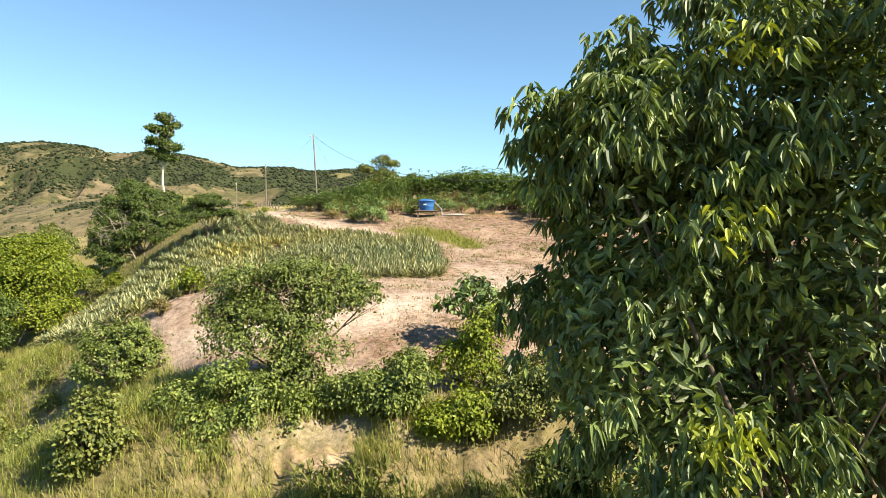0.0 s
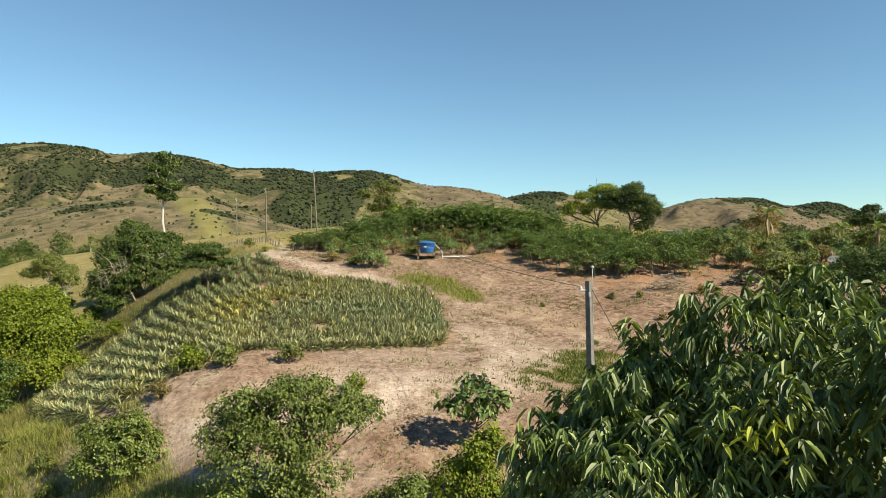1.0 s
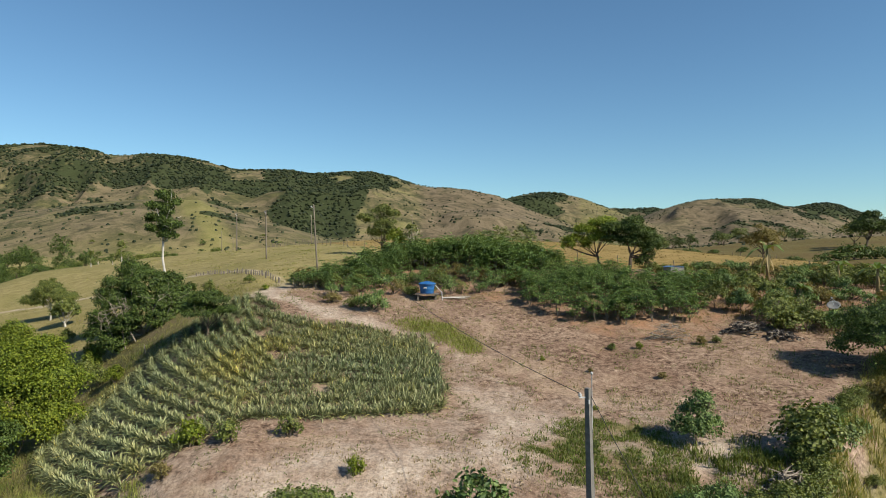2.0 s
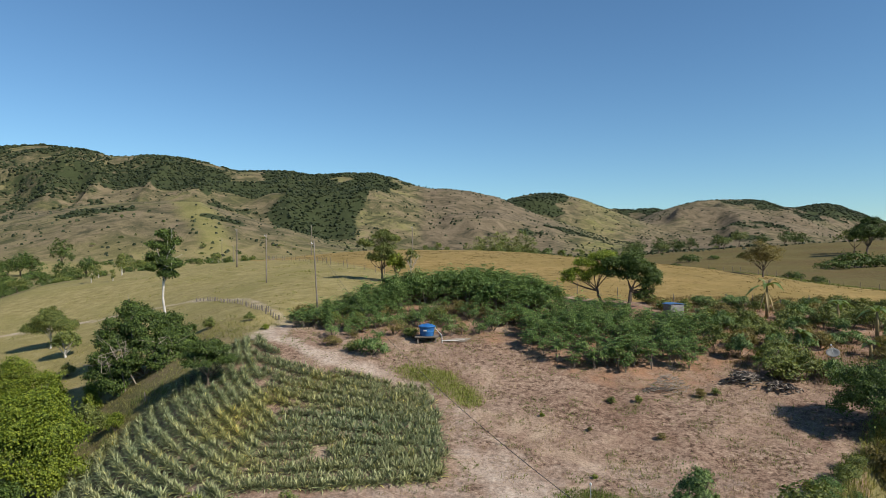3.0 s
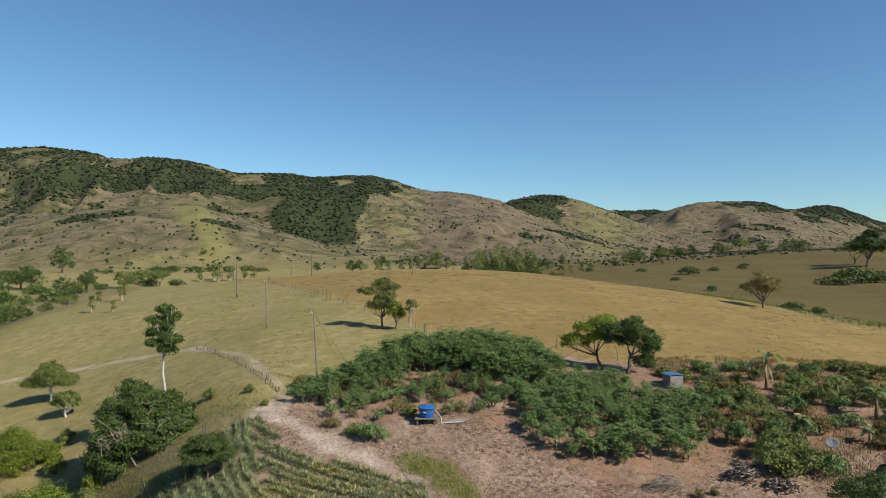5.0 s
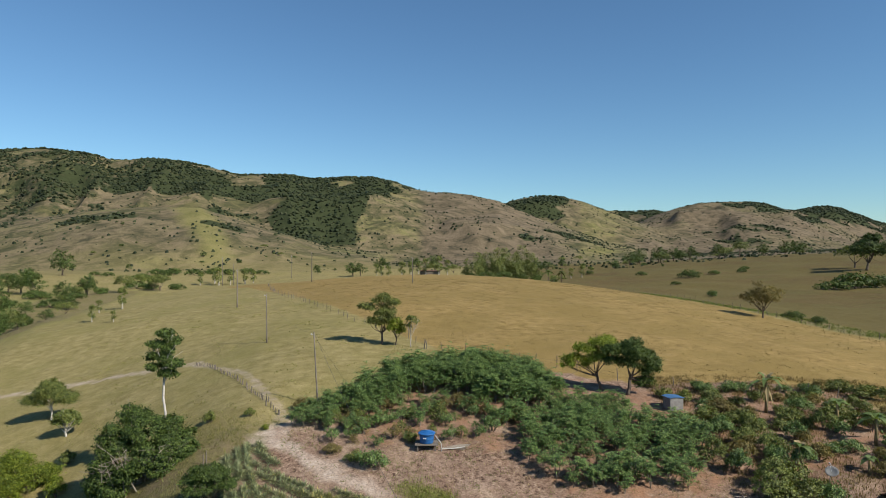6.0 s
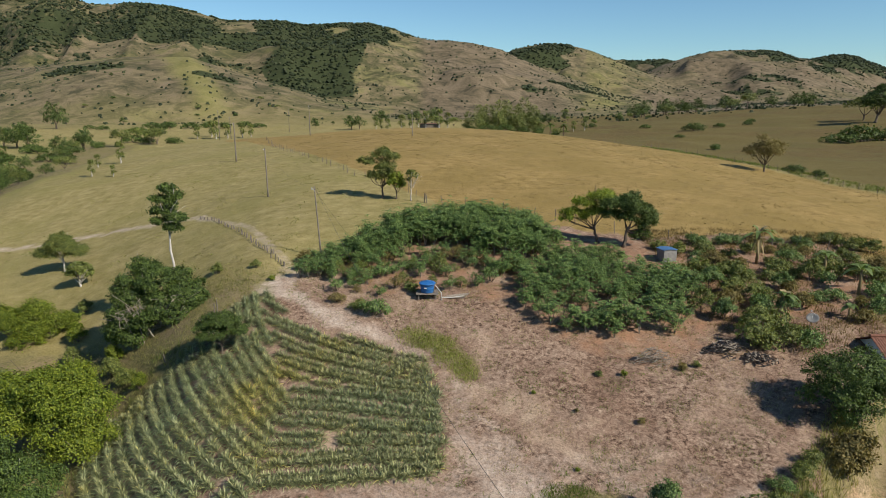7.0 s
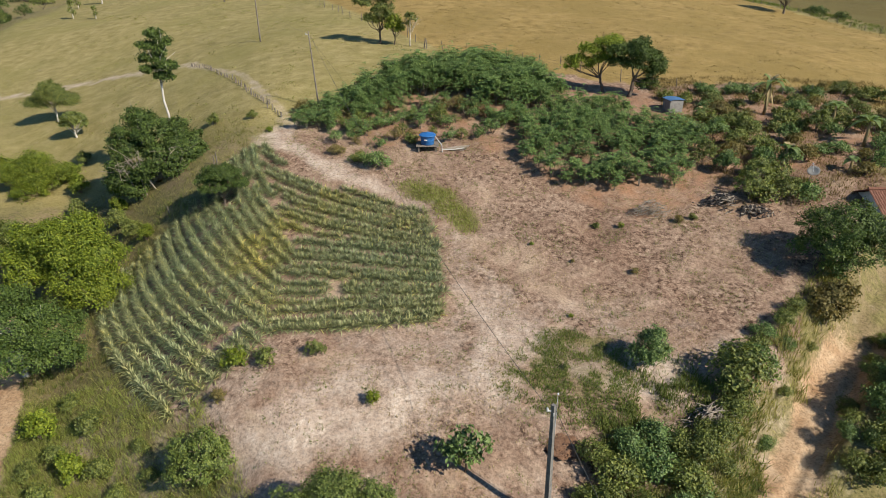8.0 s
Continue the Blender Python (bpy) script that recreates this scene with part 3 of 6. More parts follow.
def build_ground():
    front = np.radians(np.arange(-42, 42.01, 0.24))
    rest = np.radians(np.arange(43.5, 317, 1.5))
    az = np.concatenate([front, rest])
    rad = np.concatenate([[0.0], np.geomspace(1.5, 9.0, 12), np.geomspace(9.3, 4700, 375)])
    a, r = np.meshgrid(az, rad[1:])
    x, y = (r * np.sin(a)).ravel(), (r * np.cos(a)).ravel()
    x, y = np.concatenate([[0.0], x]), np.concatenate([[0.0], y])
    z = relief(x, y)
    k = len(az)
    i, j = np.meshgrid(np.arange(len(rad) - 2), np.arange(k), indexing="ij")
    j2 = (j + 1) % k
    quads = np.stack([1 + i * k + j, 1 + (i + 1) * k + j, 1 + (i + 1) * k + j2, 1 + i * k + j2], -1).reshape(-1, 4)[:, ::-1]
    tri = np.stack([np.zeros(k, int), 1 + (np.arange(k) + 1) % k, 1 + np.arange(k)], -1)
    rr = np.hypot(x, y)
    n1, n2 = fbm(x * 0.25, y * 0.25, 4), fbm(x * 0.9, y * 0.9, 3)
    u = x / np.maximum(y, 1)
    bare = ramp(-1.0, 1.2, np.maximum(np.maximum(inside(x, y, FIELD), inside(x, y, YARD)), inside(x, y, KNOLL)) + (n1 - 0.5) * 4)
    red = ramp(-1, 3, inside(x, y, KNOLL) + (n1 - 0.5) * 5) * 0.5
    paths = np.minimum(along(x, y, [(-15.5, 60.0), (-14.2, 55.6), (-10.6, 51.9), (-7.5, 49.6), (-4.1, 47.9), (-0.2, 45.0), (0.9, 41.4), (2.2, 37.0), (4.0, 32.0), (2.0, 28.5), (-4.0, 26.5), (-9.5, 24.5)]),
                       along(x, y, [(4.0, 32.0), (9.0, 29.0), (13.0, 28.5)]))
    sand = ramp(2.4, 0.2, paths + (n1 - 0.5) * 4.5) * (0.15 + 0.85 * n2) * np.interp(y, (28, 34, 44, 48), (0.9, 0.5, 0.45, 0.9)) + 0.45 * ramp(24, 20, np.hypot((x + 1) * 0.9, (y - 26) * 2.2)) * n1
    trodden = along(x, y, [(-15.0, 58.0), (-14.2, 55.6), (-10.6, 51.9), (-7.5, 49.6), (-4.1, 47.9), (-0.2, 45.0), (0.9, 41.4)])
    sand = np.maximum(sand, ramp(1.5, 0.5, trodden + (n1 - 0.5) * 1.8) * (0.28 + 0.72 * n2) * ramp(2, -8, x))
    weeds = np.maximum(ramp(-0.6, 1.2, inside(x, y, WEEDS) + (n1 - 0.5) * 3) * n1 * 1.3, ramp(1.6, 0.6, along(x, y, [(-2.6, 48.4), (-0.2, 47.2), (1.4, 45.2), (1.8, 43.8)]) + (n1 - 0.5)))
    bare = bare * (1 - 0.75 * weeds)
    sand = sand * (1 - 0.8 * weeds)
    side = (x - 17.4) * 0.726 - (y - 23.2) * 0.688
    clay = ramp(np.interp(y, (20, 28, 32), (-1.6, -1.9, -2.8)), np.interp(y, (20, 28, 32), (-0.9, -1.2, -2.0)), side + (n1 - 0.5) * 1.6) * ramp(np.interp(y, (22, 25, 32, 36), (2.4, 0.9, 1.0, 1.6)), np.interp(y, (22, 25, 32, 36), (1.4, 0.3, 0.4, 0.8)), side + (n1 - 0.5) * 1.2) * ramp(8, 14, y) * ramp(37, 33, y) * (0.5 + 0.7 * n1)
    clay = np.maximum(clay, np.exp(-((y - 15.8) / 0.9) ** 2) * ramp(-4.7, -4.1, x) * ramp(-1.4, -2.3, x) * (0.2 + 0.75 * n2))
    clay = np.maximum(clay, ramp(2.0, 1.4, along(x, y, LANE)) * (y > 5))
    ford = along(x, y, [(-14.8, 60.5), (-18.0, 66.0), (-24.0, 78.0), (-35.0, 91.0), (-48.0, 95.0), (-66.0, 95.0), (-110.0, 99.0)])
    sand = np.maximum(sand, ramp(np.interp(x, (-40, -30), (1.6, 0.9)), 0.3, ford + (n1 - 0.5)) * (np.interp(x, (-40, -30), (0.35, 0.12)) + 0.5 * n2))
    line = (x + 5.5) * 0.893 + (y - 96.5) * 0.45
    rim = np.interp(y, (60, 110, 146, 250, 330), (100, 86, 75, 60, 50))
    gold = ramp(-2, 2, line) * ramp(60, 70, y) * ramp(3, -3, x - rim + (n1 - 0.5) * 6) * ramp(330, 260, rr)
    lush = ramp(66, 52, y) * ramp(70, 50, np.abs(x + 8)) * 0.85
    lush = np.maximum(lush, 0.9 * ramp(9, 4, along(x, y, DITCH)))
    lush = np.maximum(np.maximum(lush, weeds), 0.8 * ramp(26, 12, along(x, y, [(-120, 120), (-112, 160), (-140, 234), (-175, 328)])))
    hill = ramp(520, 850, rr)
    nb = fbm(x * 0.0025 + 9, y * 0.0025, 4)
    forest = forest_mask(x, y, z)
    umber = ramp(-2, 8, x - rim) * ramp(100, 130, rr) * ramp(900, 700, rr)
    brown = hill * (ramp(-0.055, -0.02, u) * ramp(0.30, 0.12, u) * ramp(2300, 2000, rr) * 0.75 + ramp(0.27, 0.33, u) * 0.5 + ramp(0.5, 0.62, nb) * 0.45)
    flush = hill * (np.exp(-((u + 0.38 + 0.05 * (rr - 900) / 300) / 0.03) ** 2) * ramp(1250, 1100, rr) + ramp(0.2, 0.22, u) * ramp(0.30, 0.26, u) * 0.4)
    flush = np.maximum(flush, 0.95 * ramp(34, 12, along(x, y, [(-118, 110), (-112, 150), (-124, 180), (-146, 234), (-180, 328)]) + (n1 - 0.5) * 16))
    g = mesh_object("ground", np.stack([x, y, z], 1), [quads, tri], M_GROUND, None, "", True, attrs=(
        ("bare", bare), ("red", red), ("sand", sand), ("clay", clay), ("gold", gold), ("lush", lush), ("hill", hill), ("forest", forest), ("brown", brown), ("umber", umber), ("flush", flush)))
    return tagged(g, "dry pasture, bare trodden earth and scrubby hills reaching the horizon", "ground", kind="structure")


def forest_mask(x, y, z):
    rr, u = np.hypot(x, y), x / np.maximum(y, 1)
    nf = fbm(x * 0.006 + 3, y * 0.006, 5)
    # the long ridge is wooded down to its foot, more openly towards its high end
    f = ramp(980, 1060, y) * ramp(-0.03, -0.07, u + 0.08 * ramp(190, 70, z)) * ramp(14, 42, z + 40 * (nf - 0.5)) * np.interp(u, (-0.5, -0.4, -0.32), (0.66, 0.72, 0.95))
    f = f * ramp(2100, 1900, y)
    f = np.maximum(f, ramp(0.08, 0.11, u) * ramp(0.21, 0.17, u) * ramp(2150, 2300, rr) * ramp(90, 130, z + 80 * (nf - 0.5)))
    f = np.maximum(f, ramp(0.23, 0.26, u) * ramp(3500, 3650, rr) * 0.8)
    f = np.maximum(f, ramp(0.54, 0.56, u) * ramp(2900, 3000, rr) * ramp(120, 160, z) * 0.9)
    f = np.maximum(f, ramp(0.46, 0.48, u) * ramp(3000, 3100, rr) * ramp(190, 210, z) * 0.9)
    f = np.maximum(f, ramp(700, 900, rr) * ramp(0.66, 0.74, nf) * 0.8)
    open_ground = fbm(x * 0.009 + 20, y * 0.009, 4)
    return np.clip(f + (nf - 0.5) * 1.1 * (f > 0.05), 0, 1) * ramp(0.31, 0.38, open_ground) * (y > 0)


build_ground()


# ---- the great trees ----
def big_mango():
    """The broad-leaved tree close by: whorls of long drooping leaves on the skin of a dome."""
    rng = np.random.default_rng(21)
    x0, y0 = 4.95, 7.9
    z0 = gz(x0, y0) - 0.2
    t = thing("mango_tree", x0, y0, z0, "large dark green mango tree with drooping glossy leaves", "tree")
    H = 11.5 - z0
    # last lobe: out of view, added to shade the lower right crown
    blobs = np.array([
        (0.0, -0.6, H - 3.4, 3.2, 2.4, 2.9), (-2.65, -0.8, H - 2.8, 1.4, 1.4, 1.6), (-1.4, -0.9, H - 2.2, 1.6, 1.5, 1.7), (-0.3, -1.2, H - 2.1, 1.9, 1.6, 1.8),
        (2.4, -0.8, H - 2.7, 2.4, 2.2, 2.5), (-2.75, -0.8, H - 4.4, 1.4, 1.4, 1.8), (-2.0, -0.7, H - 6.2, 1.5, 1.5, 1.7), (0.2, -0.3, H - 5.5, 1.9, 1.5, 1.9),
        (-1.5, 1.6, H - 4.8, 2.2, 2.0, 2.3), (2.2, 1.8, H - 4.8, 2.6, 2.2, 2.3), (2.4, -0.3, H - 5.6, 2.2, 1.6, 2.2), (4.4, 0.4, H - 5.4, 2.5, 2.4, 2.4), (5.4, -2.2, H - 4.4, 2.2, 2.0, 2.2)])
    wood = Soup()
    ends = [b[:3] + unit(rng.normal(size=3)) * b[3:] * 0.45 for b in blobs for _ in range(2)]
    limbs(rng, wood, (0, 0, 0), (0.1, 0.1, 2.6), ends, 0.17, 7)
    wood.object("trunk", M_BARK, t, "", True)
    s = Soup()
    # boughs: each holds a handful of whorls, so that lit tufts stand before dark hollows
    p0, way0, _ = crown_points(rng, lumpy(rng, blobs, 12, 0.16, 0.30), 10500, 1, 0.04, -0.8)
    depth = np.min([np.linalg.norm((p0 - b[:3]) / b[3:], axis=1) for b in blobs], 0)
    gap = np.array([noise.noise(Vector((q[0] * 0.7, q[1] * 0.7, q[2] * 1.1))) + 0.35 * noise.noise(Vector(q) * 3.0) for q in p0])
    keep = (depth > 0.84) & (gap > np.where(p0[:, 2] > H - 2.9, -0.4, -0.1))
    p0, way0 = p0[keep], way0[keep]
    count, per = 5, 9
    c = np.repeat(p0, count, 0) + rng.normal(size=(len(p0) * count, 3)) * np.array([[0.15, 0.15, 0.13]])
    w = np.repeat(way0, count, 0)
    n = len(c) * per
    base = np.repeat(c, per, 0) + rng.normal(size=(n, 3)) * 0.03
    ring = unit(rng.normal(size=(n, 3)))
    d = unit(np.repeat(w, per, 0) * 0.4 + ring * np.array([[0.8, 0.8, 0.3]]) + np.array([[0, 0, -0.42]]))
    up = unit(np.array([[0, 0, 1.0]]) + rng.normal(size=(n, 3)) * 0.3)
    length = np.repeat(rng.uniform(0.12, 0.19, len(c)), per) * rng.uniform(0.75, 1.15, n) * 0.88
    s.oval_leaves(base, d, up, length, length * 0.17, 0.25, rng.uniform(0.4, 1.0, n))
    # a few sprays of new yellow leaves
    young = Soup()
    sprays = [p0[np.argmin(np.linalg.norm(p0 - (np.array(q) - (x0, y0, z0)), axis=1))] for q in ((2.4, 5.0, 6.9), (2.6, 5.1, 6.6), (3.5, 5.0, 7.8), (2.9, 5.6, 9.6))]
    for q in sprays + list(p0[rng.choice(len(p0), 4, replace=False)]):
        m = 70
        at = q + rng.normal(size=(m, 3)) * np.array([[0.16, 0.16, 0.12]])
        dd = unit(rng.normal(size=(m, 3)) * np.array([[1, 1, 0.4]]) + np.array([[0, 0, -0.4]]))
        young.oval_leaves(at, dd, unit(np.array([[0, 0, 1.0]]) + rng.normal(size=(m, 3)) * 0.3), rng.uniform(0.1, 0.17, m), np.full(m, 0.026), 0.25, rng.uniform(0.3, 0.9, m))
    young.object("young_foliage", M_FLUSH, t, "sprays of yellow new leaves")
    # the shaded leaves inside
    p1, out1, _ = crown_points(rng, blobs * np.array([1, 1, 1, 0.66, 0.66, 0.66]), 3600, 12, 0.2, -0.9)
    inner = np.min([np.linalg.norm((p1 - b[:3]) / b[3:], axis=1) for b in blobs], 0) < 0.76
    p1, out1 = p1[inner], out1[inner]
    w1, u1 = leaf_ways(rng, out1)
    s.leaves(p1, w1, u1, rng.uniform(0.15, 0.24, len(p1)), np.full(len(p1), 0.036))
    s.object("crown", M_MANGO, t)
    return t


big_mango()
tree("citrus_bush", -4.6, 19.2, "leafy olive-green bush overhanging the cut bank", "bush",
     [(0, 0, 2.7, 1.8, 1.6, 1.5), (-1.0, -0.6, 1.7, 1.6, 1.3, 1.5), (1.4, 0.2, 2.6, 1.1, 1.1, 1.0), (0.1, 0.3, 3.5, 1.2, 1.0, 0.7), (-0.5, -1.2, 0.5, 1.7, 1.0, 1.3), (-1.7, -0.2, 2.4, 1.1, 1.0, 1.0), (0.9, -0.8, 1.5, 1.2, 0.9, 1.0), (2.2, 0.1, 2.9, 0.6, 0.6, 0.4)],
     0.12, 1150, 28, 0.19, M_CITRUS, M_BARK, 0.09, 0.3, 31, aspect=0.36, oval=True, sink=0.0)
tree("round_bush", -12.0, 24.2, "rounded olive-green bush on the grassy slope", "bush",
     [(0, 0, 1.5, 1.3, 1.3, 1.1), (-0.7, -0.3, 0.9, 1.2, 1.1, 0.9), (0.7, 0.1, 1.0, 1.1, 1.1, 0.9), (0.2, 0, 2.1, 0.7, 0.7, 0.6)],
     0.14, 300, 34, 0.18, M_CITRUS, M_BARK, 0.07, 0.3, 32, sink=-0.1, aspect=0.36, oval=True)
tree("laurel_shrub", -8.6, 15.7, "dark green broad-leaved shrub low on the slope", "bush",
     [(0, 0, 0.9, 0.75, 0.7, 0.9), (0.1, 0, 1.7, 0.5, 0.5, 0.6), (-0.4, 0, 0.5, 0.5, 0.5, 0.5)], 0.15, 300, 24, 0.18, M_OLIVE, M_BARK, 0.05, 0.3, 33)
for k, (bx, by, w, h) in enumerate(((0.9, 19.2, 1.4, 1.9), (-1.4, 18.0, 1.2, 1.4), (2.4, 18.6, 1.2, 1.3), (0.4, 16.6, 1.3, 1.0), (-2.4, 17.4, 0.8, 1.0), (2.2, 16.6, 1.3, 1.1), (3.6, 17.0, 1.2, 1.2), (-1.2, 17.0, 1.1, 1.3), (3.4, 15.6, 1.2, 1.1))):
    tree("castor_bush", bx, by, "bright green broad-leaved bush above the bank", "bush",
         [(0, 0, h * 0.6, w * 0.7, w * 0.7, h * 0.5), (0.4, -0.2, h * 1.0, w * 0.5, w * 0.5, h * 0.35), (-0.6, 0.1, h * 0.5, w * 0.6, w * 0.6, h * 0.4)],
         0.13, 420, 16, 0.18, (M_BRIGHT, M_CITRUS, M_OLIVE)[k % 3], M_BARK, 0.05, 0.3, 34 + k, "bushes on the bank", aspect=0.36, oval=True)

tree("citrus_bush", -5.3, 16.9, "leafy olive-green bush hanging down the cut bank", "bush",
     [(0, 0, 1.2, 1.2, 0.8, 0.9), (-0.8, -0.3, 0.5, 1.0, 0.7, 0.8), (0.9, 0, 0.7, 0.9, 0.7, 0.8), (0.2, -0.2, 0.1, 1.1, 0.6, 0.6), (-0.7, -0.5, -0.3, 1.1, 0.7, 0.8), (-1.5, 0.2, 0.9, 0.9, 0.8, 0.8)],
     0.12, 620, 28, 0.17, M_CITRUS, M_BARK, 0.06, 0.3, 63, aspect=0.36, oval=True, sink=0.9)
tree("round_tree", -27.9, 43.4, "dense bright green tree at the valley edge", "tree",
     [(0, 0, 4.0, 2.6, 2.6, 2.6), (2.2, -0.8, 3.4, 1.9, 1.8, 2.0), (-2.6, 0.4, 3.6, 2.2, 2.2, 2.1), (0.6, -1.8, 2.2, 2.2, 1.8, 2.0), (-1.2, -1.0, 5.0, 1.6, 1.6, 1.4), (1.2, 0.2, 5.2, 1.3, 1.3, 1.2), (2.4, -1.4, 1.8, 1.5, 1.4, 1.4), (1.6, -2.4, 0.8, 1.9, 1.5, 1.4), (-3.4, -1.2, 2.0, 1.8, 1.8, 1.8)],
     0.20, 1900, 30, 0.36, M_BRIGHT, M_BARK, 0.22, 0.35, 41, z=2.8)
tree("dark_tree", -27.7, 34.4, "dark green spreading tree beside the lane", "tree",
     [(0, 0, 4.2, 2.8, 2.6, 1.3), (2.6, 0.4, 3.4, 2.0, 2.0, 1.1), (-3.0, 0.5, 3.8, 2.4, 2.4, 1.2), (1.2, -1.6, 2.8, 2.0, 1.8, 1.0), (-1.5, 1.4, 4.8, 1.8, 1.8, 0.9), (3.4, -0.6, 2.4, 1.4, 1.4, 0.8)],
     0.17, 1500, 28, 0.32, M_DARK, M_PALE_BARK, 0.2, 0.35, 42, z=gz(-25.6, 34.0) + 0.5)
tree("dark_tree", -37.5, 47.0, "olive-green tree in the hollow", "tree",
     [(0, 0, 3.4, 3.0, 2.8, 1.8), (2.8, 0.4, 2.8, 2.2, 2.0, 1.6), (-3.0, 0.5, 3.2, 2.4, 2.4, 1.8), (0.6, -1.2, 4.4, 1.6, 1.6, 1.2)],
     0.20, 800, 28, 0.36, M_OLIVE, M_BARK, 0.2, 0.35, 43)
tree("leaning_tree", -25.4, 55.0, "wide dark green tree with bare grey branches and leaning trunks", "tree",
     [(-0.2, 0, 5.0, 2.0, 2.0, 1.6), (-2.6, 0, 3.6, 1.8, 1.8, 1.7), (2.6, 0.2, 3.6, 1.7, 1.7, 1.4), (0.6, -1.0, 3.0, 1.9, 1.6, 1.2), (-1.2, 0.5, 6.0, 1.3, 1.3, 0.9), (-3.4, -0.6, 1.8, 1.2, 1.2, 1.2), (1.6, 0.6, 5.2, 1.2, 1.2, 1.0), (3.6, 0.0, 2.6, 0.9, 0.9, 0.8), (-1.2, -1.4, 1.6, 1.4, 1.1, 1.0), (1.8, -1.2, 2.2, 1.4, 1.2, 1.2), (-3.6, -0.8, 0.7, 1.4, 1.2, 1.3), (-2.2, -1.4, 0.2, 1.3, 1.1, 1.1), (2.6, -0.8, 1.6, 1.3, 1.1, 1.0)],
     0.22, 2300, 24, 0.27, M_DARK, M_DEAD, 0.2, 0.25, 44, sink=0.9, foot_dx=0.4, tips=22)
for k, (dx, dy, tx, ty, tz) in enumerate(((-0.8, -1.3, -1.8, -2.2, 3.4), (-0.5, -1.4, -1.2, -2.4, 3.8), (-1.0, -1.2, -2.2, -1.9, 2.8), (0.4, -1.4, -0.2, -2.3, 3.4), (1.6, -1.2, 3.0, -1.8, 3.2), (2.0, -0.8, 3.3, -1.2, 2.4))):
    snag = thing("bare_branch", -26.0 + dx, 55.0 + dy, gz(-26.0 + dx, 55.0 + dy) - 0.1, "bare grey branch twisting up before the foliage", "branch", "bare branches under the leaning tree")
    rng = np.random.default_rng(600 + k)
    wood = Soup()
    tip = np.array([tx - dx, ty - dy, tz])
    mid = tip * 0.5 + rng.normal(size=3) * 0.35
    wood.tube([(0, 0, 0), mid, tip], [0.07, 0.045, 0.015], 6)
    wood.object("limb", M_DEAD, snag)
    for _ in range(6):
        wood = Soup()
        a0 = mid + (tip - mid) * rng.random()
        wood.tube([a0, a0 + rng.normal(size=3) * 0.3 + (0, 0, 0.2), a0 + rng.normal(size=3) * 0.8 + (0, 0, 0.4)], [0.035, 0.025, 0.008], 5)
        wood.object("twig", M_DEAD, snag)
tree("umbrella_tree", -16.9, 46.2, "small flat-topped green tree at the field edge", "tree",
     [(0.2, 0, 2.9, 1.6, 1.5, 0.22), (-0.8, 0.1, 2.4, 1.3, 1.3, 0.2), (1.0, 0.2, 2.2, 1.2, 1.2, 0.2), (0, 0, 3.3, 0.9, 0.9, 0.2), (-0.3, -0.8, 2.0, 1.1, 0.9, 0.2)],
     0.15, 620, 24, 0.16, M_DARK, M_BARK, 0.08, 0.4, 45, low=-1.0)
tree("pale_trunk_tree", -25.2, 58.0, "tall slender tree with a pale trunk and layered dark crown", "tree",
     [(0.2, 0, 10.3, 0.75, 0.75, 0.35), (0.8, 0, 9.6, 0.7, 0.7, 0.28), (-0.7, 0, 9.3, 0.8, 0.8, 0.28), (-0.9, 0.2, 8.2, 0.75, 0.8, 0.26), (0.9, -0.2, 7.6, 0.85, 0.8, 0.28), (-0.7, 0, 7.3, 0.75, 0.7, 0.24), (0.2, 0.1, 8.9, 0.6, 0.6, 0.5), (0.1, 0, 8.0, 0.6, 0.6, 0.5), (0.3, 0, 6.7, 0.8, 0.7, 0.26)],
     0.24, 640, 18, 0.2, M_DARK, M_WHITE_BARK, 0.12, 0.93, 46, z=9.8, tips=12, low=-0.9)
tree("gum_tree", -49.0, 80.0, "spreading olive tree with a thin pale trunk", "tree",
     [(0, 0, 6.2, 2.2, 2.2, 0.9), (-1.8, 0, 5.2, 1.6, 1.6, 0.7), (1.8, 0.2, 5.6, 1.6, 1.6, 0.7), (0.2, 0, 7.0, 1.2, 1.2, 0.6)],
     0.22, 720, 26, 0.3, M_OLIVE, M_WHITE_BARK, 0.13, 0.82, 47, "pale-trunked trees in the hollow", tips=8, sink=2.6)
tree("gum_tree", -43.0, 73.0, "small tree with a forked pale trunk", "tree",
     [(0, 0, 3.8, 1.2, 1.2, 0.7), (0.9, 0, 3.4, 0.9, 0.9, 0.6), (-0.7, 0, 3.2, 0.8, 0.8, 0.5)],
     0.28, 150, 22, 0.24, M_OLIVE, M_WHITE_BARK, 0.15, 0.7, 48, "pale-trunked trees in the hollow", sink=1.5)
tree("pasture_tree", -8.6, 91.0, "open-crowned green tree alone in the pasture", "tree",
     [(0, 0, 6.4, 1.5, 1.4, 1.0), (-2.2, 0, 5.4, 1.3, 1.2, 0.5), (0.4, 0, 4.6, 1.8, 1.5, 1.0), (-1.0, 0, 3.4, 1.3, 1.2, 0.7), (1.6, 0, 6.0, 1.0, 1.0, 0.6), (1.2, 0.2, 3.2, 1.1, 1.1, 0.8)],
     0.26, 340, 24, 0.3, M_OLIVE, M_BARK, 0.16, 0.4, 49, tips=14)
tree("pasture_sapling", -6.6, 90.0, "young bright green tree beside a larger one", "tree",
     [(0, 0, 3.0, 1.0, 1.0, 1.0), (0.5, 0, 2.2, 0.9, 0.9, 0.7)], 0.3, 80, 20, 0.26, M_BRIGHT, M_BARK, 0.09, 0.5, 50, "saplings in the pasture")
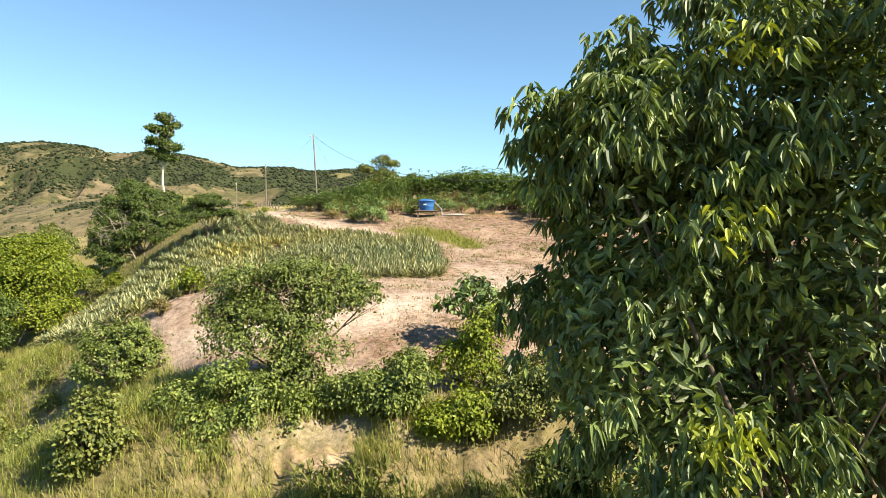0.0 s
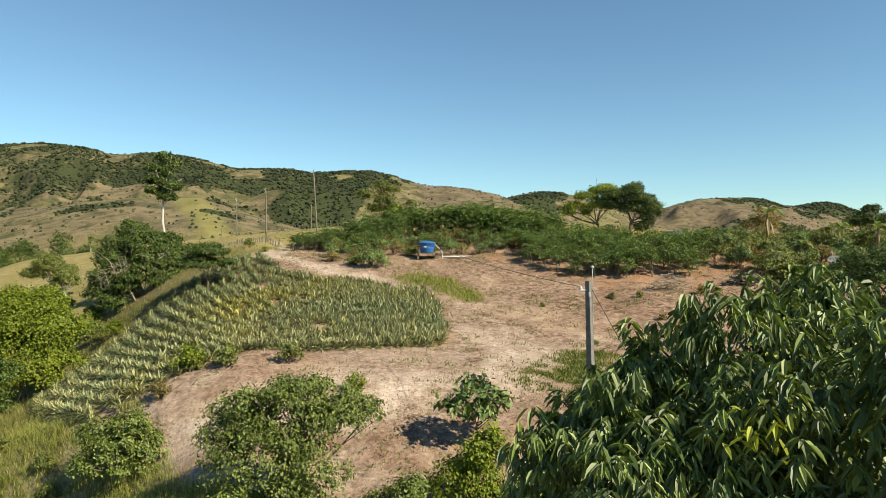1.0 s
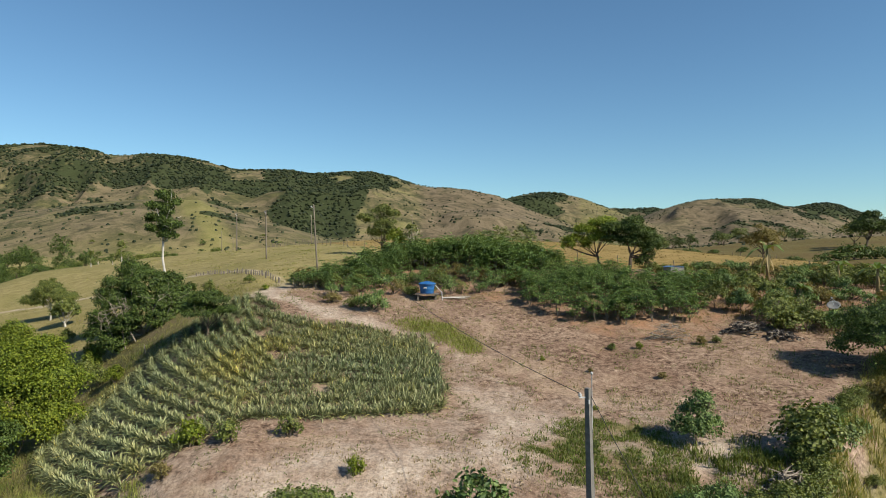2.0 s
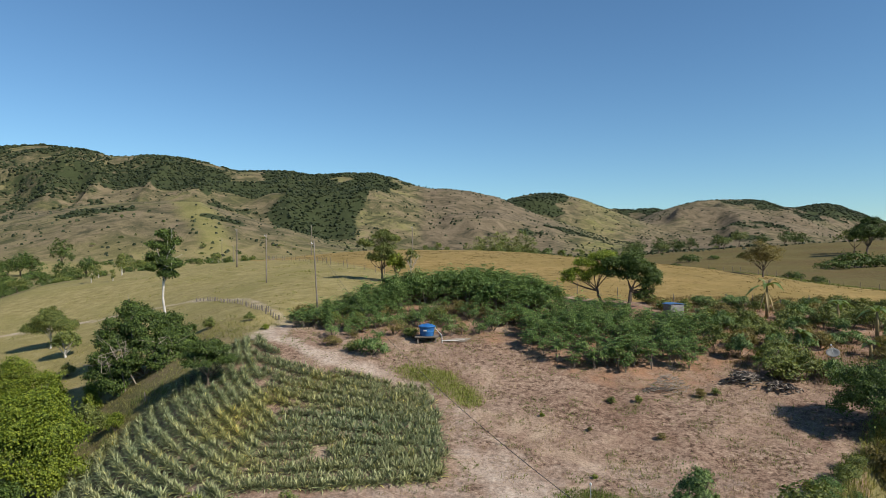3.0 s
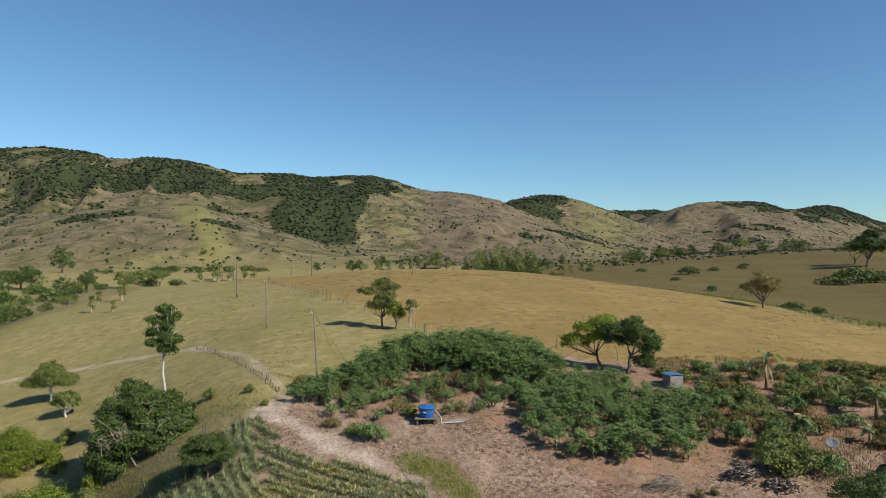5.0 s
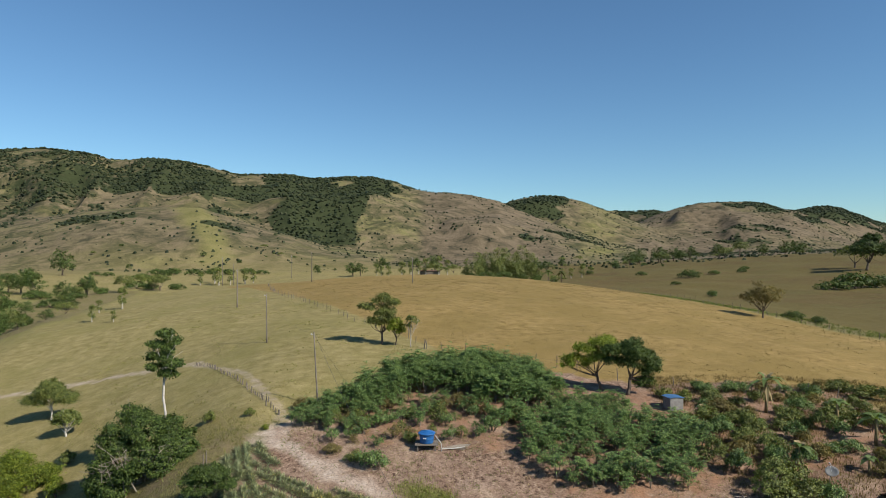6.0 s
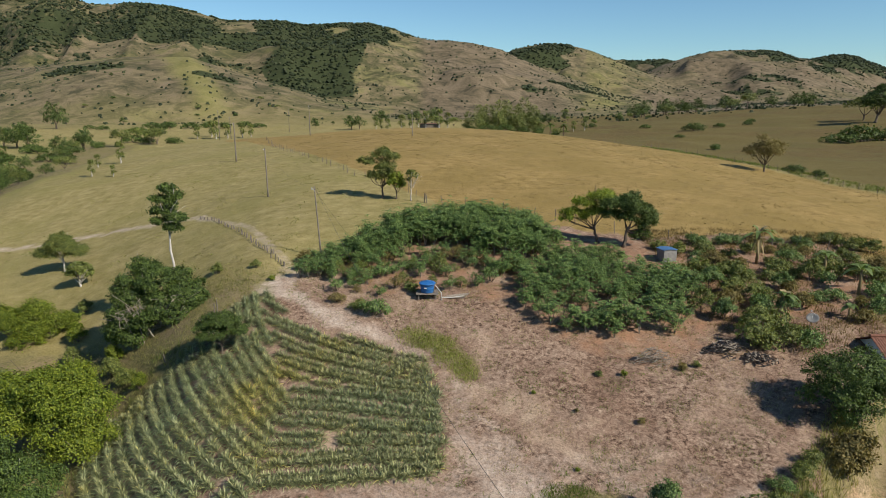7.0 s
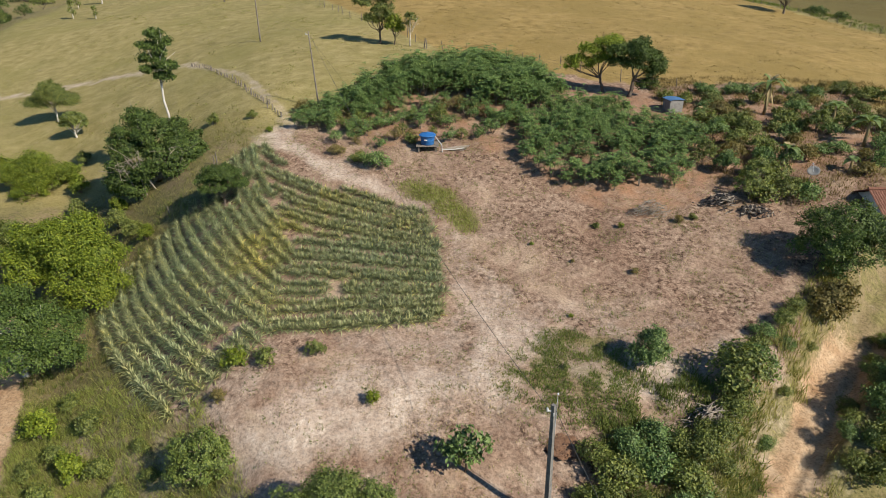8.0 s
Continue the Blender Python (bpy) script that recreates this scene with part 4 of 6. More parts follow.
tree("pasture_sapling", -4.4, 88.8, "thin sapling with a pale trunk and sparse leaves", "tree",
     [(0.3, 0, 3.8, 1.0, 0.8, 0.6), (-0.4, 0, 2.8, 0.6, 0.6, 0.5)], 0.3, 36, 16, 0.24, M_OLIVE, M_PALE_BARK, 0.09, 0.6, 51, "saplings in the pasture")
tree("shade_tree", 19.3, 66.6, "dark green tree with low skirts behind the shrub patch", "tree",
     [(0, 0, 4.6, 1.7, 1.6, 1.0), (-1.5, 0.2, 4.9, 1.3, 1.2, 0.6), (1.6, 0.2, 4.2, 1.5, 1.3, 0.7), (0.5, 0, 5.4, 1.2, 1.2, 0.5), (2.7, 0.2, 3.6, 1.1, 1.0, 0.5), (2.0, -0.2, 2.0, 0.6, 0.6, 1.1), (2.4, 0, 2.8, 0.9, 0.8, 0.7), (0.2, -0.4, 3.4, 1.2, 1.0, 0.5), (-1.6, 0, 3.7, 1.0, 0.9, 0.5), (1.2, 0, 1.4, 0.5, 0.5, 0.7)],
     0.22, 900, 24, 0.26, M_DARK, M_BARK, 0.2, 0.62, 52, "pair of shade trees", tips=10)
tree("shade_tree", 17.0, 68.0, "bright green open-crowned tree behind the shrub patch", "tree",
     [(0.2, 0, 5.2, 1.5, 1.3, 0.7), (-1.6, 0, 4.5, 1.3, 1.1, 0.5), (0.9, 0, 4.4, 1.1, 1.0, 0.6), (-2.9, 0, 3.6, 1.1, 0.9, 0.35), (-0.4, -0.3, 3.6, 1.2, 1.0, 0.45), (-3.6, 0.1, 2.9, 0.7, 0.6, 0.25), (-1.8, 0, 3.1, 0.8, 0.8, 0.35)],
     0.22, 560, 22, 0.26, M_BRIGHT, M_BARK, 0.16, 0.5, 53, "pair of shade trees", tips=10)
tree("tamarind_tree", 26.8, 38.2, "dense dark green spreading tree beside the house", "tree",
     [(0, 0, 3.0, 2.8, 2.6, 1.5), (-1.6, -0.8, 2.6, 1.6, 1.6, 1.2), (1.8, -0.6, 2.4, 1.8, 1.8, 1.3), (0.2, 0.8, 3.6, 1.8, 1.8, 1.0), (0.6, -1.4, 1.8, 1.7, 1.3, 1.0), (-2.6, -0.2, 2.0, 1.2, 1.1, 0.6), (2.6, 0.8, 2.0, 1.3, 1.2, 0.7), (-0.8, -1.8, 1.2, 1.3, 1.0, 0.7)],
     0.17, 1000, 26, 0.26, M_DARK, M_BARK, 0.2, 0.35, 54)
tree("yellowing_tree", 24.6, 34.6, "yellow-olive small tree at the top of the track bank", "tree",
     [(0, 0, 2.0, 1.4, 1.3, 1.2), (-0.7, -0.2, 1.5, 1.0, 1.0, 0.9), (0.6, 0.1, 2.6, 0.9, 0.9, 0.7)],
     0.24, 190, 20, 0.24, M_DRYLEAF, M_BARK, 0.09, 0.35, 55)
tree("orange_sapling", 11.6, 29.4, "small round-crowned green tree on bare earth", "tree",
     [(0, 0, 1.35, 1.15, 1.05, 0.6), (0.2, 0, 2.0, 0.75, 0.7, 0.55), (-0.5, 0, 1.0, 0.8, 0.8, 0.4), (0.7, 0.1, 0.95, 0.8, 0.7, 0.4)],
     0.14, 300, 24, 0.15, M_CASSAVA, M_BARK, 0.05, 0.5, 56)
tree("tamarind_tree", 28.8, 27.2, "dark green tree on the far side of the track", "tree",
     [(0, 0, 4.2, 2.2, 2.2, 1.3), (1.5, 0, 3.6, 1.8, 1.8, 1.1), (-0.8, 0.8, 3.4, 1.5, 1.5, 1.0)], 0.24, 420, 24, 0.3, M_DARK, M_BARK, 0.2, 0.4, 61)
tree("tamarind_tree", 32.2, 30.6, "dark green tree on the far side of the track", "tree",
     [(0, 0, 3.8, 2.2, 2.2, 1.3), (1.5, 0, 3.4, 1.8, 1.8, 1.1), (-0.8, 0.8, 3.2, 1.5, 1.5, 1.0)], 0.24, 380, 24, 0.3, M_DARK, M_BARK, 0.2, 0.4, 64)
tree("hollow_tree", -42.0, 62.0, "yellow-green leafy tree low in the hollow", "tree",
     [(0, 0, 3.2, 2.4, 2.4, 1.8), (2.4, 0.5, 2.6, 1.9, 1.9, 1.5), (-2.4, 0, 2.8, 2.0, 2.0, 1.6), (0.5, -1.8, 1.6, 1.9, 1.6, 1.3)], 0.20, 900, 28, 0.34, M_BRIGHT, M_BARK, 0.18, 0.35, 62, sink=1.1)


# ---- the pineapple field ----
SEAM = [(-10.9, 27.0), (-10.4, 31.0), (-10.2, 40.0), (-15.5, 52.0), (-16.5, 56.0)]


def pineapple_mesh(seed):
    rng = np.random.default_rng(seed)
    n = 26
    ang = np.arange(n) * 2.39996 + rng.normal(size=n) * 0.2
    lift = np.linspace(0.25, 1.35, n) + rng.normal(size=n) * 0.08
    d = np.stack([np.cos(ang) * np.cos(lift), np.sin(ang) * np.cos(lift), np.sin(lift)], 1)
    s = Soup()
    base = np.stack([np.cos(ang) * 0.05, np.sin(ang) * 0.05, np.linspace(0.02, 0.22, n)], 1)
    s.long_leaves(base, d, np.tile([[0, 0, 1.0]], (n, 1)) + d * 0.01, rng.uniform(0.5, 0.8, n), 0.033, rng.uniform(0.2, 0.6, n), 0.5, (1.0, 1.0, 0.8))
    return s


def row_plants():
    rng = np.random.default_rng(5)
    spots = []
    # straight rows running down the left flank
    for k in range(-28, 44):
        off = k * 0.80
        for q in np.arange(-22, 26, 0.24):
            x, y = -24 + off * 0.80 + q * 0.60, 38 + off * 0.60 - q * 0.80
            spots.append((x + 0.022 * (q - 4) ** 2 * 0.6, y, 0))
    # rows that follow the contour on the right half
    c, odd = 32.9, True
    while c < 56:
        s = float(np.interp(c, (33, 45, 50), (0.15, -0.42, -0.55)))
        for x in np.arange(-17, 1.2, 0.25):
            spots.append((x, c + s * (x + 1) + 0.012 * (x + 1) ** 2 * (1 if c > 40 else 0.3), 1))
        c += 0.52 if odd else 0.80
        odd = not odd
    spots = np.array(spots)
    x, y = spots[:, 0], spots[:, 1]
    seam_x = np.interp(y, [p[1] for p in SEAM], [p[0] for p in SEAM])
    keep = np.where(spots[:, 2] == 0, x < seam_x - 0.12, x > seam_x + 0.12)
    keep &= inside(x, y, FIELD) > 0.1
    keep &= fbm(x * 0.45 + 3, y * 0.9, 2) > 0.19
    keep &= np.hypot(x + 16.9, y - 46.2) > 0.5
    keep &= rng.random(len(x)) > 0.05
    x, y = x[keep] + rng.normal(size=keep.sum()) * 0.07, y[keep] + rng.normal(size=keep.sum()) * 0.07
    order = np.argsort(y)
    return x[order], y[order]


def build_field():
    rng = np.random.default_rng(6)
    x, y = row_plants()
    z = relief(x, y) - 0.02
    soups = [pineapple_mesh(60 + k) for k in range(6)]
    protos = []
    for k in range(min(300, len(x))):
        m = pose(x[k], y[k], z[k], rng.normal() * 5, rng.normal() * 5, rng.uniform(0, 360)) @ Matrix.Scale(rng.uniform(0.8, 1.15), 4)
        if k < 6:
            ob = soups[k].object("pineapple_plant", M_PINE)
            protos.append(ob.data)
        else:
            ob = new("pineapple_plant", protos[k % 6])
        ob.matrix_basis = m
        tagged(ob, "spiky grey-green pineapple plant in a field row", "pineapple plant", "pineapple plants in rows")
    rest = Soup()
    for k in range(300, len(x)):
        s = soups[k % 6]
        a, g = rng.uniform(0, 6.28), rng.uniform(0.8, 1.15)
        v = np.concatenate(s.v) * g
        v = np.stack([v[:, 0] * math.cos(a) - v[:, 1] * math.sin(a) + x[k], v[:, 0] * math.sin(a) + v[:, 1] * math.cos(a) + y[k], v[:, 2] + z[k]], 1)
        rest.add(v, np.concatenate(s.f3), np.concatenate(s.f4))
    tagged(rest.object("pineapple_rows", M_PINE), "rows of spiky grey-green pineapple plants on bare soil", "pineapple field", kind="stuff")


build_field()


# ---- the cassava patch on the knoll ----
def cassava_soups(seed):
    rng = np.random.default_rng(seed)
    stem, crown = Soup(), Soup()
    n = 4
    for k in range(n):
        a = rng.uniform(0, 6.28)
        tip = np.array([math.cos(a) * 0.35, math.sin(a) * 0.35, rng.uniform(1.05, 1.6)])
        stem.tube([(0, 0, 0), tip * 0.5 + rng.normal(size=3) * 0.05, tip], [0.025, 0.02, 0.012], 5)
        m = 15
        c = tip + rng.normal(size=(m, 3)) * np.array([[0.24, 0.24, 0.26]]) - np.array([[0, 0, 0.14]])
        turn = rng.uniform(0, 6.28, m)
        for q in range(5):
            ang = turn + q * 1.257 + rng.normal(size=m) * 0.15
            d = unit(np.stack([np.cos(ang), np.sin(ang), rng.uniform(-0.6, 0.2, m)], 1))
            crown.leaves(c, d, np.tile([[0, 0, 1.0]], (m, 1)), rng.uniform(0.20, 0.34, m), np.full(m, 0.056), 0.2)
    return stem, crown


# plots of the patch: outline, spacing, size, share that stands
DENSE_PLOT = [(-10.3, 64.1), (-8.5, 67.8), (-5.1, 71.2), (-1.5, 73.2), (4.2, 75.5), (9.1, 72.9), (10.8, 69.1), (11.4, 65.0), (9.6, 61.6), (5.3, 63.0), (0.4, 64.4), (-2.4, 64.6), (-7.9, 62.6)]
THIN_PLOT = [(-14.3, 60.8), (-10.6, 65.8), (-2.5, 64.3), (4.2, 62.3), (4.6, 59.4), (0.4, 59.6), (-2.0, 58.0), (-5.0, 59.4), (-6.0, 56.0), (-8.3, 56.0), (-11.5, 57.6), (-14.6, 58.6)]
LOWER_PLOT = [(4.8, 58.6), (6.1, 55.4), (7.1, 52.4), (8.3, 50.7), (9.7, 47.9), (12.4, 47.6), (15.7, 48.1), (18.9, 48.4), (20.4, 50.8), (22.5, 54.2), (21.6, 57.9), (19.3, 61.0), (15.5, 63.9), (11.5, 65.4), (9.6, 60.8), (5.2, 60.3)]
BARE_GAPS = ((10.3, 51.0, 1.9, 0.7), (13.4, 52.6, 1.3, 0.8), (6.6, 57.0, 1.0, 1.2), (17.2, 52.0, 0.9, 0.5))


def cassava_spots():
    rng = np.random.default_rng(8)
    got = []
    for plot, gap, size, share in ((DENSE_PLOT, 0.98, 1.28, 0.92), (THIN_PLOT, 1.05, 0.78, 0.74), (LOWER_PLOT, 1.08, 1.0, 0.9)):
        px, py = [q[0] for q in plot], [q[1] for q in plot]
        gx, gy = np.meshgrid(np.arange(min(px) - 1, max(px) + 1, gap), np.arange(min(py) - 1, max(py) + 1, gap))
        x, y = gx.ravel() + rng.uniform(-0.3, 0.3, gx.size), gy.ravel() + rng.uniform(-0.3, 0.3, gx.size)
        keep = inside(x, y, plot) + (fbm(x * 0.35, y * 0.35, 3) - 0.5) * 2.2 > 0.0
        for hx, hy, rx, ry in BARE_GAPS:
            keep &= np.hypot((x - hx) / rx, (y - hy) / ry) > 1.0
        keep &= rng.random(len(x)) < share
        keep &= np.hypot(x + 1.3, y - 54) > 2.6
        got.append(np.stack([x[keep], y[keep], np.full(keep.sum(), size)]))
    x, y, size = np.concatenate(got, 1)
    order = np.argsort(y)
    return x[order], y[order], size[order]


def build_cassava():
    rng = np.random.default_rng(9)
    x, y, size = cassava_spots()
    z = relief(x, y) - 0.03
    tall = size * (0.82 + 0.4 * fbm(x * 0.2, y * 0.2, 2))
    soups = [cassava_soups(80 + k) for k in range(5)]
    protos = []
    for k in range(min(290, len(x))):
        m = pose(x[k], y[k], z[k], 0, 0, rng.uniform(0, 360)) @ Matrix.Scale(tall[k] * rng.uniform(0.8, 1.15), 4)
        if k < 5:
            t = tagged(new("cassava_shrub"), "leafy dark green cassava shrub on thin bare stems", "cassava shrub", "cassava shrubs on the knoll")
            t.empty_display_size = 0.2
            soups[k][0].object("stem", M_POST, t)
            soups[k][1].object("crown", M_CASSAVA, t)
            protos.append(t)
            t.matrix_basis = m
        else:
            t = copy_thing(protos[k % 5], Matrix.Identity(4))
            t.matrix_basis = m
    stems, crowns = Soup(), Soup()
    for k in range(290, len(x)):
        a, g = rng.uniform(0, 6.28), tall[k] * rng.uniform(0.8, 1.15)
        for s, rest in zip(soups[k % 5], (stems, crowns)):
            v = np.concatenate(s.v) * g
            v = np.stack([v[:, 0] * math.cos(a) - v[:, 1] * math.sin(a) + x[k], v[:, 0] * math.sin(a) + v[:, 1] * math.cos(a) + y[k], v[:, 2] + z[k]], 1)
            rest.add(v, np.concatenate(s.f3), np.concatenate(s.f4) if s.f4 else None)
    t = crowns.object("cassava_thicket", M_CASSAVA)
    stems.object("stems", M_POST, t)
    tagged(t, "dense dark green cassava shrubs crowning the knoll", "cassava patch", kind="stuff")


build_cassava()


# ---- small works: tank, hut, house, dish, poles, fences ----
def lathe(profile, sides=28):
    """A solid of revolution from (radius, height) pairs."""
    bm = bmesh.new()
    rings = [[bm.verts.new((r * math.cos(2 * math.pi * k / sides), r * math.sin(2 * math.pi * k / sides), h)) for k in range(sides)] for r, h in profile]
    for a, b in zip(rings, rings[1:]):
        for k in range(sides):
            bm.faces.new((a[k], a[(k + 1) % sides], b[(k + 1) % sides], b[k]))
    bm.faces.new(rings[-1])
    bm.faces.new(list(reversed(rings[0])))
    for f in bm.faces:
        f.smooth = len(f.verts) == 4
    return bm


def box_bm(cx, cy, cz, sx, sy, sz, bevel=0.0, bm=None):
    own = bm is None
    bm = bm or bmesh.new()
    got = bmesh.ops.create_cube(bm, size=1.0, matrix=Matrix.Translation((cx, cy, cz)) @ Matrix.Diagonal((sx, sy, sz, 1)))
    if bevel and own:
        bmesh.ops.bevel(bm, geom=bm.edges[:], offset=bevel, segments=1, affect="EDGES")
    return bm


M_BLUE = surface("blue_plastic", [(0.3, (0.012, 0.075, 0.22)), (0.55, (0.02, 0.12, 0.33)), (0.8, (0.06, 0.19, 0.42))], 3, 0.45, 0.4, 0.1, 0.005)
M_TARP = surface("faded_blue_sheet", [(0.3, (0.035, 0.09, 0.19)), (0.6, (0.06, 0.14, 0.27)), (0.8, (0.13, 0.22, 0.34))], 3, 0.6, 0.3, 0.2, 0.01)
M_WHITE = surface("white_plaster", [(0.3, (0.52, 0.50, 0.46)), (0.55, (0.70, 0.69, 0.66)), (0.8, (0.80, 0.79, 0.77))], 2)
M_PVC = surface("grey_pvc", [(0.3, (0.34, 0.33, 0.31)), (0.7, (0.50, 0.49, 0.46))], 4, 0.5, 0.4, 0.05, 0.002)
M_TILE = surface("terracotta", [(0.3, (0.09, 0.042, 0.03)), (0.55, (0.18, 0.085, 0.058)), (0.8, (0.30, 0.165, 0.115))], 4, 0.85, 0.2, 0.3, 0.01)
M_BLOCK = surface("cement_block", [(0.3, (0.14, 0.132, 0.124)), (0.55, (0.22, 0.21, 0.195)), (0.8, (0.30, 0.29, 0.27))], 3)
M_WIRE = surface("cable", [(0.3, (0.03, 0.03, 0.032)), (0.7, (0.06, 0.06, 0.062))], 4, 0.6, 0.3, 0.0, 0.001)
M_METAL = surface("galvanised", [(0.3, (0.34, 0.35, 0.36)), (0.7, (0.52, 0.53, 0.54))], 6, 0.4, 0.5, 0.1, 0.002)
M_DISH = surface("dull_dish_paint", [(0.3, (0.13, 0.13, 0.125)), (0.7, (0.20, 0.20, 0.19))], 4, 0.5, 0.4, 0.1, 0.002)
M_ROCK = surface("pink_stone", [(0.3, (0.30, 0.17, 0.12)), (0.55, (0.46, 0.29, 0.21)), (0.8, (0.56, 0.41, 0.32))], 2.5, 0.9, 0.1, 0.6, 0.05)
M_MOUND = surface("red_spoil", [(0.3, (0.10, 0.055, 0.034)), (0.55, (0.17, 0.098, 0.062)), (0.8, (0.26, 0.165, 0.11))], 5, 0.95, 0.05, 0.8, 0.06)
M_CHAR = surface("sooty_debris", [(0.3, (0.02, 0.018, 0.016)), (0.6, (0.07, 0.06, 0.055)), (0.85, (0.18, 0.16, 0.15))], 5)

TANK_X, TANK_Y = -1.3, 54.2
tz = gz(TANK_X, TANK_Y)
stand = thing("tank_stand", TANK_X, TANK_Y, tz - 0.1, "low weathered timber stand under the water tank", "stand")
for sx in (-0.75, 0.75):
    for sy in (-0.6, 0.6):
        part("leg", box_bm(sx, sy, 0.22, 0.12, 0.12, 0.5, 0.01), M_POST, stand)
for k in range(7):
    part("plank", box_bm(0, -0.69 + k * 0.23, 0.50, 1.95, 0.2, 0.05, 0.008), M_POST, stand)
tank = thing("water_tank", TANK_X, TANK_Y, tz + 0.43, "round blue plastic water tank with a ribbed lid", "water tank")
part("body", lathe([(0.55, 0.0), (0.57, 0.05), (0.60, 0.35), (0.615, 0.37), (0.605, 0.40), (0.66, 0.72), (0.69, 0.75), (0.69, 0.79), (0.60, 0.79)]), M_BLUE, tank)
lid = part("lid", lathe([(0.73, 0.76), (0.73, 0.83), (0.70, 0.85), (0.45, 0.95), (0.2, 0.99), (0.18, 1.02), (0.05, 1.03)]), M_BLUE, tank, "slightly domed blue lid")
for k in range(12):
    rib = Soup()
    a = k * math.pi / 6
    rib.tube([(0.2 * math.cos(a), 0.2 * math.sin(a), 0.99), (0.45 * math.cos(a), 0.45 * math.sin(a), 0.957), (0.7 * math.cos(a), 0.7 * math.sin(a), 0.855)], [0.012, 0.015, 0.012], 5)
    rib.object("rib", M_BLUE, lid)
mark = bmesh.new()
bmesh.ops.create_cube(mark, size=1.0, matrix=Matrix.Translation((-0.15, -0.618, 0.5)) @ Matrix.Rotation(radians(-14), 4, "Z") @ Matrix.Diagonal((0.26, 0.012, 0.09, 1)))
part("badge", mark, M_WHITE, tank, "pale blank badge on the side")
pipe = thing("overflow_pipe", TANK_X, TANK_Y, tz, "pale plastic pipe slanting from the tank to the ground", "pipe")
s = Soup()
s.tube([(0.66, -0.2, 1.15), (0.95, -0.45, 0.85), (1.25, -0.7, 0.55), (1.28, -0.75, 0.1), (1.28, -0.75, -0.1)], [0.035] * 5, 8)
s.object("pipe", M_PVC, pipe)
s = Soup()
s.tube([(1.28, -0.75, 0.12), (2.2, -0.6, 0.1), (3.2, -0.2, 0.12)], [0.03] * 3, 8)
s.object("branch", M_PVC, pipe)
for k in range(5):
    log = thing("loose_pole", TANK_X + 2.2 + 0.15 * k, TANK_Y - 0.5 + 0.14 * k, gz(TANK_X + 2.2, TANK_Y - 0.4) + 0.05 + 0.03 * k, "grey weathered pole lying beside the tank", "pole", "poles by the tank", -8 + 7 * k)
    s = Soup()
    s.tube([(-1.0, 0, 0), (0, 0.04, 0.03), (1.0, 0, 0.0)], [0.05, 0.045, 0.035], 7)
    s.object("shaft", M_DEAD, log)


def pole(x, y, height, r, label, lean=(0.0, 0.0), metal=False, group=""):
    """A tapered utility pole with its cap, clamp and insulator."""
    t = thing("utility_pole", x, y, gz(x, y) - 0.4, label, "utility pole", group)
    h = height + 0.4
    s = Soup()
    top = np.array([lean[0] * h, lean[1] * h, h])
    s.tube([top * q for q in np.linspace(0, 1, 6)], np.linspace(r, r * 0.62, 6) * (1.15 if not metal else 1.0), 4 if not metal else 10)
    s.object("shaft", M_CONCRETE if not metal else M_POST, t, "", metal)
    s = Soup()
    s.tube([top + (-0.28, -0.02, -0.3), top + (0.05, 0, -0.3)], [0.03, 0.03], 6)
    s.object("bracket", M_METAL, t)
    part("insulator", lathe([(0.03, 0), (0.06, 0.03), (0.06, 0.06), (0.035, 0.08), (0.05, 0.1), (0.02, 0.13)], 10), M_METAL, t).location = top + (-0.25, 0, -0.28)
    s = Soup()
    s.tube([top * 0.93 + (0, -r * 0.72, 0), top * 0.95 + (0, -r * 0.72, 0)], [r * 0.2, r * 0.2], 8)
    s.object("clamp", M_METAL, t)
    return Vector((x, y, gz(x, y) - 0.4)) + Vector(top)


def hung(name, a, b, sag, r, label):
    t = thing(name, *a, label, "cable")
    q = np.linspace(0, 1, 28)[:, None]
    d = np.array(b) - np.array(a)
    pts = d * q + np.array([[0, 0, -1.0]]) * sag * 4 * q * (1 - q)
    s = Soup()
    s.tube(pts, [r] * 28, 5)
    s.object("strand", M_WIRE, t)
    return t


top_c = pole(4.85, 20.6, 10.5 - gz(4.85, 20.6), 0.15, "slender grey concrete utility pole on bare ground", (-0.026, 0.0))
mast = thing("antenna_mast", 4.95, 20.75, gz(4.95, 20.75) - 0.2, "thin dark metal mast beside the utility pole", "mast")
s = Soup()
s.tube([(0, 0, 0), (-0.08, 0, 3.0), (-0.12, 0, 11.2 - gz(4.95, 20.75))], [0.022, 0.02, 0.012], 6)
s.object("rod", M_METAL, mast)
part("finial", lathe([(0.02, 0), (0.05, 0.02), (0.05, 0.06), (0.015, 0.08)], 8), M_METAL, mast).location = (-0.12, 0, 11.1 - gz(4.95, 20.75))
top_a = pole(-12.3, 63.3, 7.3, 0.09, "slender grey utility pole leaning at the pasture edge", (-0.055, 0.0), True, group="poles along the line")
top_b = pole(-26.5, 96.5, 7.4, 0.12, "grey wooden utility pole in the pasture", (-0.01, 0.0), True, "poles along the line")
hung("power_line", top_c + Vector((-0.2, 0, -0.2)), top_a + Vector((0.1, 0, -0.2)), 1.5, 0.012, "dark sagging power cable between two poles")
hung("power_line", top_c + Vector((0.1, 0, -0.25)), (8.2, 18.6, gz(8.2, 18.6)), 0.1, 0.012, "taut guy wire from pole top to ground")
hung("power_line", top_a + Vector((0.05, 0, -0.4)), (-9.6, 68.0, gz(-9.6, 68.0)), 0.05, 0.007, "guy wire from leaning pole to its stake")
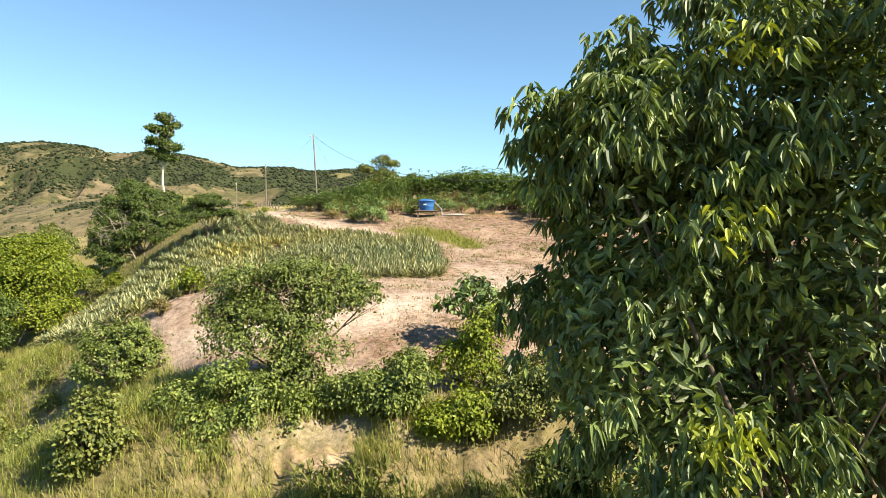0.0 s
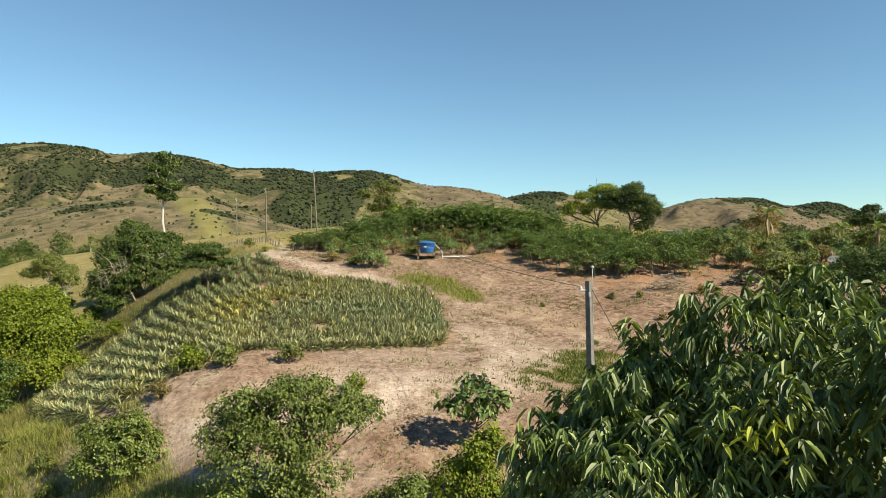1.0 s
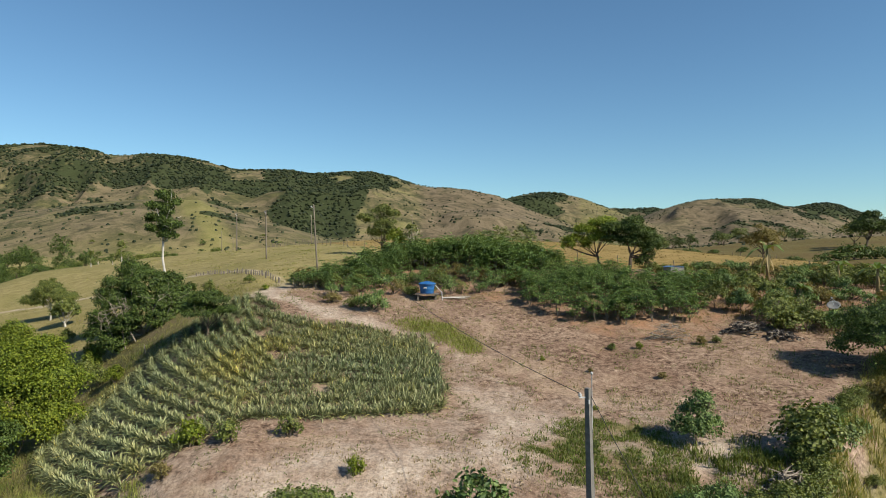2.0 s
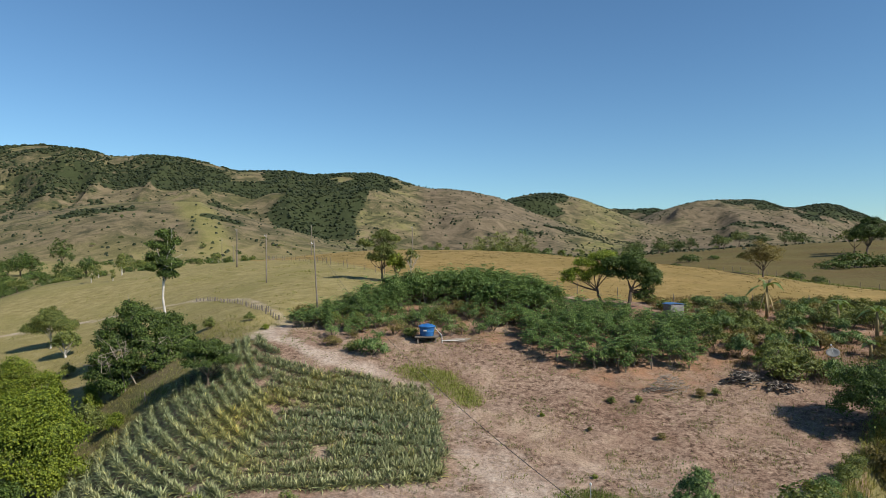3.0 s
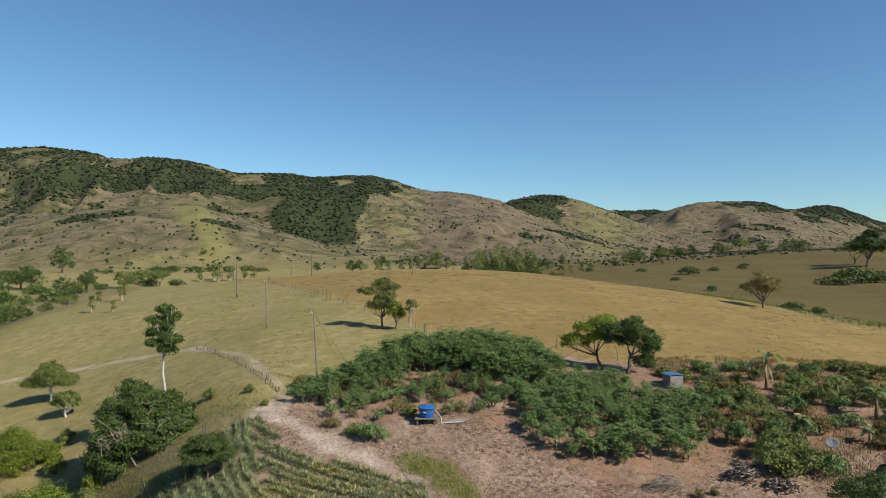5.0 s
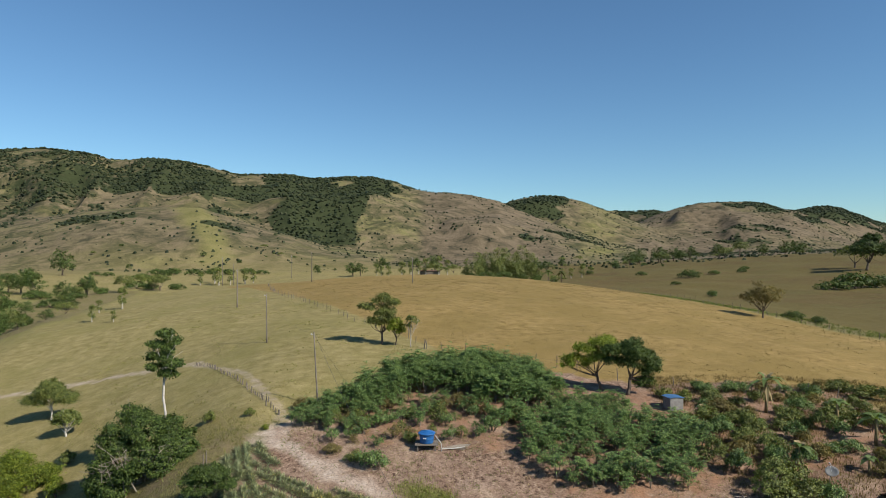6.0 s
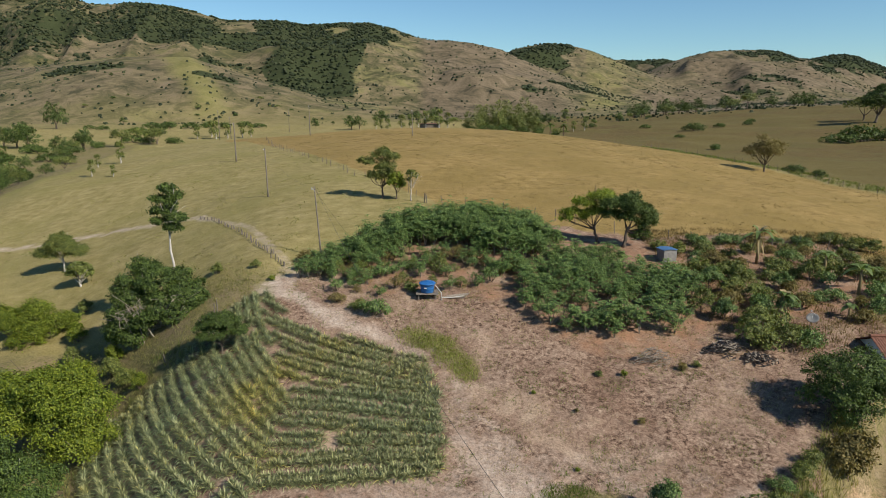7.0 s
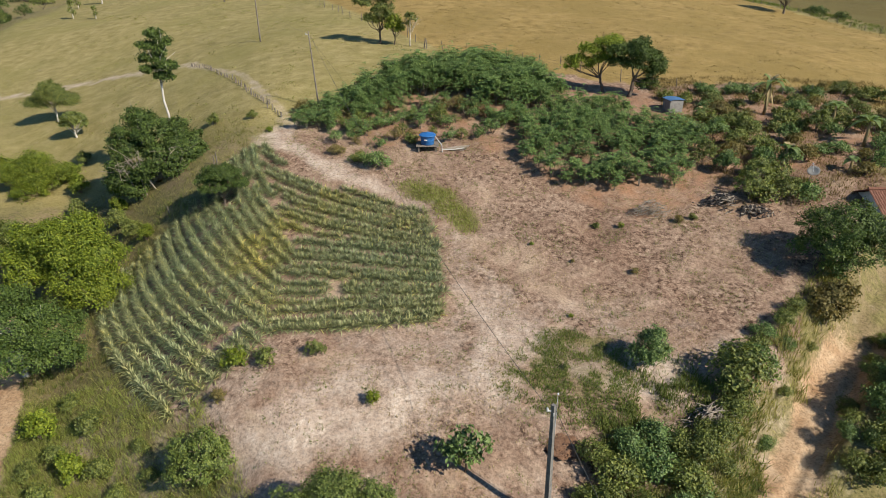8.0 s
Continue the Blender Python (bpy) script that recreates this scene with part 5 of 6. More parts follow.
hung("power_line", top_a + Vector((0, 0, -0.15)), top_b, 1.2, 0.006, "thin power cable crossing the pasture")
stake = thing("anchor_post", -9.6, 68.0, gz(-9.6, 68.0) - 0.2, "short dark anchor post of the guy wire", "post")
s = Soup()
s.tube([(0, 0, 0), (-0.05, 0, 1.0)], [0.1, 0.08], 8)
s.object("shaft", M_POST, stake)
for px, py, h in ((-45.9, 143.0, 8.5), (-105.0, 305.0, 14), (-98.0, 300.0, 10), (-104.0, 440.0, 16), (-44.0, 215.0, 10), (-9.0, 190.0, 7.5)):
    pole(px, py, h, 0.16, "distant grey utility pole in the pasture", (0.0, 0.0), True, "poles along the line")
hut = thing("block_cistern", 22.6, 62.6, gz(22.6, 62.6) - 0.1, "small grey block cistern with a blue sheet on top", "cistern", turn=12, size=0.82)
for name, b in (("front_wall", (0, -0.75, 0.75, 1.7, 0.14, 1.5)), ("rear_wall", (0, 0.75, 0.75, 1.7, 0.14, 1.5)), ("side_wall", (-0.79, 0, 0.75, 0.12, 1.36, 1.5)), ("side_wall", (0.79, 0, 0.75, 0.12, 1.36, 1.5))):
    part(name, box_bm(*b, 0.012), M_BLOCK, hut)
sheet = bmesh.new()
bmesh.ops.create_grid(sheet, x_segments=10, y_segments=10, size=1.0)
for v in sheet.verts:
    v.co = Vector((v.co.x * 0.98, v.co.y * 0.92, 1.54 + 0.10 * (1 - v.co.x ** 2) + 0.025 * math.sin(v.co.y * 9 + v.co.x * 3)))
bmesh.ops.solidify(sheet, geom=sheet.faces[:], thickness=0.03)
part("cover", sheet, M_TARP, hut, "faded blue sheet cover")

HX, HY = 33.0, 43.4
hz = gz(34, 44) - 0.2
house = thing("house", HX, HY, hz, "small white house with a weathered terracotta tile roof", "house")
W, D, EH, RH = 9.0, 5.0, 2.6, 3.8
for name, b in (("front_wall", (W / 2, 0.1, EH / 2, W, 0.2, EH)), ("rear_wall", (W / 2, D - 0.1, EH / 2, W, 0.2, EH)), ("gable_wall", (0.1, D / 2, EH / 2, 0.2, D - 0.4, EH)), ("gable_wall", (W - 0.1, D / 2, EH / 2, 0.2, D - 0.4, EH))):
    part(name, box_bm(*b), M_WHITE, house)
for gx in (0.1, W - 0.1):
    g = bmesh.new()
    pts = [(gx - 0.1, 0.0, EH), (gx - 0.1, D, EH), (gx - 0.1, D / 2, RH - 0.1)]
    a = [g.verts.new(p) for p in pts]
    b = [g.verts.new((p[0] + 0.2, p[1], p[2])) for p in pts]
    g.faces.new(a)
    g.faces.new(list(reversed(b)))
    for k in range(3):
        g.faces.new((a[k], b[k], b[(k + 1) % 3], a[(k + 1) % 3]))
    bmesh.ops.recalc_face_normals(g, faces=g.faces[:])
    part("gable", g, M_WHITE, house)
for sign in (-1, 1):
    roof = bmesh.new()
    cols, rows_ = 200, 14
    grid = []
    for i in range(cols + 1):
        line = []
        for j in range(rows_ + 1):
            q = j / rows_
            yy = D / 2 + sign * (D / 2 + 0.45) * (1 - q)
            zz = EH - 0.2 + (RH + 0.25 - EH) * q + 0.045 * abs(math.sin(i * math.pi / 4)) + 0.03 * ((j * 1.0) % 2)
            line.append(roof.verts.new((-0.4 + (W + 0.8) * i / cols, yy, zz)))
        grid.append(line)
    for i in range(cols):
        for j in range(rows_):
            roof.faces.new((grid[i][j], grid[i + 1][j], grid[i + 1][j + 1], grid[i][j + 1]))
    bmesh.ops.recalc_face_normals(roof, faces=roof.faces[:])
    bmesh.ops.solidify(roof, geom=roof.faces[:], thickness=0.05)
    part("roof_slope", roof, M_TILE, house, "weathered terracotta tiles")
s = Soup()
s.tube([(-0.42, D / 2, RH + 0.12), (W / 2, D / 2, RH + 0.10), (W + 0.42, D / 2, RH + 0.12)], [0.12] * 3, 8)
s.object("ridge_cap", M_TILE, house)
part("door", box_bm(3.2, -0.025, 1.05, 0.85, 0.05, 2.1, 0.01), M_POST, house)
part("window", box_bm(1.4, -0.025, 1.5, 0.9, 0.05, 0.9, 0.01), M_POST, house, "closed wooden shutter")

dish = thing("satellite_dish", 29.6, 48.9, gz(29.6, 48.9) - 0.75, "dull grey round satellite dish on a leaning pole", "satellite dish", size=0.85)
s = Soup()
s.tube([(0, 0, 0), (0.12, 0, 1.4), (0.25, 0, 2.0)], [0.05, 0.045, 0.04], 8)
s.object("mast", M_POST, dish)
bowl = lathe([(0.05, 0.0), (0.22, 0.03), (0.40, 0.08), (0.54, 0.14), (0.56, 0.15), (0.54, 0.17), (0.38, 0.11), (0.2, 0.05), (0.04, 0.03)], 24)
part("reflector", bowl, M_DISH, dish).matrix_basis = pose(0.3, 0, 2.0, 30, -24, 0)
s = Soup()
for a in (0, 2.1, 4.2):
    s.tube([(0.3 + 0.5 * math.cos(a), 0.5 * math.sin(a), 2.12), (0.15, 0.1, 2.75)], [0.012, 0.012], 5)
s.object("feed_arm", M_METAL, dish)
part("feed_horn", lathe([(0.05, 0), (0.07, 0.05), (0.07, 0.12), (0.03, 0.14)], 10), M_METAL, dish).location = (0.15, 0.1, 2.7)


def fence(points, step, height, label, jitter, wires, seed, r=0.06, group=""):
    rng = np.random.default_rng(seed)
    x0, y0 = points[0]
    t = thing("fence", x0, y0, 0, label, "fence", group)
    metas = []
    for k in range(4):
        s = Soup()
        s.tube([(0, 0, -0.3), (0.02, 0.01, height * 0.5), (0.0, 0.0, height)], [r, r * 0.95, r * 0.85], 6)
        ob = s.object("post", M_POST, t)
        metas.append(ob.data)
        ob.location = (-1e-3 * k, 0, gz(x0, y0))
    bpy.data.objects.remove(ob)
    tops = []
    for (ax, ay), (bx, by) in zip(points, points[1:]):
        n = max(1, int(math.hypot(bx - ax, by - ay) / step))
        for k in range(n):
            x, y = ax + (bx - ax) * k / n + rng.normal() * jitter, ay + (by - ay) * k / n + rng.normal() * jitter
            p = new("post", metas[k % 3])
            p.parent = t
            z = gz(x, y)
            p.matrix_basis = pose(x - x0, y - y0, z, rng.normal() * 4, rng.normal() * 4, rng.uniform(0, 360)) @ Matrix.Diagonal((1, 1, rng.uniform(0.7, 1.15), 1))
            tops.append((x - x0, y - y0, z))
    for w in range(wires):
        s = Soup()
        s.tube([(a, b, c + height * (0.35 + 0.25 * w)) for a, b, c in tops], [0.006] * len(tops), 4)
        s.object("wire", M_WIRE, t)
    return t


fence([(-15.6, 61.0), (-19.5, 67.0), (-24.5, 76.0), (-31.0, 86.0), (-35.0, 90.5)], 0.6, 0.5, "low fence of rough grey stakes along the track", 0.12, 0, 1, 0.06)
fence([(-2.5, 87.5), (-5.0, 95.0), (-15.0, 110.0), (-30.0, 140.0), (-46.0, 175.0), (-60.0, 220.0)], 3.2, 1.3, "thin post and wire fence dividing the pasture", 0.15, 2, 2, 0.05)
fence([(-2.5, 87.5), (6.0, 84.5), (14.0, 78.0), (20.0, 72.0), (30.0, 68.0), (44.0, 66.0)], 2.4, 1.3, "thin post and wire fence behind the shrub patch", 0.15, 2, 3, 0.05)
fence([(110.0, 92.0), (86.0, 112.0), (76.0, 146.0), (68.0, 200.0), (60.0, 250.0)], 3.4, 1.4, "post and wire fence along the green ditch", 0.2, 2, 4, 0.06)
fence([(-19.2, 52.0), (-22.2, 48.4), (-25.4, 46.8)], 3.0, 1.2, "old posts along the field edge", 0.2, 1, 5, 0.05)
fence([(16.0, 22.0), (14.2, 19.6), (8.0, 18.6)], 2.2, 1.3, "old posts above the track bank", 0.2, 1, 6, 0.05)

rock = thing("boulder", -22.9, 55.6, gz(-22.9, 55.6) - 0.1, "pinkish rounded boulder under the leaning tree", "boulder")
bm = bmesh.new()
bmesh.ops.create_icosphere(bm, subdivisions=4, radius=0.75)
for v in bm.verts:
    v.co *= 1 + 0.28 * (noise.noise(v.co * 1.3) + 0.4 * noise.noise(v.co * 3.5))
    v.co.z *= 0.7
part("stone", bm, M_ROCK, rock)
mound = thing("earth_mound", 6.1, 24.4, gz(6.1, 24.4) - 0.12, "low heap of red-brown earth beside the pole", "earth heap")
bm = bmesh.new()
bmesh.ops.create_icosphere(bm, subdivisions=5, radius=1.0)
for v in bm.verts:
    v.co = Vector((v.co.x * 1.0, v.co.y * 1.0, max(0, v.co.z) * 0.3)) * (1 + 0.22 * noise.noise(v.co * 2.5) + 0.08 * noise.noise(v.co * 9))
part("mound", bm, M_MOUND, mound)


def pile(name, x, y, wx, wy, h, count, length, r, mat, label, category, seed):
    """Sticks thrown on a heap."""
    rng = np.random.default_rng(seed)
    t = thing(name, x, y, gz(x, y) - 0.05, label, category)
    for k in range(count):
        s = Soup()
        a, q = rng.normal() * 0.6 + 0.7, rng.random() ** 0.6
        c = np.array([rng.normal() * wx * 0.42, rng.normal() * wy * 0.42, 0.0])
        c[2] = 0.06 + 1.3 * h * max(0.0, 1 - (c[0] / wx) ** 2 - (c[1] / wy) ** 2) * rng.random() ** 0.5
        d = np.array([math.cos(a), math.sin(a), rng.normal() * 0.18]) * length * rng.uniform(0.4, 1.0) / 2
        s.tube([c - d, c + rng.normal(size=3) * 0.06, c + d], [r * rng.uniform(0.5, 1.2), r, r * 0.5], 5)
        s.object("stick" if r < 0.04 else "log", M_DEAD if mat == M_CHAR and k % 4 == 0 else mat, t)
    return t


pile("brush_pile", 14.0, 25.7, 1.0, 0.8, 0.6, 110, 1.3, 0.03, M_DEAD, "tangled pile of pale dead branches", "brush pile", 1)
pile("stump_pile", 15.8, 44.6, 1.6, 0.8, 0.9, 160, 0.9, 0.02, M_DEAD, "heap of dry grey stalks on bare earth", "brush pile", 2)
pile("debris_pile", 21.6, 46.0, 1.7, 0.9, 0.7, 130, 0.8, 0.045, M_CHAR, "dark heap of charred logs and scrap", "debris", 3)
pile("debris_pile", 23.6, 44.9, 1.5, 0.9, 0.4, 110, 0.6, 0.05, M_CHAR, "low heap of dark scrap under shrubs", "debris", 4)
pile("dead_branches", 8.6, 18.2, 1.4, 0.8, 0.8, 90, 1.3, 0.015, M_DEAD, "dry tangled twigs beside the bank", "brush pile", 5)


def banana(x, y, h, label, dead, seed):
    rng = np.random.default_rng(seed)
    t = thing("banana_plant", x, y, gz(x, y) - 0.1, label, "banana plant", "banana plants")
    s = Soup()
    s.tube([(0, 0, 0), (0.03, 0, h * 0.4), (0.0, 0, h * 0.7)], [0.16, 0.13, 0.08], 9)
    s.object("stalk", M_STRAW, t, "", True)
    for k in range(9):
        a = k * 2.4 + rng.normal() * 0.2
        lift = rng.uniform(0.35, 1.2)
        d = np.array([[math.cos(a) * math.cos(lift), math.sin(a) * math.cos(lift), math.sin(lift)]])
        leaf = Soup()
        leaf.long_leaves(np.array([[0, 0, h * 0.68]]), d, np.array([[0, 0, 1.0]]), [h * 0.62], [0.26], [0.75], 0.25, (0.6, 1.0, 0.85))
        leaf.object("leaf", M_STRAW if dead and k % 3 == 0 else M_BANANA, t)
    if dead:
        for k in range(6):
            a = k * 1.05 + rng.normal() * 0.2
            leaf = Soup()
            leaf.long_leaves(np.array([[0.12 * math.cos(a), 0.12 * math.sin(a), h * 0.6]]), np.array([[math.cos(a) * 0.3, math.sin(a) * 0.3, -0.95]]), np.array([[math.cos(a), math.sin(a), 0.3]]), [h * 0.42], [0.15], [0.1], 0.3)
            leaf.object("dead_leaf", M_STRAW, t)


banana(31.2, 61.6, 4.6, "tall banana plant skirted with dry hanging leaves", True, 1)
banana(36.2, 58.6, 3.0, "dark green banana plant among low shrubs", False, 2)
banana(36.8, 54.2, 3.4, "bright green banana plant on a bare stalk", False, 3)
banana(24.5, 60.0, 1.8, "young banana clump with straw-coloured leaves", True, 4)
banana(28.6, 51.2, 2.6, "straggling banana plant beside the dish", True, 5)
banana(33.6, 50.2, 1.8, "low bushy banana plant near the house", False, 6)


# ---- shrubs of the garden, the banks and the slope ----
def shrub_proto(name, label, group, mat, seed, w, h, leaf, clumps, per=20, aspect=0.35, bark=None):
    """A shrub of unit-free size, built where it first stands and copied from there."""
    rng = np.random.default_rng(seed)
    t = tagged(new(name), label, "shrub", group)
    t.empty_display_size = 0.2
    blobs = [(0, 0, h * 0.6, w * 0.42, w * 0.42, h * 0.36), (w * 0.22, w * 0.1, h * 0.45, w * 0.3, w * 0.3, h * 0.3), (-w * 0.24, -w * 0.06, h * 0.42, w * 0.3, w * 0.28, h * 0.3), (w * 0.05, 0, h * 0.85, w * 0.2, w * 0.2, h * 0.16)]
    blobs = lumpy(rng, np.array(blobs), 5)
    wood = Soup()
    for k in range(7):
        b = blobs[rng.integers(len(blobs))]
        tip = b[:3] + unit(rng.normal(size=3)) * b[3:] * 0.8
        wood.tube([(rng.normal() * 0.04, rng.normal() * 0.04, -0.1), tip * 0.5 + rng.normal(size=3) * 0.06, tip], [0.03, 0.02, 0.008], 5)
    wood.object("stem", bark or M_BARK, t)
    p, out, _ = crown_points(rng, blobs, clumps, int(per * 0.65), 0.06 * w, -0.5)
    way, up = leaf_ways(rng, out)
    s = Soup()
    length = leaf * rng.uniform(0.7, 1.3, len(p))
    s.leaves(p, way, up, length, length * aspect)
    s.object("crown", mat, t)
    return t


def plant_all(protos, spots, seed):
    """spots: x, y, size. The first ones are the built shrubs, the rest their copies."""
    rng = np.random.default_rng(seed)
    for k, (x, y, g) in enumerate(spots):
        m = pose(x, y, gz(x, y) - 0.04, rng.normal() * 3, rng.normal() * 3, rng.uniform(0, 360)) @ Matrix.Diagonal((g, g, g * rng.uniform(0.85, 1.15), 1))
        ob = protos[k] if k < len(protos) else copy_thing(protos[k % len(protos)], Matrix.Identity(4))
        ob.matrix_basis = m


def scattered(seed, count, box, gap, test):
    """Places at least gap apart inside box that pass the test."""
    rng = np.random.default_rng(seed)
    got = []
    for _ in range(count * 40):
        x, y = rng.uniform(box[0], box[1]), rng.uniform(box[2], box[3])
        if test(x, y) and all((x - a) ** 2 + (y - b) ** 2 > gap * gap for a, b, _ in got):
            got.append((x, y, rng.uniform(0.6, 1.25)))
            if len(got) >= count:
                break
    return got


garden = [shrub_proto("garden_shrub", "straggly olive-green shrub on bare dry soil", "shrubs in the dry garden", m, 200 + k, 2.2, 1.3, 0.15, 95, 20) for k, m in enumerate((M_OLIVE, M_OLIVE, M_CASSAVA, M_DRYLEAF))]
plant_all(garden, [(-7.2, 52.2, 0.8), (-2.7, 55.2, 0.7), (-5.7, 51.3, 1.1), (-9.2, 53.4, 0.7), (27.0, 49.0, 1.25), (24.8, 46.6, 1.4), (28.5, 46.4, 1.1)] + scattered(3, 84, (22.5, 47, 47, 70), 1.25,
          lambda x, y: np.hypot(x - 29.6, y - 49.4) > 1.8 and not (29 < x < 41 and y < 49.5) and np.hypot(x - 22.6, y - 62.6) > 2.2), 4)
for k, (gx, gy, g) in enumerate(((21.9, 51.6, 1.0), (23.4, 50.3, 0.9), (25.1, 48.2, 1.1), (26.4, 46.4, 1.0), (24.1, 55.6, 1.0), (25.6, 54.4, 0.8), (27.2, 53.2, 0.9), (29.0, 51.4, 0.8), (24.0, 46.6, 1.1), (27.4, 57.2, 0.8), (30.6, 55.4, 0.8), (34.2, 57.4, 1.0), (38.4, 57.0, 0.9))):
    tree("garden_tree", gx, gy, "small olive-green tree with thin stems in dry soil", "tree",
         [(0, 0, 1.5 * g, 1.0 * g, 0.95 * g, 0.6 * g), (0.6 * g, 0.2, 1.25 * g, 0.7 * g, 0.7 * g, 0.45 * g), (-0.6 * g, -0.1, 1.2 * g, 0.7 * g, 0.7 * g, 0.45 * g), (0.1, 0, 2.0 * g, 0.5 * g, 0.5 * g, 0.35 * g)],
         0.17, 120, 18, 0.16, (M_OLIVE, M_CASSAVA, M_OLIVE)[k % 3], M_BARK, 0.04, 0.3, 500 + k, "small trees in the dry garden")
dry = [shrub_proto("dry_shrub", "brown half-dead shrub with thin leaves", "dry shrubs on the knoll", m, 240 + k, 1.7, 1.2, 0.12, 48, 18) for k, m in enumerate((M_OLIVE, M_DRYLEAF, M_CASSAVA))]
plant_all(dry, scattered(23, 52, (-14, 8, 53.5, 63), 0.9, lambda x, y: np.hypot(x + 1.3, y - 54.2) > 2.2 and y > 54.5 + 0.12 * (x + 4) ** 2 * (x > -4) * 0.3 and inside(np.array([x]), np.array([y]), KNOLL)[0] > -0.5), 24)
edge = [shrub_proto("thicket_bush", "leafy green bush in the weedy corner", "bushes above the track", m, 210 + k, 1.9, 1.3, 0.11, 150, 20) for k, m in enumerate((M_OLIVE, M_CASSAVA, M_OLIVE))]
plant_all(edge, [(8.4, 22.4, 1.3), (10.4, 22.8, 1.35), (16.2, 28.0, 1.9), (7.4, 23.4, 0.9), (9.4, 24.0, 1.1), (11.6, 22.4, 1.2), (12.8, 23.6, 1.1), (10.8, 24.6, 1.0), (7.6, 21.0, 1.1), (14.2, 24.6, 0.9), (17.4, 28.8, 1.2), (15.2, 26.0, 1.0), (9.0, 19.8, 1.2), (11.0, 20.2, 1.1), (9.4, 20.8, 1.0), (11.8, 24.0, 0.9), (12.6, 21.8, 1.0), (15.4, 27.0, 0.9), (17.8, 29.8, 0.9), (18.9, 31.5, 0.8), (6.9, 21.4, 0.8), (13.9, 23.4, 0.8), (21.8, 26.4, 0.7), (22.8, 27.6, 0.75), (23.6, 29.2, 0.7), (22.6, 25.6, 0.6), (21.2, 22.6, 0.5), (27.6, 31.5, 0.8), (24.6, 27.8, 1.2), (22.4, 24.0, 1.2), (23.4, 25.4, 1.3), (24.4, 26.6, 1.1), (21.2, 24.6, 0.8), (25.6, 28.4, 1.2), (26.6, 30.2, 1.1), (24.8, 24.8, 1.3), (14.6, 22.6, 0.6), (17.4, 26.0, 0.6), (19.6, 29.0, 0.5), (13.4, 25.0, 0.6), (11.2, 21.0, 0.9), (20.6, 32.6, 0.8), (21.8, 33.8, 0.7), (26.2, 31.4, 0.8), (27.2, 32.8, 0.7), (25.4, 29.6, 0.8), (20.2, 31.0, 0.6), (22.6, 32.4, 0.5), (28.6, 34.6, 0.7)], 5)
slope = [shrub_proto("slope_bush", "bright green bush among tall grass", "bushes on the grassy slope", m, 220 + k, 2.0, 1.8, 0.15, 130, 22) for k, m in enumerate((M_BRIGHT, M_OLIVE, M_OLIVE))]
plant_all(slope, [(-23.4, 28.8, 1.1), (-20.2, 28.4, 0.8), (-18.6, 25.8, 0.7), (-20.4, 26.0, 0.9), (-21.8, 27.0, 0.7), (-17.2, 24.6, 0.6), (-24.4, 47.8, 0.7), (-26.5, 49.6, 0.9), (-28.6, 51.5, 1.0), (-31.0, 57.0, 0.9), (-22.4, 61.5, 0.6), (-18.2, 60.5, 0.5), (-29.5, 26.5, 1.4), (-31.0, 30.0, 1.5), (-15.2, 23.0, 0.5), (-29.4, 53.6, 0.9), (-22.6, 30.6, 0.6), (-13.4, 20.6, 0.6), (-19.2, 23.8, 0.7), (-21.0, 24.2, 0.8), (-16.4, 26.4, 0.5), (-17.0, 22.2, 0.7), (-22.8, 26.0, 0.6), (-15.4, 25.0, 0.5), (-30.4, 50.2, 1.0), (-32.6, 53.4, 1.1), (-34.8, 56.2, 0.9), (-36.4, 60.4, 1.0), (-33.2, 63.0, 0.7), (-38.6, 66.0, 0.8), (-31.4, 60.6, 0.7), (-29.6, 47.6, 0.9), (-35.6, 52.6, 1.0)], 6)
small = [shrub_proto("field_shrub", "small round shrub on trodden earth", "small shrubs round the field", m, 230 + k, 1.1, 0.9, 0.1, 70, 20) for k, m in enumerate((M_OLIVE, M_BRIGHT, M_DRYLEAF))]
plant_all(small, [(-9.8, 29.2, 1.3), (-11.5, 29.2, 1.3), (-12.0, 27.2, 0.9), (-7.2, 30.0, 1.1), (-3.6, 26.6, 0.8), (12.9, 37.7, 0.55), (9.4, 30.8, 0.4), (6.4, 41.0, 0.35), (9.0, 39.0, 0.35), (11.4, 43.2, 0.6), (13.2, 43.0, 0.5), (17.6, 43.6, 0.7), (18.8, 44.0, 0.6), (-15.9, 57.6, 0.7), (-13.8, 62.6, 1.1), (-11.6, 60.6, 1.2), (-10.2, 66.5, 1.0), (-9.0, 69.5, 1.0), (7.0, 29.0, 0.4), (8.0, 33.5, 0.35)], 7)
tree("papaya_sapling", 1.2, 22.9, "broad-leaved sapling casting a spiky shadow", "tree",
     [(0, 0, 2.2, 0.9, 0.8, 0.3), (0.7, 0.1, 1.8, 0.6, 0.6, 0.25), (-0.7, -0.1, 1.7, 0.6, 0.6, 0.25), (0.1, -0.5, 1.5, 0.6, 0.5, 0.25)], 0.34, 60, 12, 0.18, M_CASSAVA, M_BARK, 0.05, 0.6, 57, aspect=0.3)


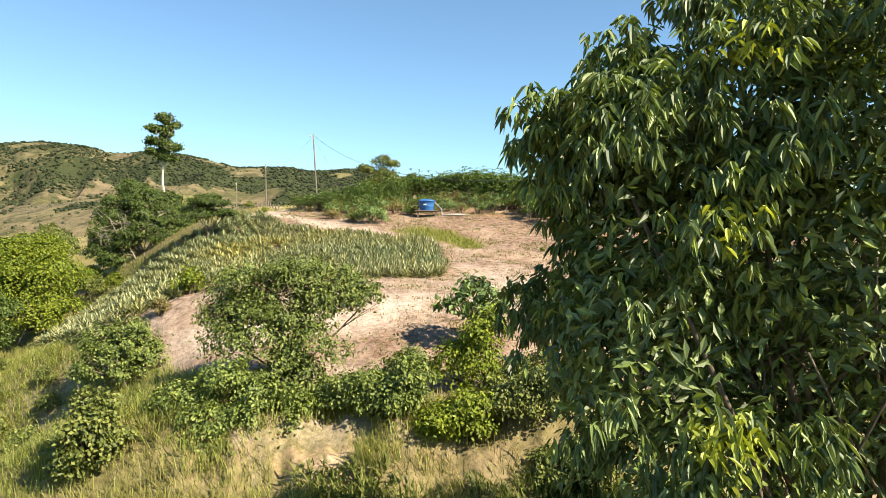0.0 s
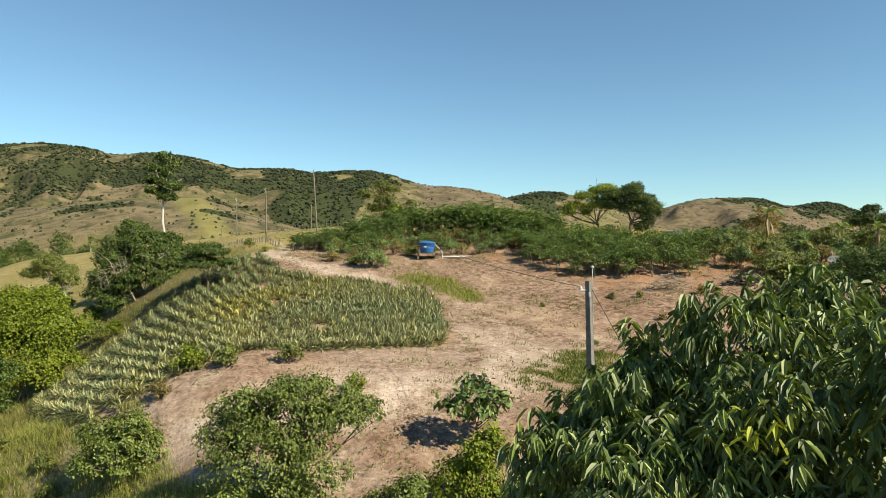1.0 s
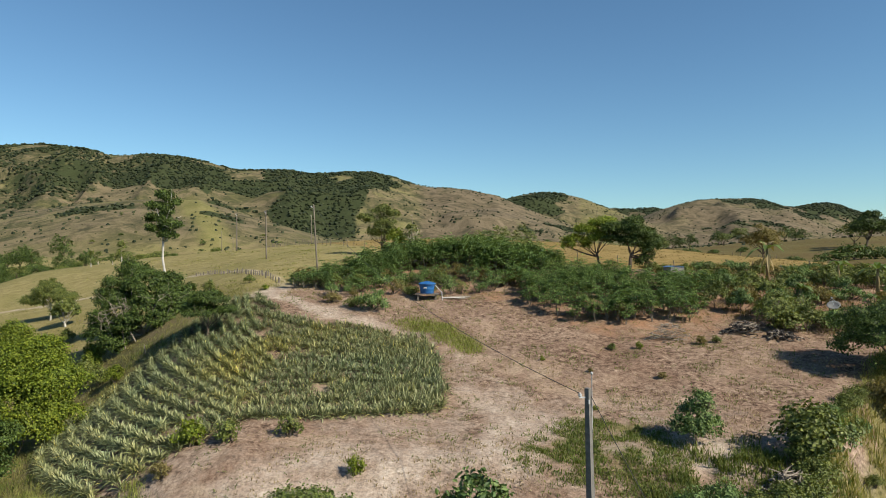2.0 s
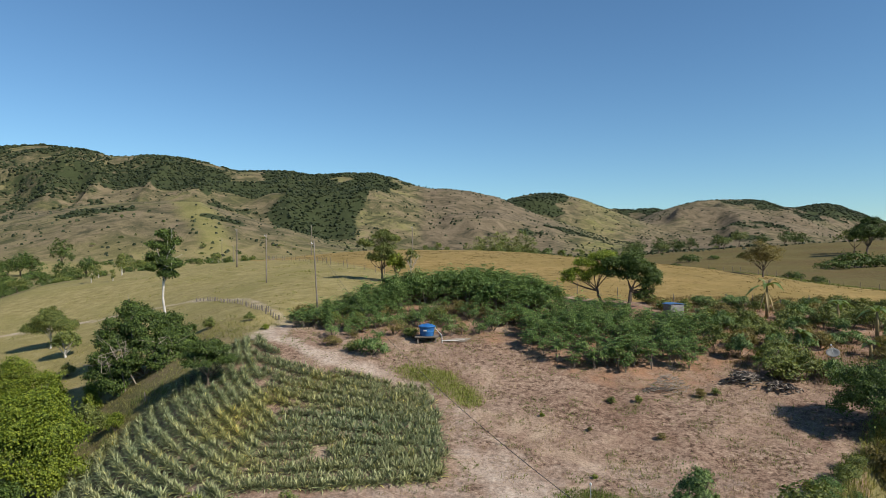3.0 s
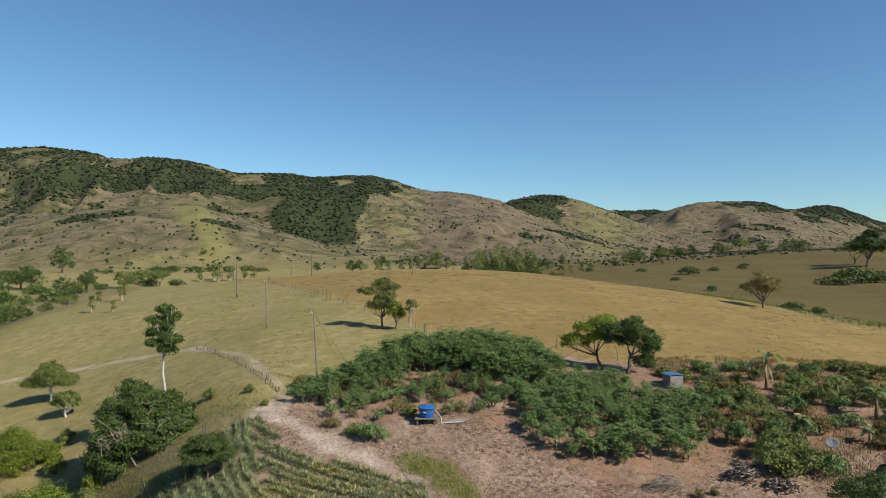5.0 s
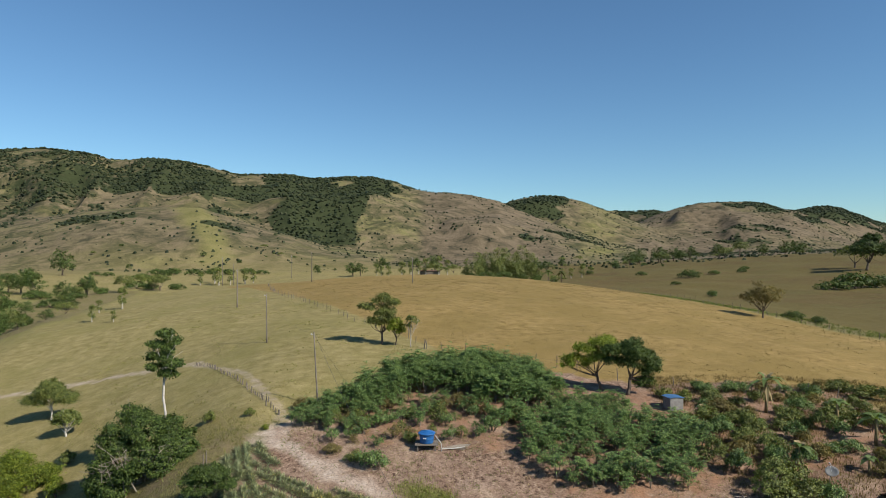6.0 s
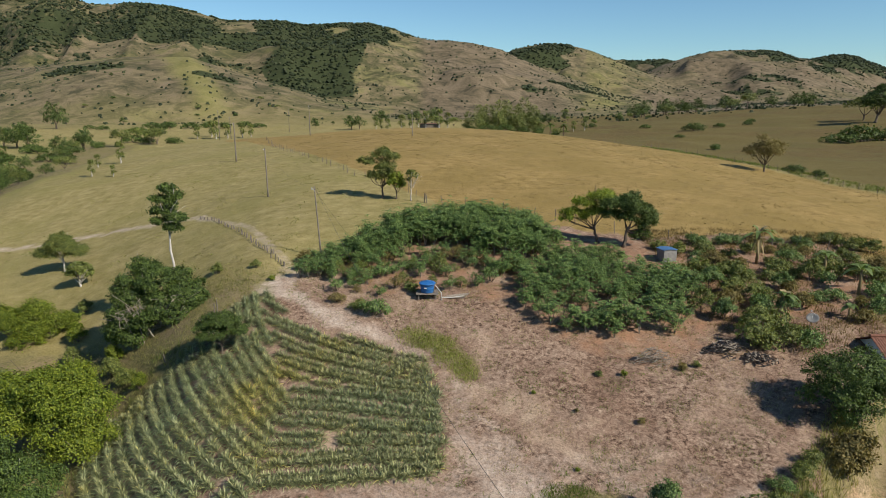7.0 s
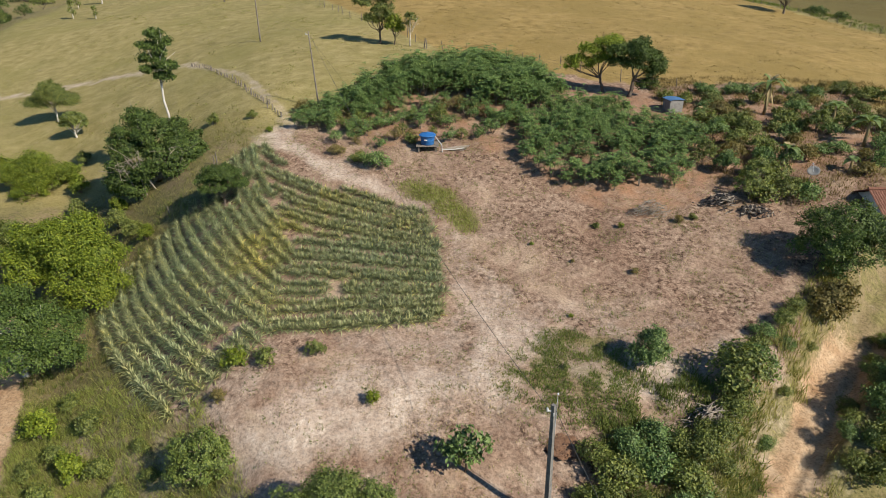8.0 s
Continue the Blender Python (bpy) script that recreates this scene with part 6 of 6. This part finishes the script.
# ---- trees of the valley, far off ----
def far_proto(label, mat, bark, seed, blobs, clumps, trunk, leaf=0.9, group="trees in the valley"):
    rng = np.random.default_rng(seed)
    t = tagged(new("valley_tree"), label, "tree", group)
    t.empty_display_size = 0.2
    blobs = np.array(blobs, float)
    wood = Soup()
    ends = blobs[:, :3] + unit(rng.normal(size=(len(blobs), 3))) * blobs[:, 3:] * 0.5
    limbs(rng, wood, (0, 0, -0.3), (0, 0, trunk), ends, 0.3, 4)
    wood.object("trunk", bark, t)
    p, out, _ = crown_points(rng, lumpy(rng, blobs, 4), clumps, 10, 0.34, -0.5)
    way, up = leaf_ways(rng, out)
    s = Soup()
    length = 0.46 * leaf * rng.uniform(0.7, 1.3, len(p))
    s.leaves(p, way, up, length, length * 0.42)
    s.object("crown", mat, t)
    return t


FAR = [
    far_proto("round dark green tree far across the pasture", M_DARK, M_BARK, 301, [(0, 0, 5, 3.6, 3.6, 2.8), (2, 0, 4, 2.6, 2.6, 2), (-2.2, 0.5, 4.2, 2.6, 2.6, 2.2), (0.4, 0, 6.8, 2, 2, 1.4)], 120, 2.2),
    far_proto("olive-green spreading tree far across the pasture", M_OLIVE, M_BARK, 302, [(0, 0, 6, 3.4, 3.4, 1.5), (2.6, 0, 5.2, 2.4, 2.4, 1.3), (-2.6, 0.5, 5.4, 2.4, 2.4, 1.2)], 110, 3.0),
    far_proto("slender open tree standing in the valley", M_OLIVE, M_PALE_BARK, 303, [(0, 0, 7.2, 1.5, 1.5, 1.8), (0.5, 0, 5.0, 1.3, 1.3, 1.4), (-0.6, 0, 4.0, 1.0, 1.0, 1.0)], 70, 3.5),
    far_proto("low dense thicket in the valley", M_DARK, M_BARK, 304, [(0, 0, 1.8, 3.4, 3.0, 1.8), (2.8, 0, 1.5, 2.4, 2.4, 1.5), (-2.6, 0.5, 1.4, 2.4, 2.4, 1.4)], 110, 0.6),
    far_proto("tall leafy green tree of a distant grove", M_OLIVE, M_BARK, 305, [(0, 0, 9, 2.6, 2.6, 4.5), (1.8, 0, 6, 2.2, 2.2, 3.2), (-1.8, 0, 5.4, 2.2, 2.2, 3.2)], 150, 3.0),
]
USED = [0] * len(FAR)


def far_trees(kind, spots, seed):
    """spots: x, y, size."""
    rng = np.random.default_rng(seed)
    for x, y, g in spots:
        m = pose(x, y, gz(x, y) - (0.6, 1.6, 1.4, 0.2, 2.6)[kind] * g, 0, 0, rng.uniform(0, 360)) @ Matrix.Diagonal((g, g, g * rng.uniform(0.85, 1.1), 1))
        if USED[kind]:
            ob = copy_thing(FAR[kind], Matrix.Identity(4))
        else:
            ob = FAR[kind]
        USED[kind] += 1
        ob.matrix_basis = m


# dense belt of trees along the brook of the left hollow
BROOK = ((-104, 148), (-108.2, 156.2), (-118.1, 178.8), (-127.7, 203.1), (-139.6, 233.8), (-158.6, 280.7), (-174.8, 327.7))
belt = np.random.default_rng(90)
for k in range(30):
    q = k / 29 * (len(BROOK) - 1.001)
    (ax, ay), (bx, by) = BROOK[int(q)], BROOK[int(q) + 1]
    bx, by = ax + (bx - ax) * (q % 1) + belt.normal() * 4 - 5, ay + (by - ay) * (q % 1) + belt.normal() * 4
    far_trees((0, 3, 1, 0)[k % 4], [(bx, by, (0.55 + 0.022 * k) * belt.uniform(0.7, 1.15))], 91 + k)
far_trees(3, [(-166, 246, 1.1), (-172, 252, 1.0), (-189, 296, 1.3), (-182, 290, 1.1), (-316, 464, 1.6), (-303, 475, 1.6), (-212, 450, 1.5), (-221, 507, 1.6), (-205, 446, 1.3)], 130)
# line of trees on the rise to the right
far_trees(0, [(186, 640, 2.0), (200, 660, 1.8), (232, 690, 2.2), (248, 690, 2.4), (258, 670, 2.0), (276, 640, 2.1), (300, 600, 1.7), (318, 596, 1.8), (212, 690, 2.2), (150, 560, 1.1), (224, 660, 1.8), (242, 650, 1.6), (338, 600, 1.6), (352, 640, 1.8)], 11)
far_trees(1, [(287, 620, 2.3), (268, 610, 2.1), (220, 640, 1.8), (330, 590, 1.0), (252, 392, 2.2), (190, 900, 1.5), (160, 860, 1.4)], 12)
far_trees(3, [(146, 380, 1.5), (170, 402, 0.9), (196, 420, 0.8), (205, 436, 0.9), (130, 420, 0.8), (110, 480, 0.9), (188, 292, 2.4), (200, 296, 2.0), (176, 290, 1.6), (82, 150, 0.6), (86, 146, 0.5), (98, 124, 0.5), (110, 262, 0.7), (120, 330, 0.6)], 13)
tree("rain_tree", 71.5, 143.0, "round leafless-looking olive tree on the far pasture", "tree",
     [(0, 0, 5.6, 3.4, 3.4, 2.4), (-2.0, 0, 4.6, 2.2, 2.2, 1.8), (2.2, 0, 4.8, 2.2, 2.2, 1.8)], 0.4, 260, 20, 0.5, M_DRYLEAF, M_BARK, 0.22, 0.35, 58, tips=16)
tree("rain_tree", 246.0, 372.0, "huge dark crowned tree on the far slope", "tree",
     [(0, 0, 14, 8, 7, 5), (8, 0, 12, 6, 6, 4), (-4, 0, 11, 5, 5, 3.4), (3, 0, 18, 5, 5, 3)], 1.1, 420, 20, 1.1, M_DARK, M_BARK, 0.7, 0.35, 59, tips=12)
# grove behind the crest, and the trees beside it
far_trees(4, [(14, 372, 1.15), (20, 366, 1.3), (26, 374, 1.5), (31, 368, 1.6), (36, 378, 1.75), (42, 372, 1.8), (47, 380, 1.9), (52, 376, 1.6), (24, 384, 1.4), (38, 388, 1.7)], 14)
far_trees(3, [(16, 366, 1.0), (24, 362, 1.2), (34, 364, 1.3), (44, 368, 1.3), (54, 372, 1.2), (62, 360, 0.8)], 24)
far_trees(0, [(66, 500, 1.3), (76, 520, 1.6), (84, 516, 1.5), (-66, 470, 1.5), (-60, 466, 1.2), (-10, 640, 1.6), (-26, 660, 1.3), (-62, 640, 1.6), (-110, 560, 1.0)], 15)
far_trees(2, [(-42, 440, 1.0), (-37, 436, 1.1), (-28, 440, 1.5), (-22, 442, 1.2), (-12, 446, 1.4), (-3, 440, 1.6), (3, 444, 1.3), (-46, 446, 1.0), (84, 420, 1.0), (92, 424, 1.2), (-18, 470, 1.2)], 16)
far_trees(1, [(-6, 480, 1.6), (8, 490, 1.2), (60, 350, 0.7), (66, 356, 0.6)], 17)
# left hollow: the belt of trees along the brook
far_trees(0, [(-300, 505, 2.6), (-224, 330, 1.4), (-212, 322, 1.6), (-236, 330, 1.5), (-203, 316, 1.7),(-164, 236, 1.1)], 18)
far_trees(1, [(-165, 332, 1.4), (-158, 350, 1.6), (-150, 340, 1.4), (-178, 380, 1.2)], 19)
far_trees(3, [(-160, 352, 1.2), (-172, 360, 1.5), (-145, 350, 1.3), (-280, 515, 1.0), (-268, 512, 1.2), (-236, 528, 1.6), (-220, 526, 1.8), (-204, 526, 1.7), (-190, 524, 1.8), (-174, 522, 1.7), (-163, 536, 1.5), (-150, 530, 1.4)], 20)
far_trees(2, [(-86, 172, 0.75), (-88, 164, 0.5), (-80, 146, 0.45), (-153, 404, 1.2), (-146, 410, 1.3), (-140, 400, 1.4), (-134, 404, 1.3), (-126, 408, 1.2), (-119, 402, 1.2), (-72, 140, 0.35)], 21)
for k in range(len(FAR)):
    rng = np.random.default_rng(400 + k)
    spots = []
    while len(spots) < 20:
        x, y = rng.uniform(-420, 420), rng.uniform(480, 800)
        if abs(x / y) < 0.75 and (abs(x) > 60 or y > 560):
            spots.append((x, y, rng.uniform(0.35, 0.95)))
    if k in (0, 1, 3):
        far_trees(k, spots, 30 + k)


PALMS = ((43.9, 268.0, 5.0, 1), (50.7, 275.0, 5.0, 2))


def palm(x, y, h, seed):
    """A slender palm: a ringed trunk and a head of arching fronds."""
    rng = np.random.default_rng(seed)
    t = thing("palm_tree", x, y, gz(x, y) - 0.3, "slender dark green palm tree in the valley pasture", "palm tree", "palms in the valley")
    s = Soup()
    s.tube([(0, 0, 0), (0.2, 0, h * 0.5), (0.1, 0, h)], [0.22, 0.16, 0.14], 8)
    s.object("trunk", M_BARK, t, "", True)
    for k in range(18):
        a = k * 2.4 + rng.normal() * 0.2
        lift = rng.uniform(-0.1, 1.1)
        d = np.array([[math.cos(a) * math.cos(lift), math.sin(a) * math.cos(lift), math.sin(lift)]])
        leaf = Soup()
        leaf.long_leaves(np.array([[0.1, 0, h]]), d, np.array([[0, 0, 1.0]]), [3.2], [0.42], [0.6], 0.3, (0.6, 1.0, 0.8))
        leaf.object("frond", M_DARK, t)


for px, py, h, seed in PALMS:
    palm(px, py, h, seed)


def far_shed():
    t = thing("far_shed", 0.0, 452.0, gz(0, 452) - 0.3, "low brown shed beyond the crest", "shed")
    part("wall", box_bm(-9, 0, 1.6, 14, 6, 3.2), M_POST, t)
    part("roof", box_bm(-9, 0, 3.4, 15, 7, 0.3), M_TILE, t)


far_shed()


def woods():
    """Crowns of the forest and scrub on the hills."""
    rng = np.random.default_rng(77)
    n = 420000
    u = rng.uniform(-0.95, 0.80, n)
    y = np.exp(rng.uniform(math.log(560), math.log(3900), n))
    keep = rng.random(n) < np.clip((y / 1700) ** 2, 0, 1)
    u, y = u[keep], y[keep]
    x = u * y
    z = relief(x, y)
    f = forest_mask(x, y, z)
    patch = fbm(x * 0.011 + 70, y * 0.011, 4)
    dense = f > 0.42
    scrub = (rng.random(len(x)) < np.where(patch > 0.52, 0.6, 0.07))
    # keep the slopes that face the valley
    dz = relief(x, y + 14) - z
    seen = (dz > -1.5)
    keep = (dense | scrub) & seen
    keep &= ~(dense & (rng.random(len(x)) < 0.1))
    x, y, z, dense = x[keep], y[keep], z[keep], dense[keep]
    rest = Soup()
    for flag, limit, level in ((True, 21000, 1), (False, 9000, 0)):
        pick = np.flatnonzero(dense == flag)
        if len(pick) > limit:
            pick = rng.choice(pick, limit, replace=False)
        bm = bmesh.new()
        if level:
            bmesh.ops.create_icosphere(bm, subdivisions=1, radius=1.0)
        else:
            bmesh.ops.create_cone(bm, segments=4, radius1=1.0, radius2=0.55, depth=1.3, cap_ends=True)
        ico = np.array([v.co[:] for v in bm.verts])
        bmesh.ops.triangulate(bm, faces=bm.faces[:])
        tri = np.array([[v.index for v in f.verts] for f in bm.faces])
        bm.free()
        k = len(pick)
        a = rng.uniform(0, 6.28, (k, 1))
        px = ico[None, :, 0] * np.cos(a) - ico[None, :, 1] * np.sin(a)
        py = ico[None, :, 0] * np.sin(a) + ico[None, :, 1] * np.cos(a)
        ball = np.stack([px, py, np.broadcast_to(ico[None, :, 2], px.shape)], -1)
        size = (rng.uniform(1.2, 2.3, k) ** 1.7 if flag else rng.uniform(0.7, 2.5, k) ** 1.25) * np.interp(y[pick], (600, 1600, 3500), (0.7, 1.0, 1.5))
        v = ball * (1 + rng.normal(size=(k, len(ico), 1)) * 0.25) * size[:, None, None] * np.array([[[1.1, 1.1, 0.85]]])
        v = v + np.stack([x[pick], y[pick], z[pick] + size * 0.45], 1)[:, None]
        rest.add(v.reshape(-1, 3), (tri[None] + (np.arange(k) * len(ico))[:, None, None]).reshape(-1, 3))
    tagged(rest.object("hill_woods", M_WOODS), "dark scrubby woods scattered over the far hills", "woods", kind="stuff")


woods()


# ---- grass, weeds and litter ----
def blades(name, label, mat, x, y, height, width, per, spread, seed, lean=0.45, category="grass"):
    """Tufts of bent blades, one mesh."""
    rng = np.random.default_rng(seed)
    z = relief(x, y)
    n = len(x) * per
    base = np.stack([x, y, z - 0.03], 1).repeat(per, 0) + rng.normal(size=(n, 3)) * np.array([[spread, spread, 0.0]])
    a = rng.uniform(0, 6.28, n)
    tilt = np.abs(rng.normal(size=n)) * lean
    d = unit(np.stack([np.cos(a) * tilt, np.sin(a) * tilt, np.ones(n)], 1))
    side = np.stack([-np.sin(a), np.cos(a), np.zeros(n)], 1)
    h = np.repeat(np.broadcast_to(height, (len(x),)), per) * rng.uniform(0.55, 1.25, n)
    w = width * rng.uniform(0.7, 1.3, n)
    bend = np.stack([np.cos(a), np.sin(a), np.full(n, -0.35)], 1)
    mid = base + d * (h * 0.55)[:, None]
    tip = base + d * h[:, None] + bend * (h * rng.uniform(0.05, 0.35, n))[:, None]
    v = np.stack([base - side * w[:, None], base + side * w[:, None], mid + side * (w * 0.8)[:, None], mid - side * (w * 0.8)[:, None], tip], 1).reshape(-1, 3)
    o = np.arange(n)[:, None] * 5
    ob = mesh_object(name, v, [o + [0, 1, 2, 3], o + [3, 2, 4]], mat)
    return tagged(ob, label, category, kind="stuff")


def spots_in(seed, count, box, weight):
    rng = np.random.default_rng(seed)
    x, y = rng.uniform(box[0], box[1], count), rng.uniform(box[2], box[3], count)
    keep = rng.random(count) < weight(x, y)
    return x[keep], y[keep]


def off_bare(x, y):
    m = np.maximum(np.maximum(inside(x, y, FIELD), inside(x, y, YARD)), inside(x, y, KNOLL))
    side = (x - 17.4) * 0.726 - (y - 23.2) * 0.688
    on_track = ((side > -3.2) & (side < 2.4) & (y > 10)) | (along(x, y, LANE) < 1.8)
    bank = (np.abs(y - 16.0) < 1.0) & (x > -4.3) & (x < -2.0)
    return np.where(on_track | bank, 0.0, ramp(0.3, -0.6, m))


x, y = spots_in(1, 26000, (-34, 2, 12, 62), lambda x, y: off_bare(x, y) * np.interp(y, (14, 30, 62), (1.0, 0.75, 0.35)) * (0.35 + 0.9 * fbm(x * 0.3, y * 0.3, 3)))
blades("slope_grass", "tall yellow-green grass covering the slope", M_GRASS, x, y, np.interp(y, (14, 24, 60), (0.55, 0.45, 0.28)) * (0.6 + 0.8 * fbm(x * 0.5, y * 0.5, 2)), 0.010, 9, 0.15, 2, 0.6)
x, y = spots_in(29, 26000, (-30, -1.0, 11.5, 32), lambda x, y: off_bare(x, y) * (0.4 + 0.6 * (fbm(x * 0.6 + 2, y * 0.6, 3) > 0.45)))
blades("bank_grass", "thick soft yellow-green grass on the near slope", M_LUSH, x, y, 0.4 * (0.6 + 0.8 * fbm(x * 0.5, y * 0.5, 2)), 0.008, 8, 0.14, 30, 0.7)
x, y = spots_in(3, 5200, (-30, -4, 12, 50), lambda x, y: off_bare(x, y) * (fbm(x * 0.4 + 8, y * 0.4, 3) > 0.52))
blades("slope_reeds", "tufts of tall green grass on the slope", M_GREENGRASS, x, y, 0.6, 0.011, 9, 0.12, 4, 0.45)
x, y = spots_in(5, 9000, (10, 30, 16, 42), lambda x, y: ramp(-4.8, -3.6, (x - 17.4) * 0.726 - (y - 23.2) * 0.688) * ramp(np.interp(y, (28, 32), (-0.9, -2.2)), np.interp(y, (28, 32), (-1.7, -3.0)), (x - 17.4) * 0.726 - (y - 23.2) * 0.688) * (fbm(x * 0.7 + 3, y * 0.7, 2) > 0.4) + 0.5 * (((x - 17.4) * 0.726 - (y - 23.2) * 0.688) > 0.9) * (fbm(x * 0.7, y * 0.7, 2) > 0.45))
blades("bank_reeds", "tall dry yellow grass along the track bank", M_GRASS, x, y, 0.6, 0.018, 10, 0.2, 6, 0.7)
x, y = spots_in(7, 30000, (2, 19, 18.5, 35), lambda x, y: np.maximum(ramp(4.4, 2.0, np.hypot(x - 11.2, (y - 23.4) * 0.9)), ramp(-0.8, 1.0, inside(x, y, WEEDS))) * ramp(0.40, 0.54, fbm(x * 1.1, y * 1.1, 3)) * 0.75)
blades("yard_weeds", "patchy green weeds on the bare yard", M_GREENGRASS, x, y, 0.19, 0.018, 7, 0.14, 8, 1.1, "weeds")
x, y = spots_in(25, 4200, (7, 20, 19, 30), lambda x, y: ramp(-0.9, -1.8, (x - 17.4) * 0.726 - (y - 23.2) * 0.688) * ramp(0.45, 0.6, fbm(x * 0.8 + 7, y * 0.8, 3)) * ramp(6.0, 3.0, np.hypot(x - 13.0, (y - 23.5) * 0.9)))
blades("corner_weeds", "thick green weeds between bushes above the track", M_GREENGRASS, x, y, 0.5, 0.022, 10, 0.18, 26, 0.7, "weeds")
x, y = spots_in(27, 5200, (4, 26, 30, 46), lambda x, y: (inside(x, y, YARD) > 0.5) * np.maximum(0.9 * ramp(1.6, 0.4, np.minimum(np.minimum(np.hypot(x - 11.6, y - 43.0), np.hypot(x - 17.8, y - 43.4)), np.hypot((x - 14.2) * 0.7, y - 42.2))) * (fbm(x * 0.9, y * 0.9, 2) > 0.45), 0.5 * (fbm(x * 0.5 + 60, y * 0.5, 3) > 0.70)))
blades("yard_herbs", "low green herbs in patches on the dry yard", M_GREENGRASS, x, y, 0.16, 0.018, 8, 0.16, 28, 1.3, "weeds")
x, y = spots_in(9, 5200, (-5, 5.0, 41, 52), lambda x, y: ramp(1.7, 0.1, along(x, y, [(-2.6, 48.6), (-0.2, 47.4), (1.4, 45.2), (1.9, 43.6)]) + 2.0 * (fbm(x * 0.7, y * 0.7, 2) - 0.5)))
blades("grass_patch", "lush bright green grass patch by the path", M_LUSH, x, y, 0.26, 0.014, 7, 0.22, 10, 1.0)
x, y = spots_in(11, 17000, (-14, 30, 19, 62), lambda x, y: ramp(0.2, 1.0, np.maximum(inside(x, y, YARD), inside(x, y, KNOLL))) * (inside(x, y, FIELD) < 0) * ramp(0.42, 0.62, fbm(x * 0.28 + 4, y * 0.28, 4)))
blades("dry_litter", "brown dry stubble and litter on the earth", M_STRAW, x, y, 0.16, 0.018, 6, 0.16, 12, 1.6, "stubble")
x, y = spots_in(13, 17000, (-14, 32, 19, 62), lambda x, y: ramp(0.2, 1.0, np.maximum(inside(x, y, YARD), inside(x, y, KNOLL))) * (inside(x, y, FIELD) < 0) * ramp(0.52, 0.64, fbm(x * 0.8 + 40, y * 0.8, 4)))
blades("yard_tufts", "low olive weeds dotted over the yard", M_GREENGRASS, x, y, 0.14, 0.016, 7, 0.11, 14, 1.1, "weeds")
x, y = spots_in(15, 9000, (22, 50, 46, 74), lambda x, y: 0.14 + 0.45 * (fbm(x * 0.4, y * 0.4, 2) > 0.5))
blades("garden_grass", "dry brown grass between the garden shrubs", M_BROWNTUFT, x, y, 0.34, 0.02, 8, 0.2, 16, 0.8)
x, y = spots_in(17, 12000, (-70, 70, 62, 150), lambda x, y: (inside(x, y, KNOLL) < 0) * ((x + 5.5) * 0.893 + (y - 96.5) * 0.45 < 0) * ramp(0.5, 0.72, fbm(x * 0.22 + 9, y * 0.22, 4)))
blades("pasture_tufts", "scattered dry tufts over the grazed pasture", M_GRASS, x, y, 0.22, 0.03, 7, 0.25, 18, 0.9)
x, y = spots_in(19, 5200, (60, 130, 100, 225), lambda x, y: (along(x, y, DITCH) < 6) * 1.0)
blades("ditch_reeds", "bright green reeds filling the ditch", M_GREENGRASS, x, y, 0.6, 0.05, 8, 0.4, 20, 0.6)
x, y = spots_in(21, 17000, (-40, 95, 72, 210), lambda x, y: (inside(x, y, KNOLL) < -1) * ((x + 5.5) * 0.893 + (y - 96.5) * 0.45 > 1) * (0.15 + 0.6 * ramp(0.4, 0.7, fbm(x * 0.3 + 9, y * 0.12, 4))))
blades("gold_tufts", "brown dry tufts dotting the golden pasture", M_BROWNTUFT, x, y, 0.18, 0.05, 5, 0.3, 22, 1.2)
x, y = spots_in(23, 1500, (-3.5, 8.0, 12.5, 15.6), lambda x, y: 0.3 + 0.7 * (fbm(x * 0.8, y * 0.8, 2) > 0.5))
blades("cut_grass", "heap of cut yellow-green grass below the bank", M_GREENGRASS, x, y, 0.4, 0.025, 9, 0.16, 24, 1.3)
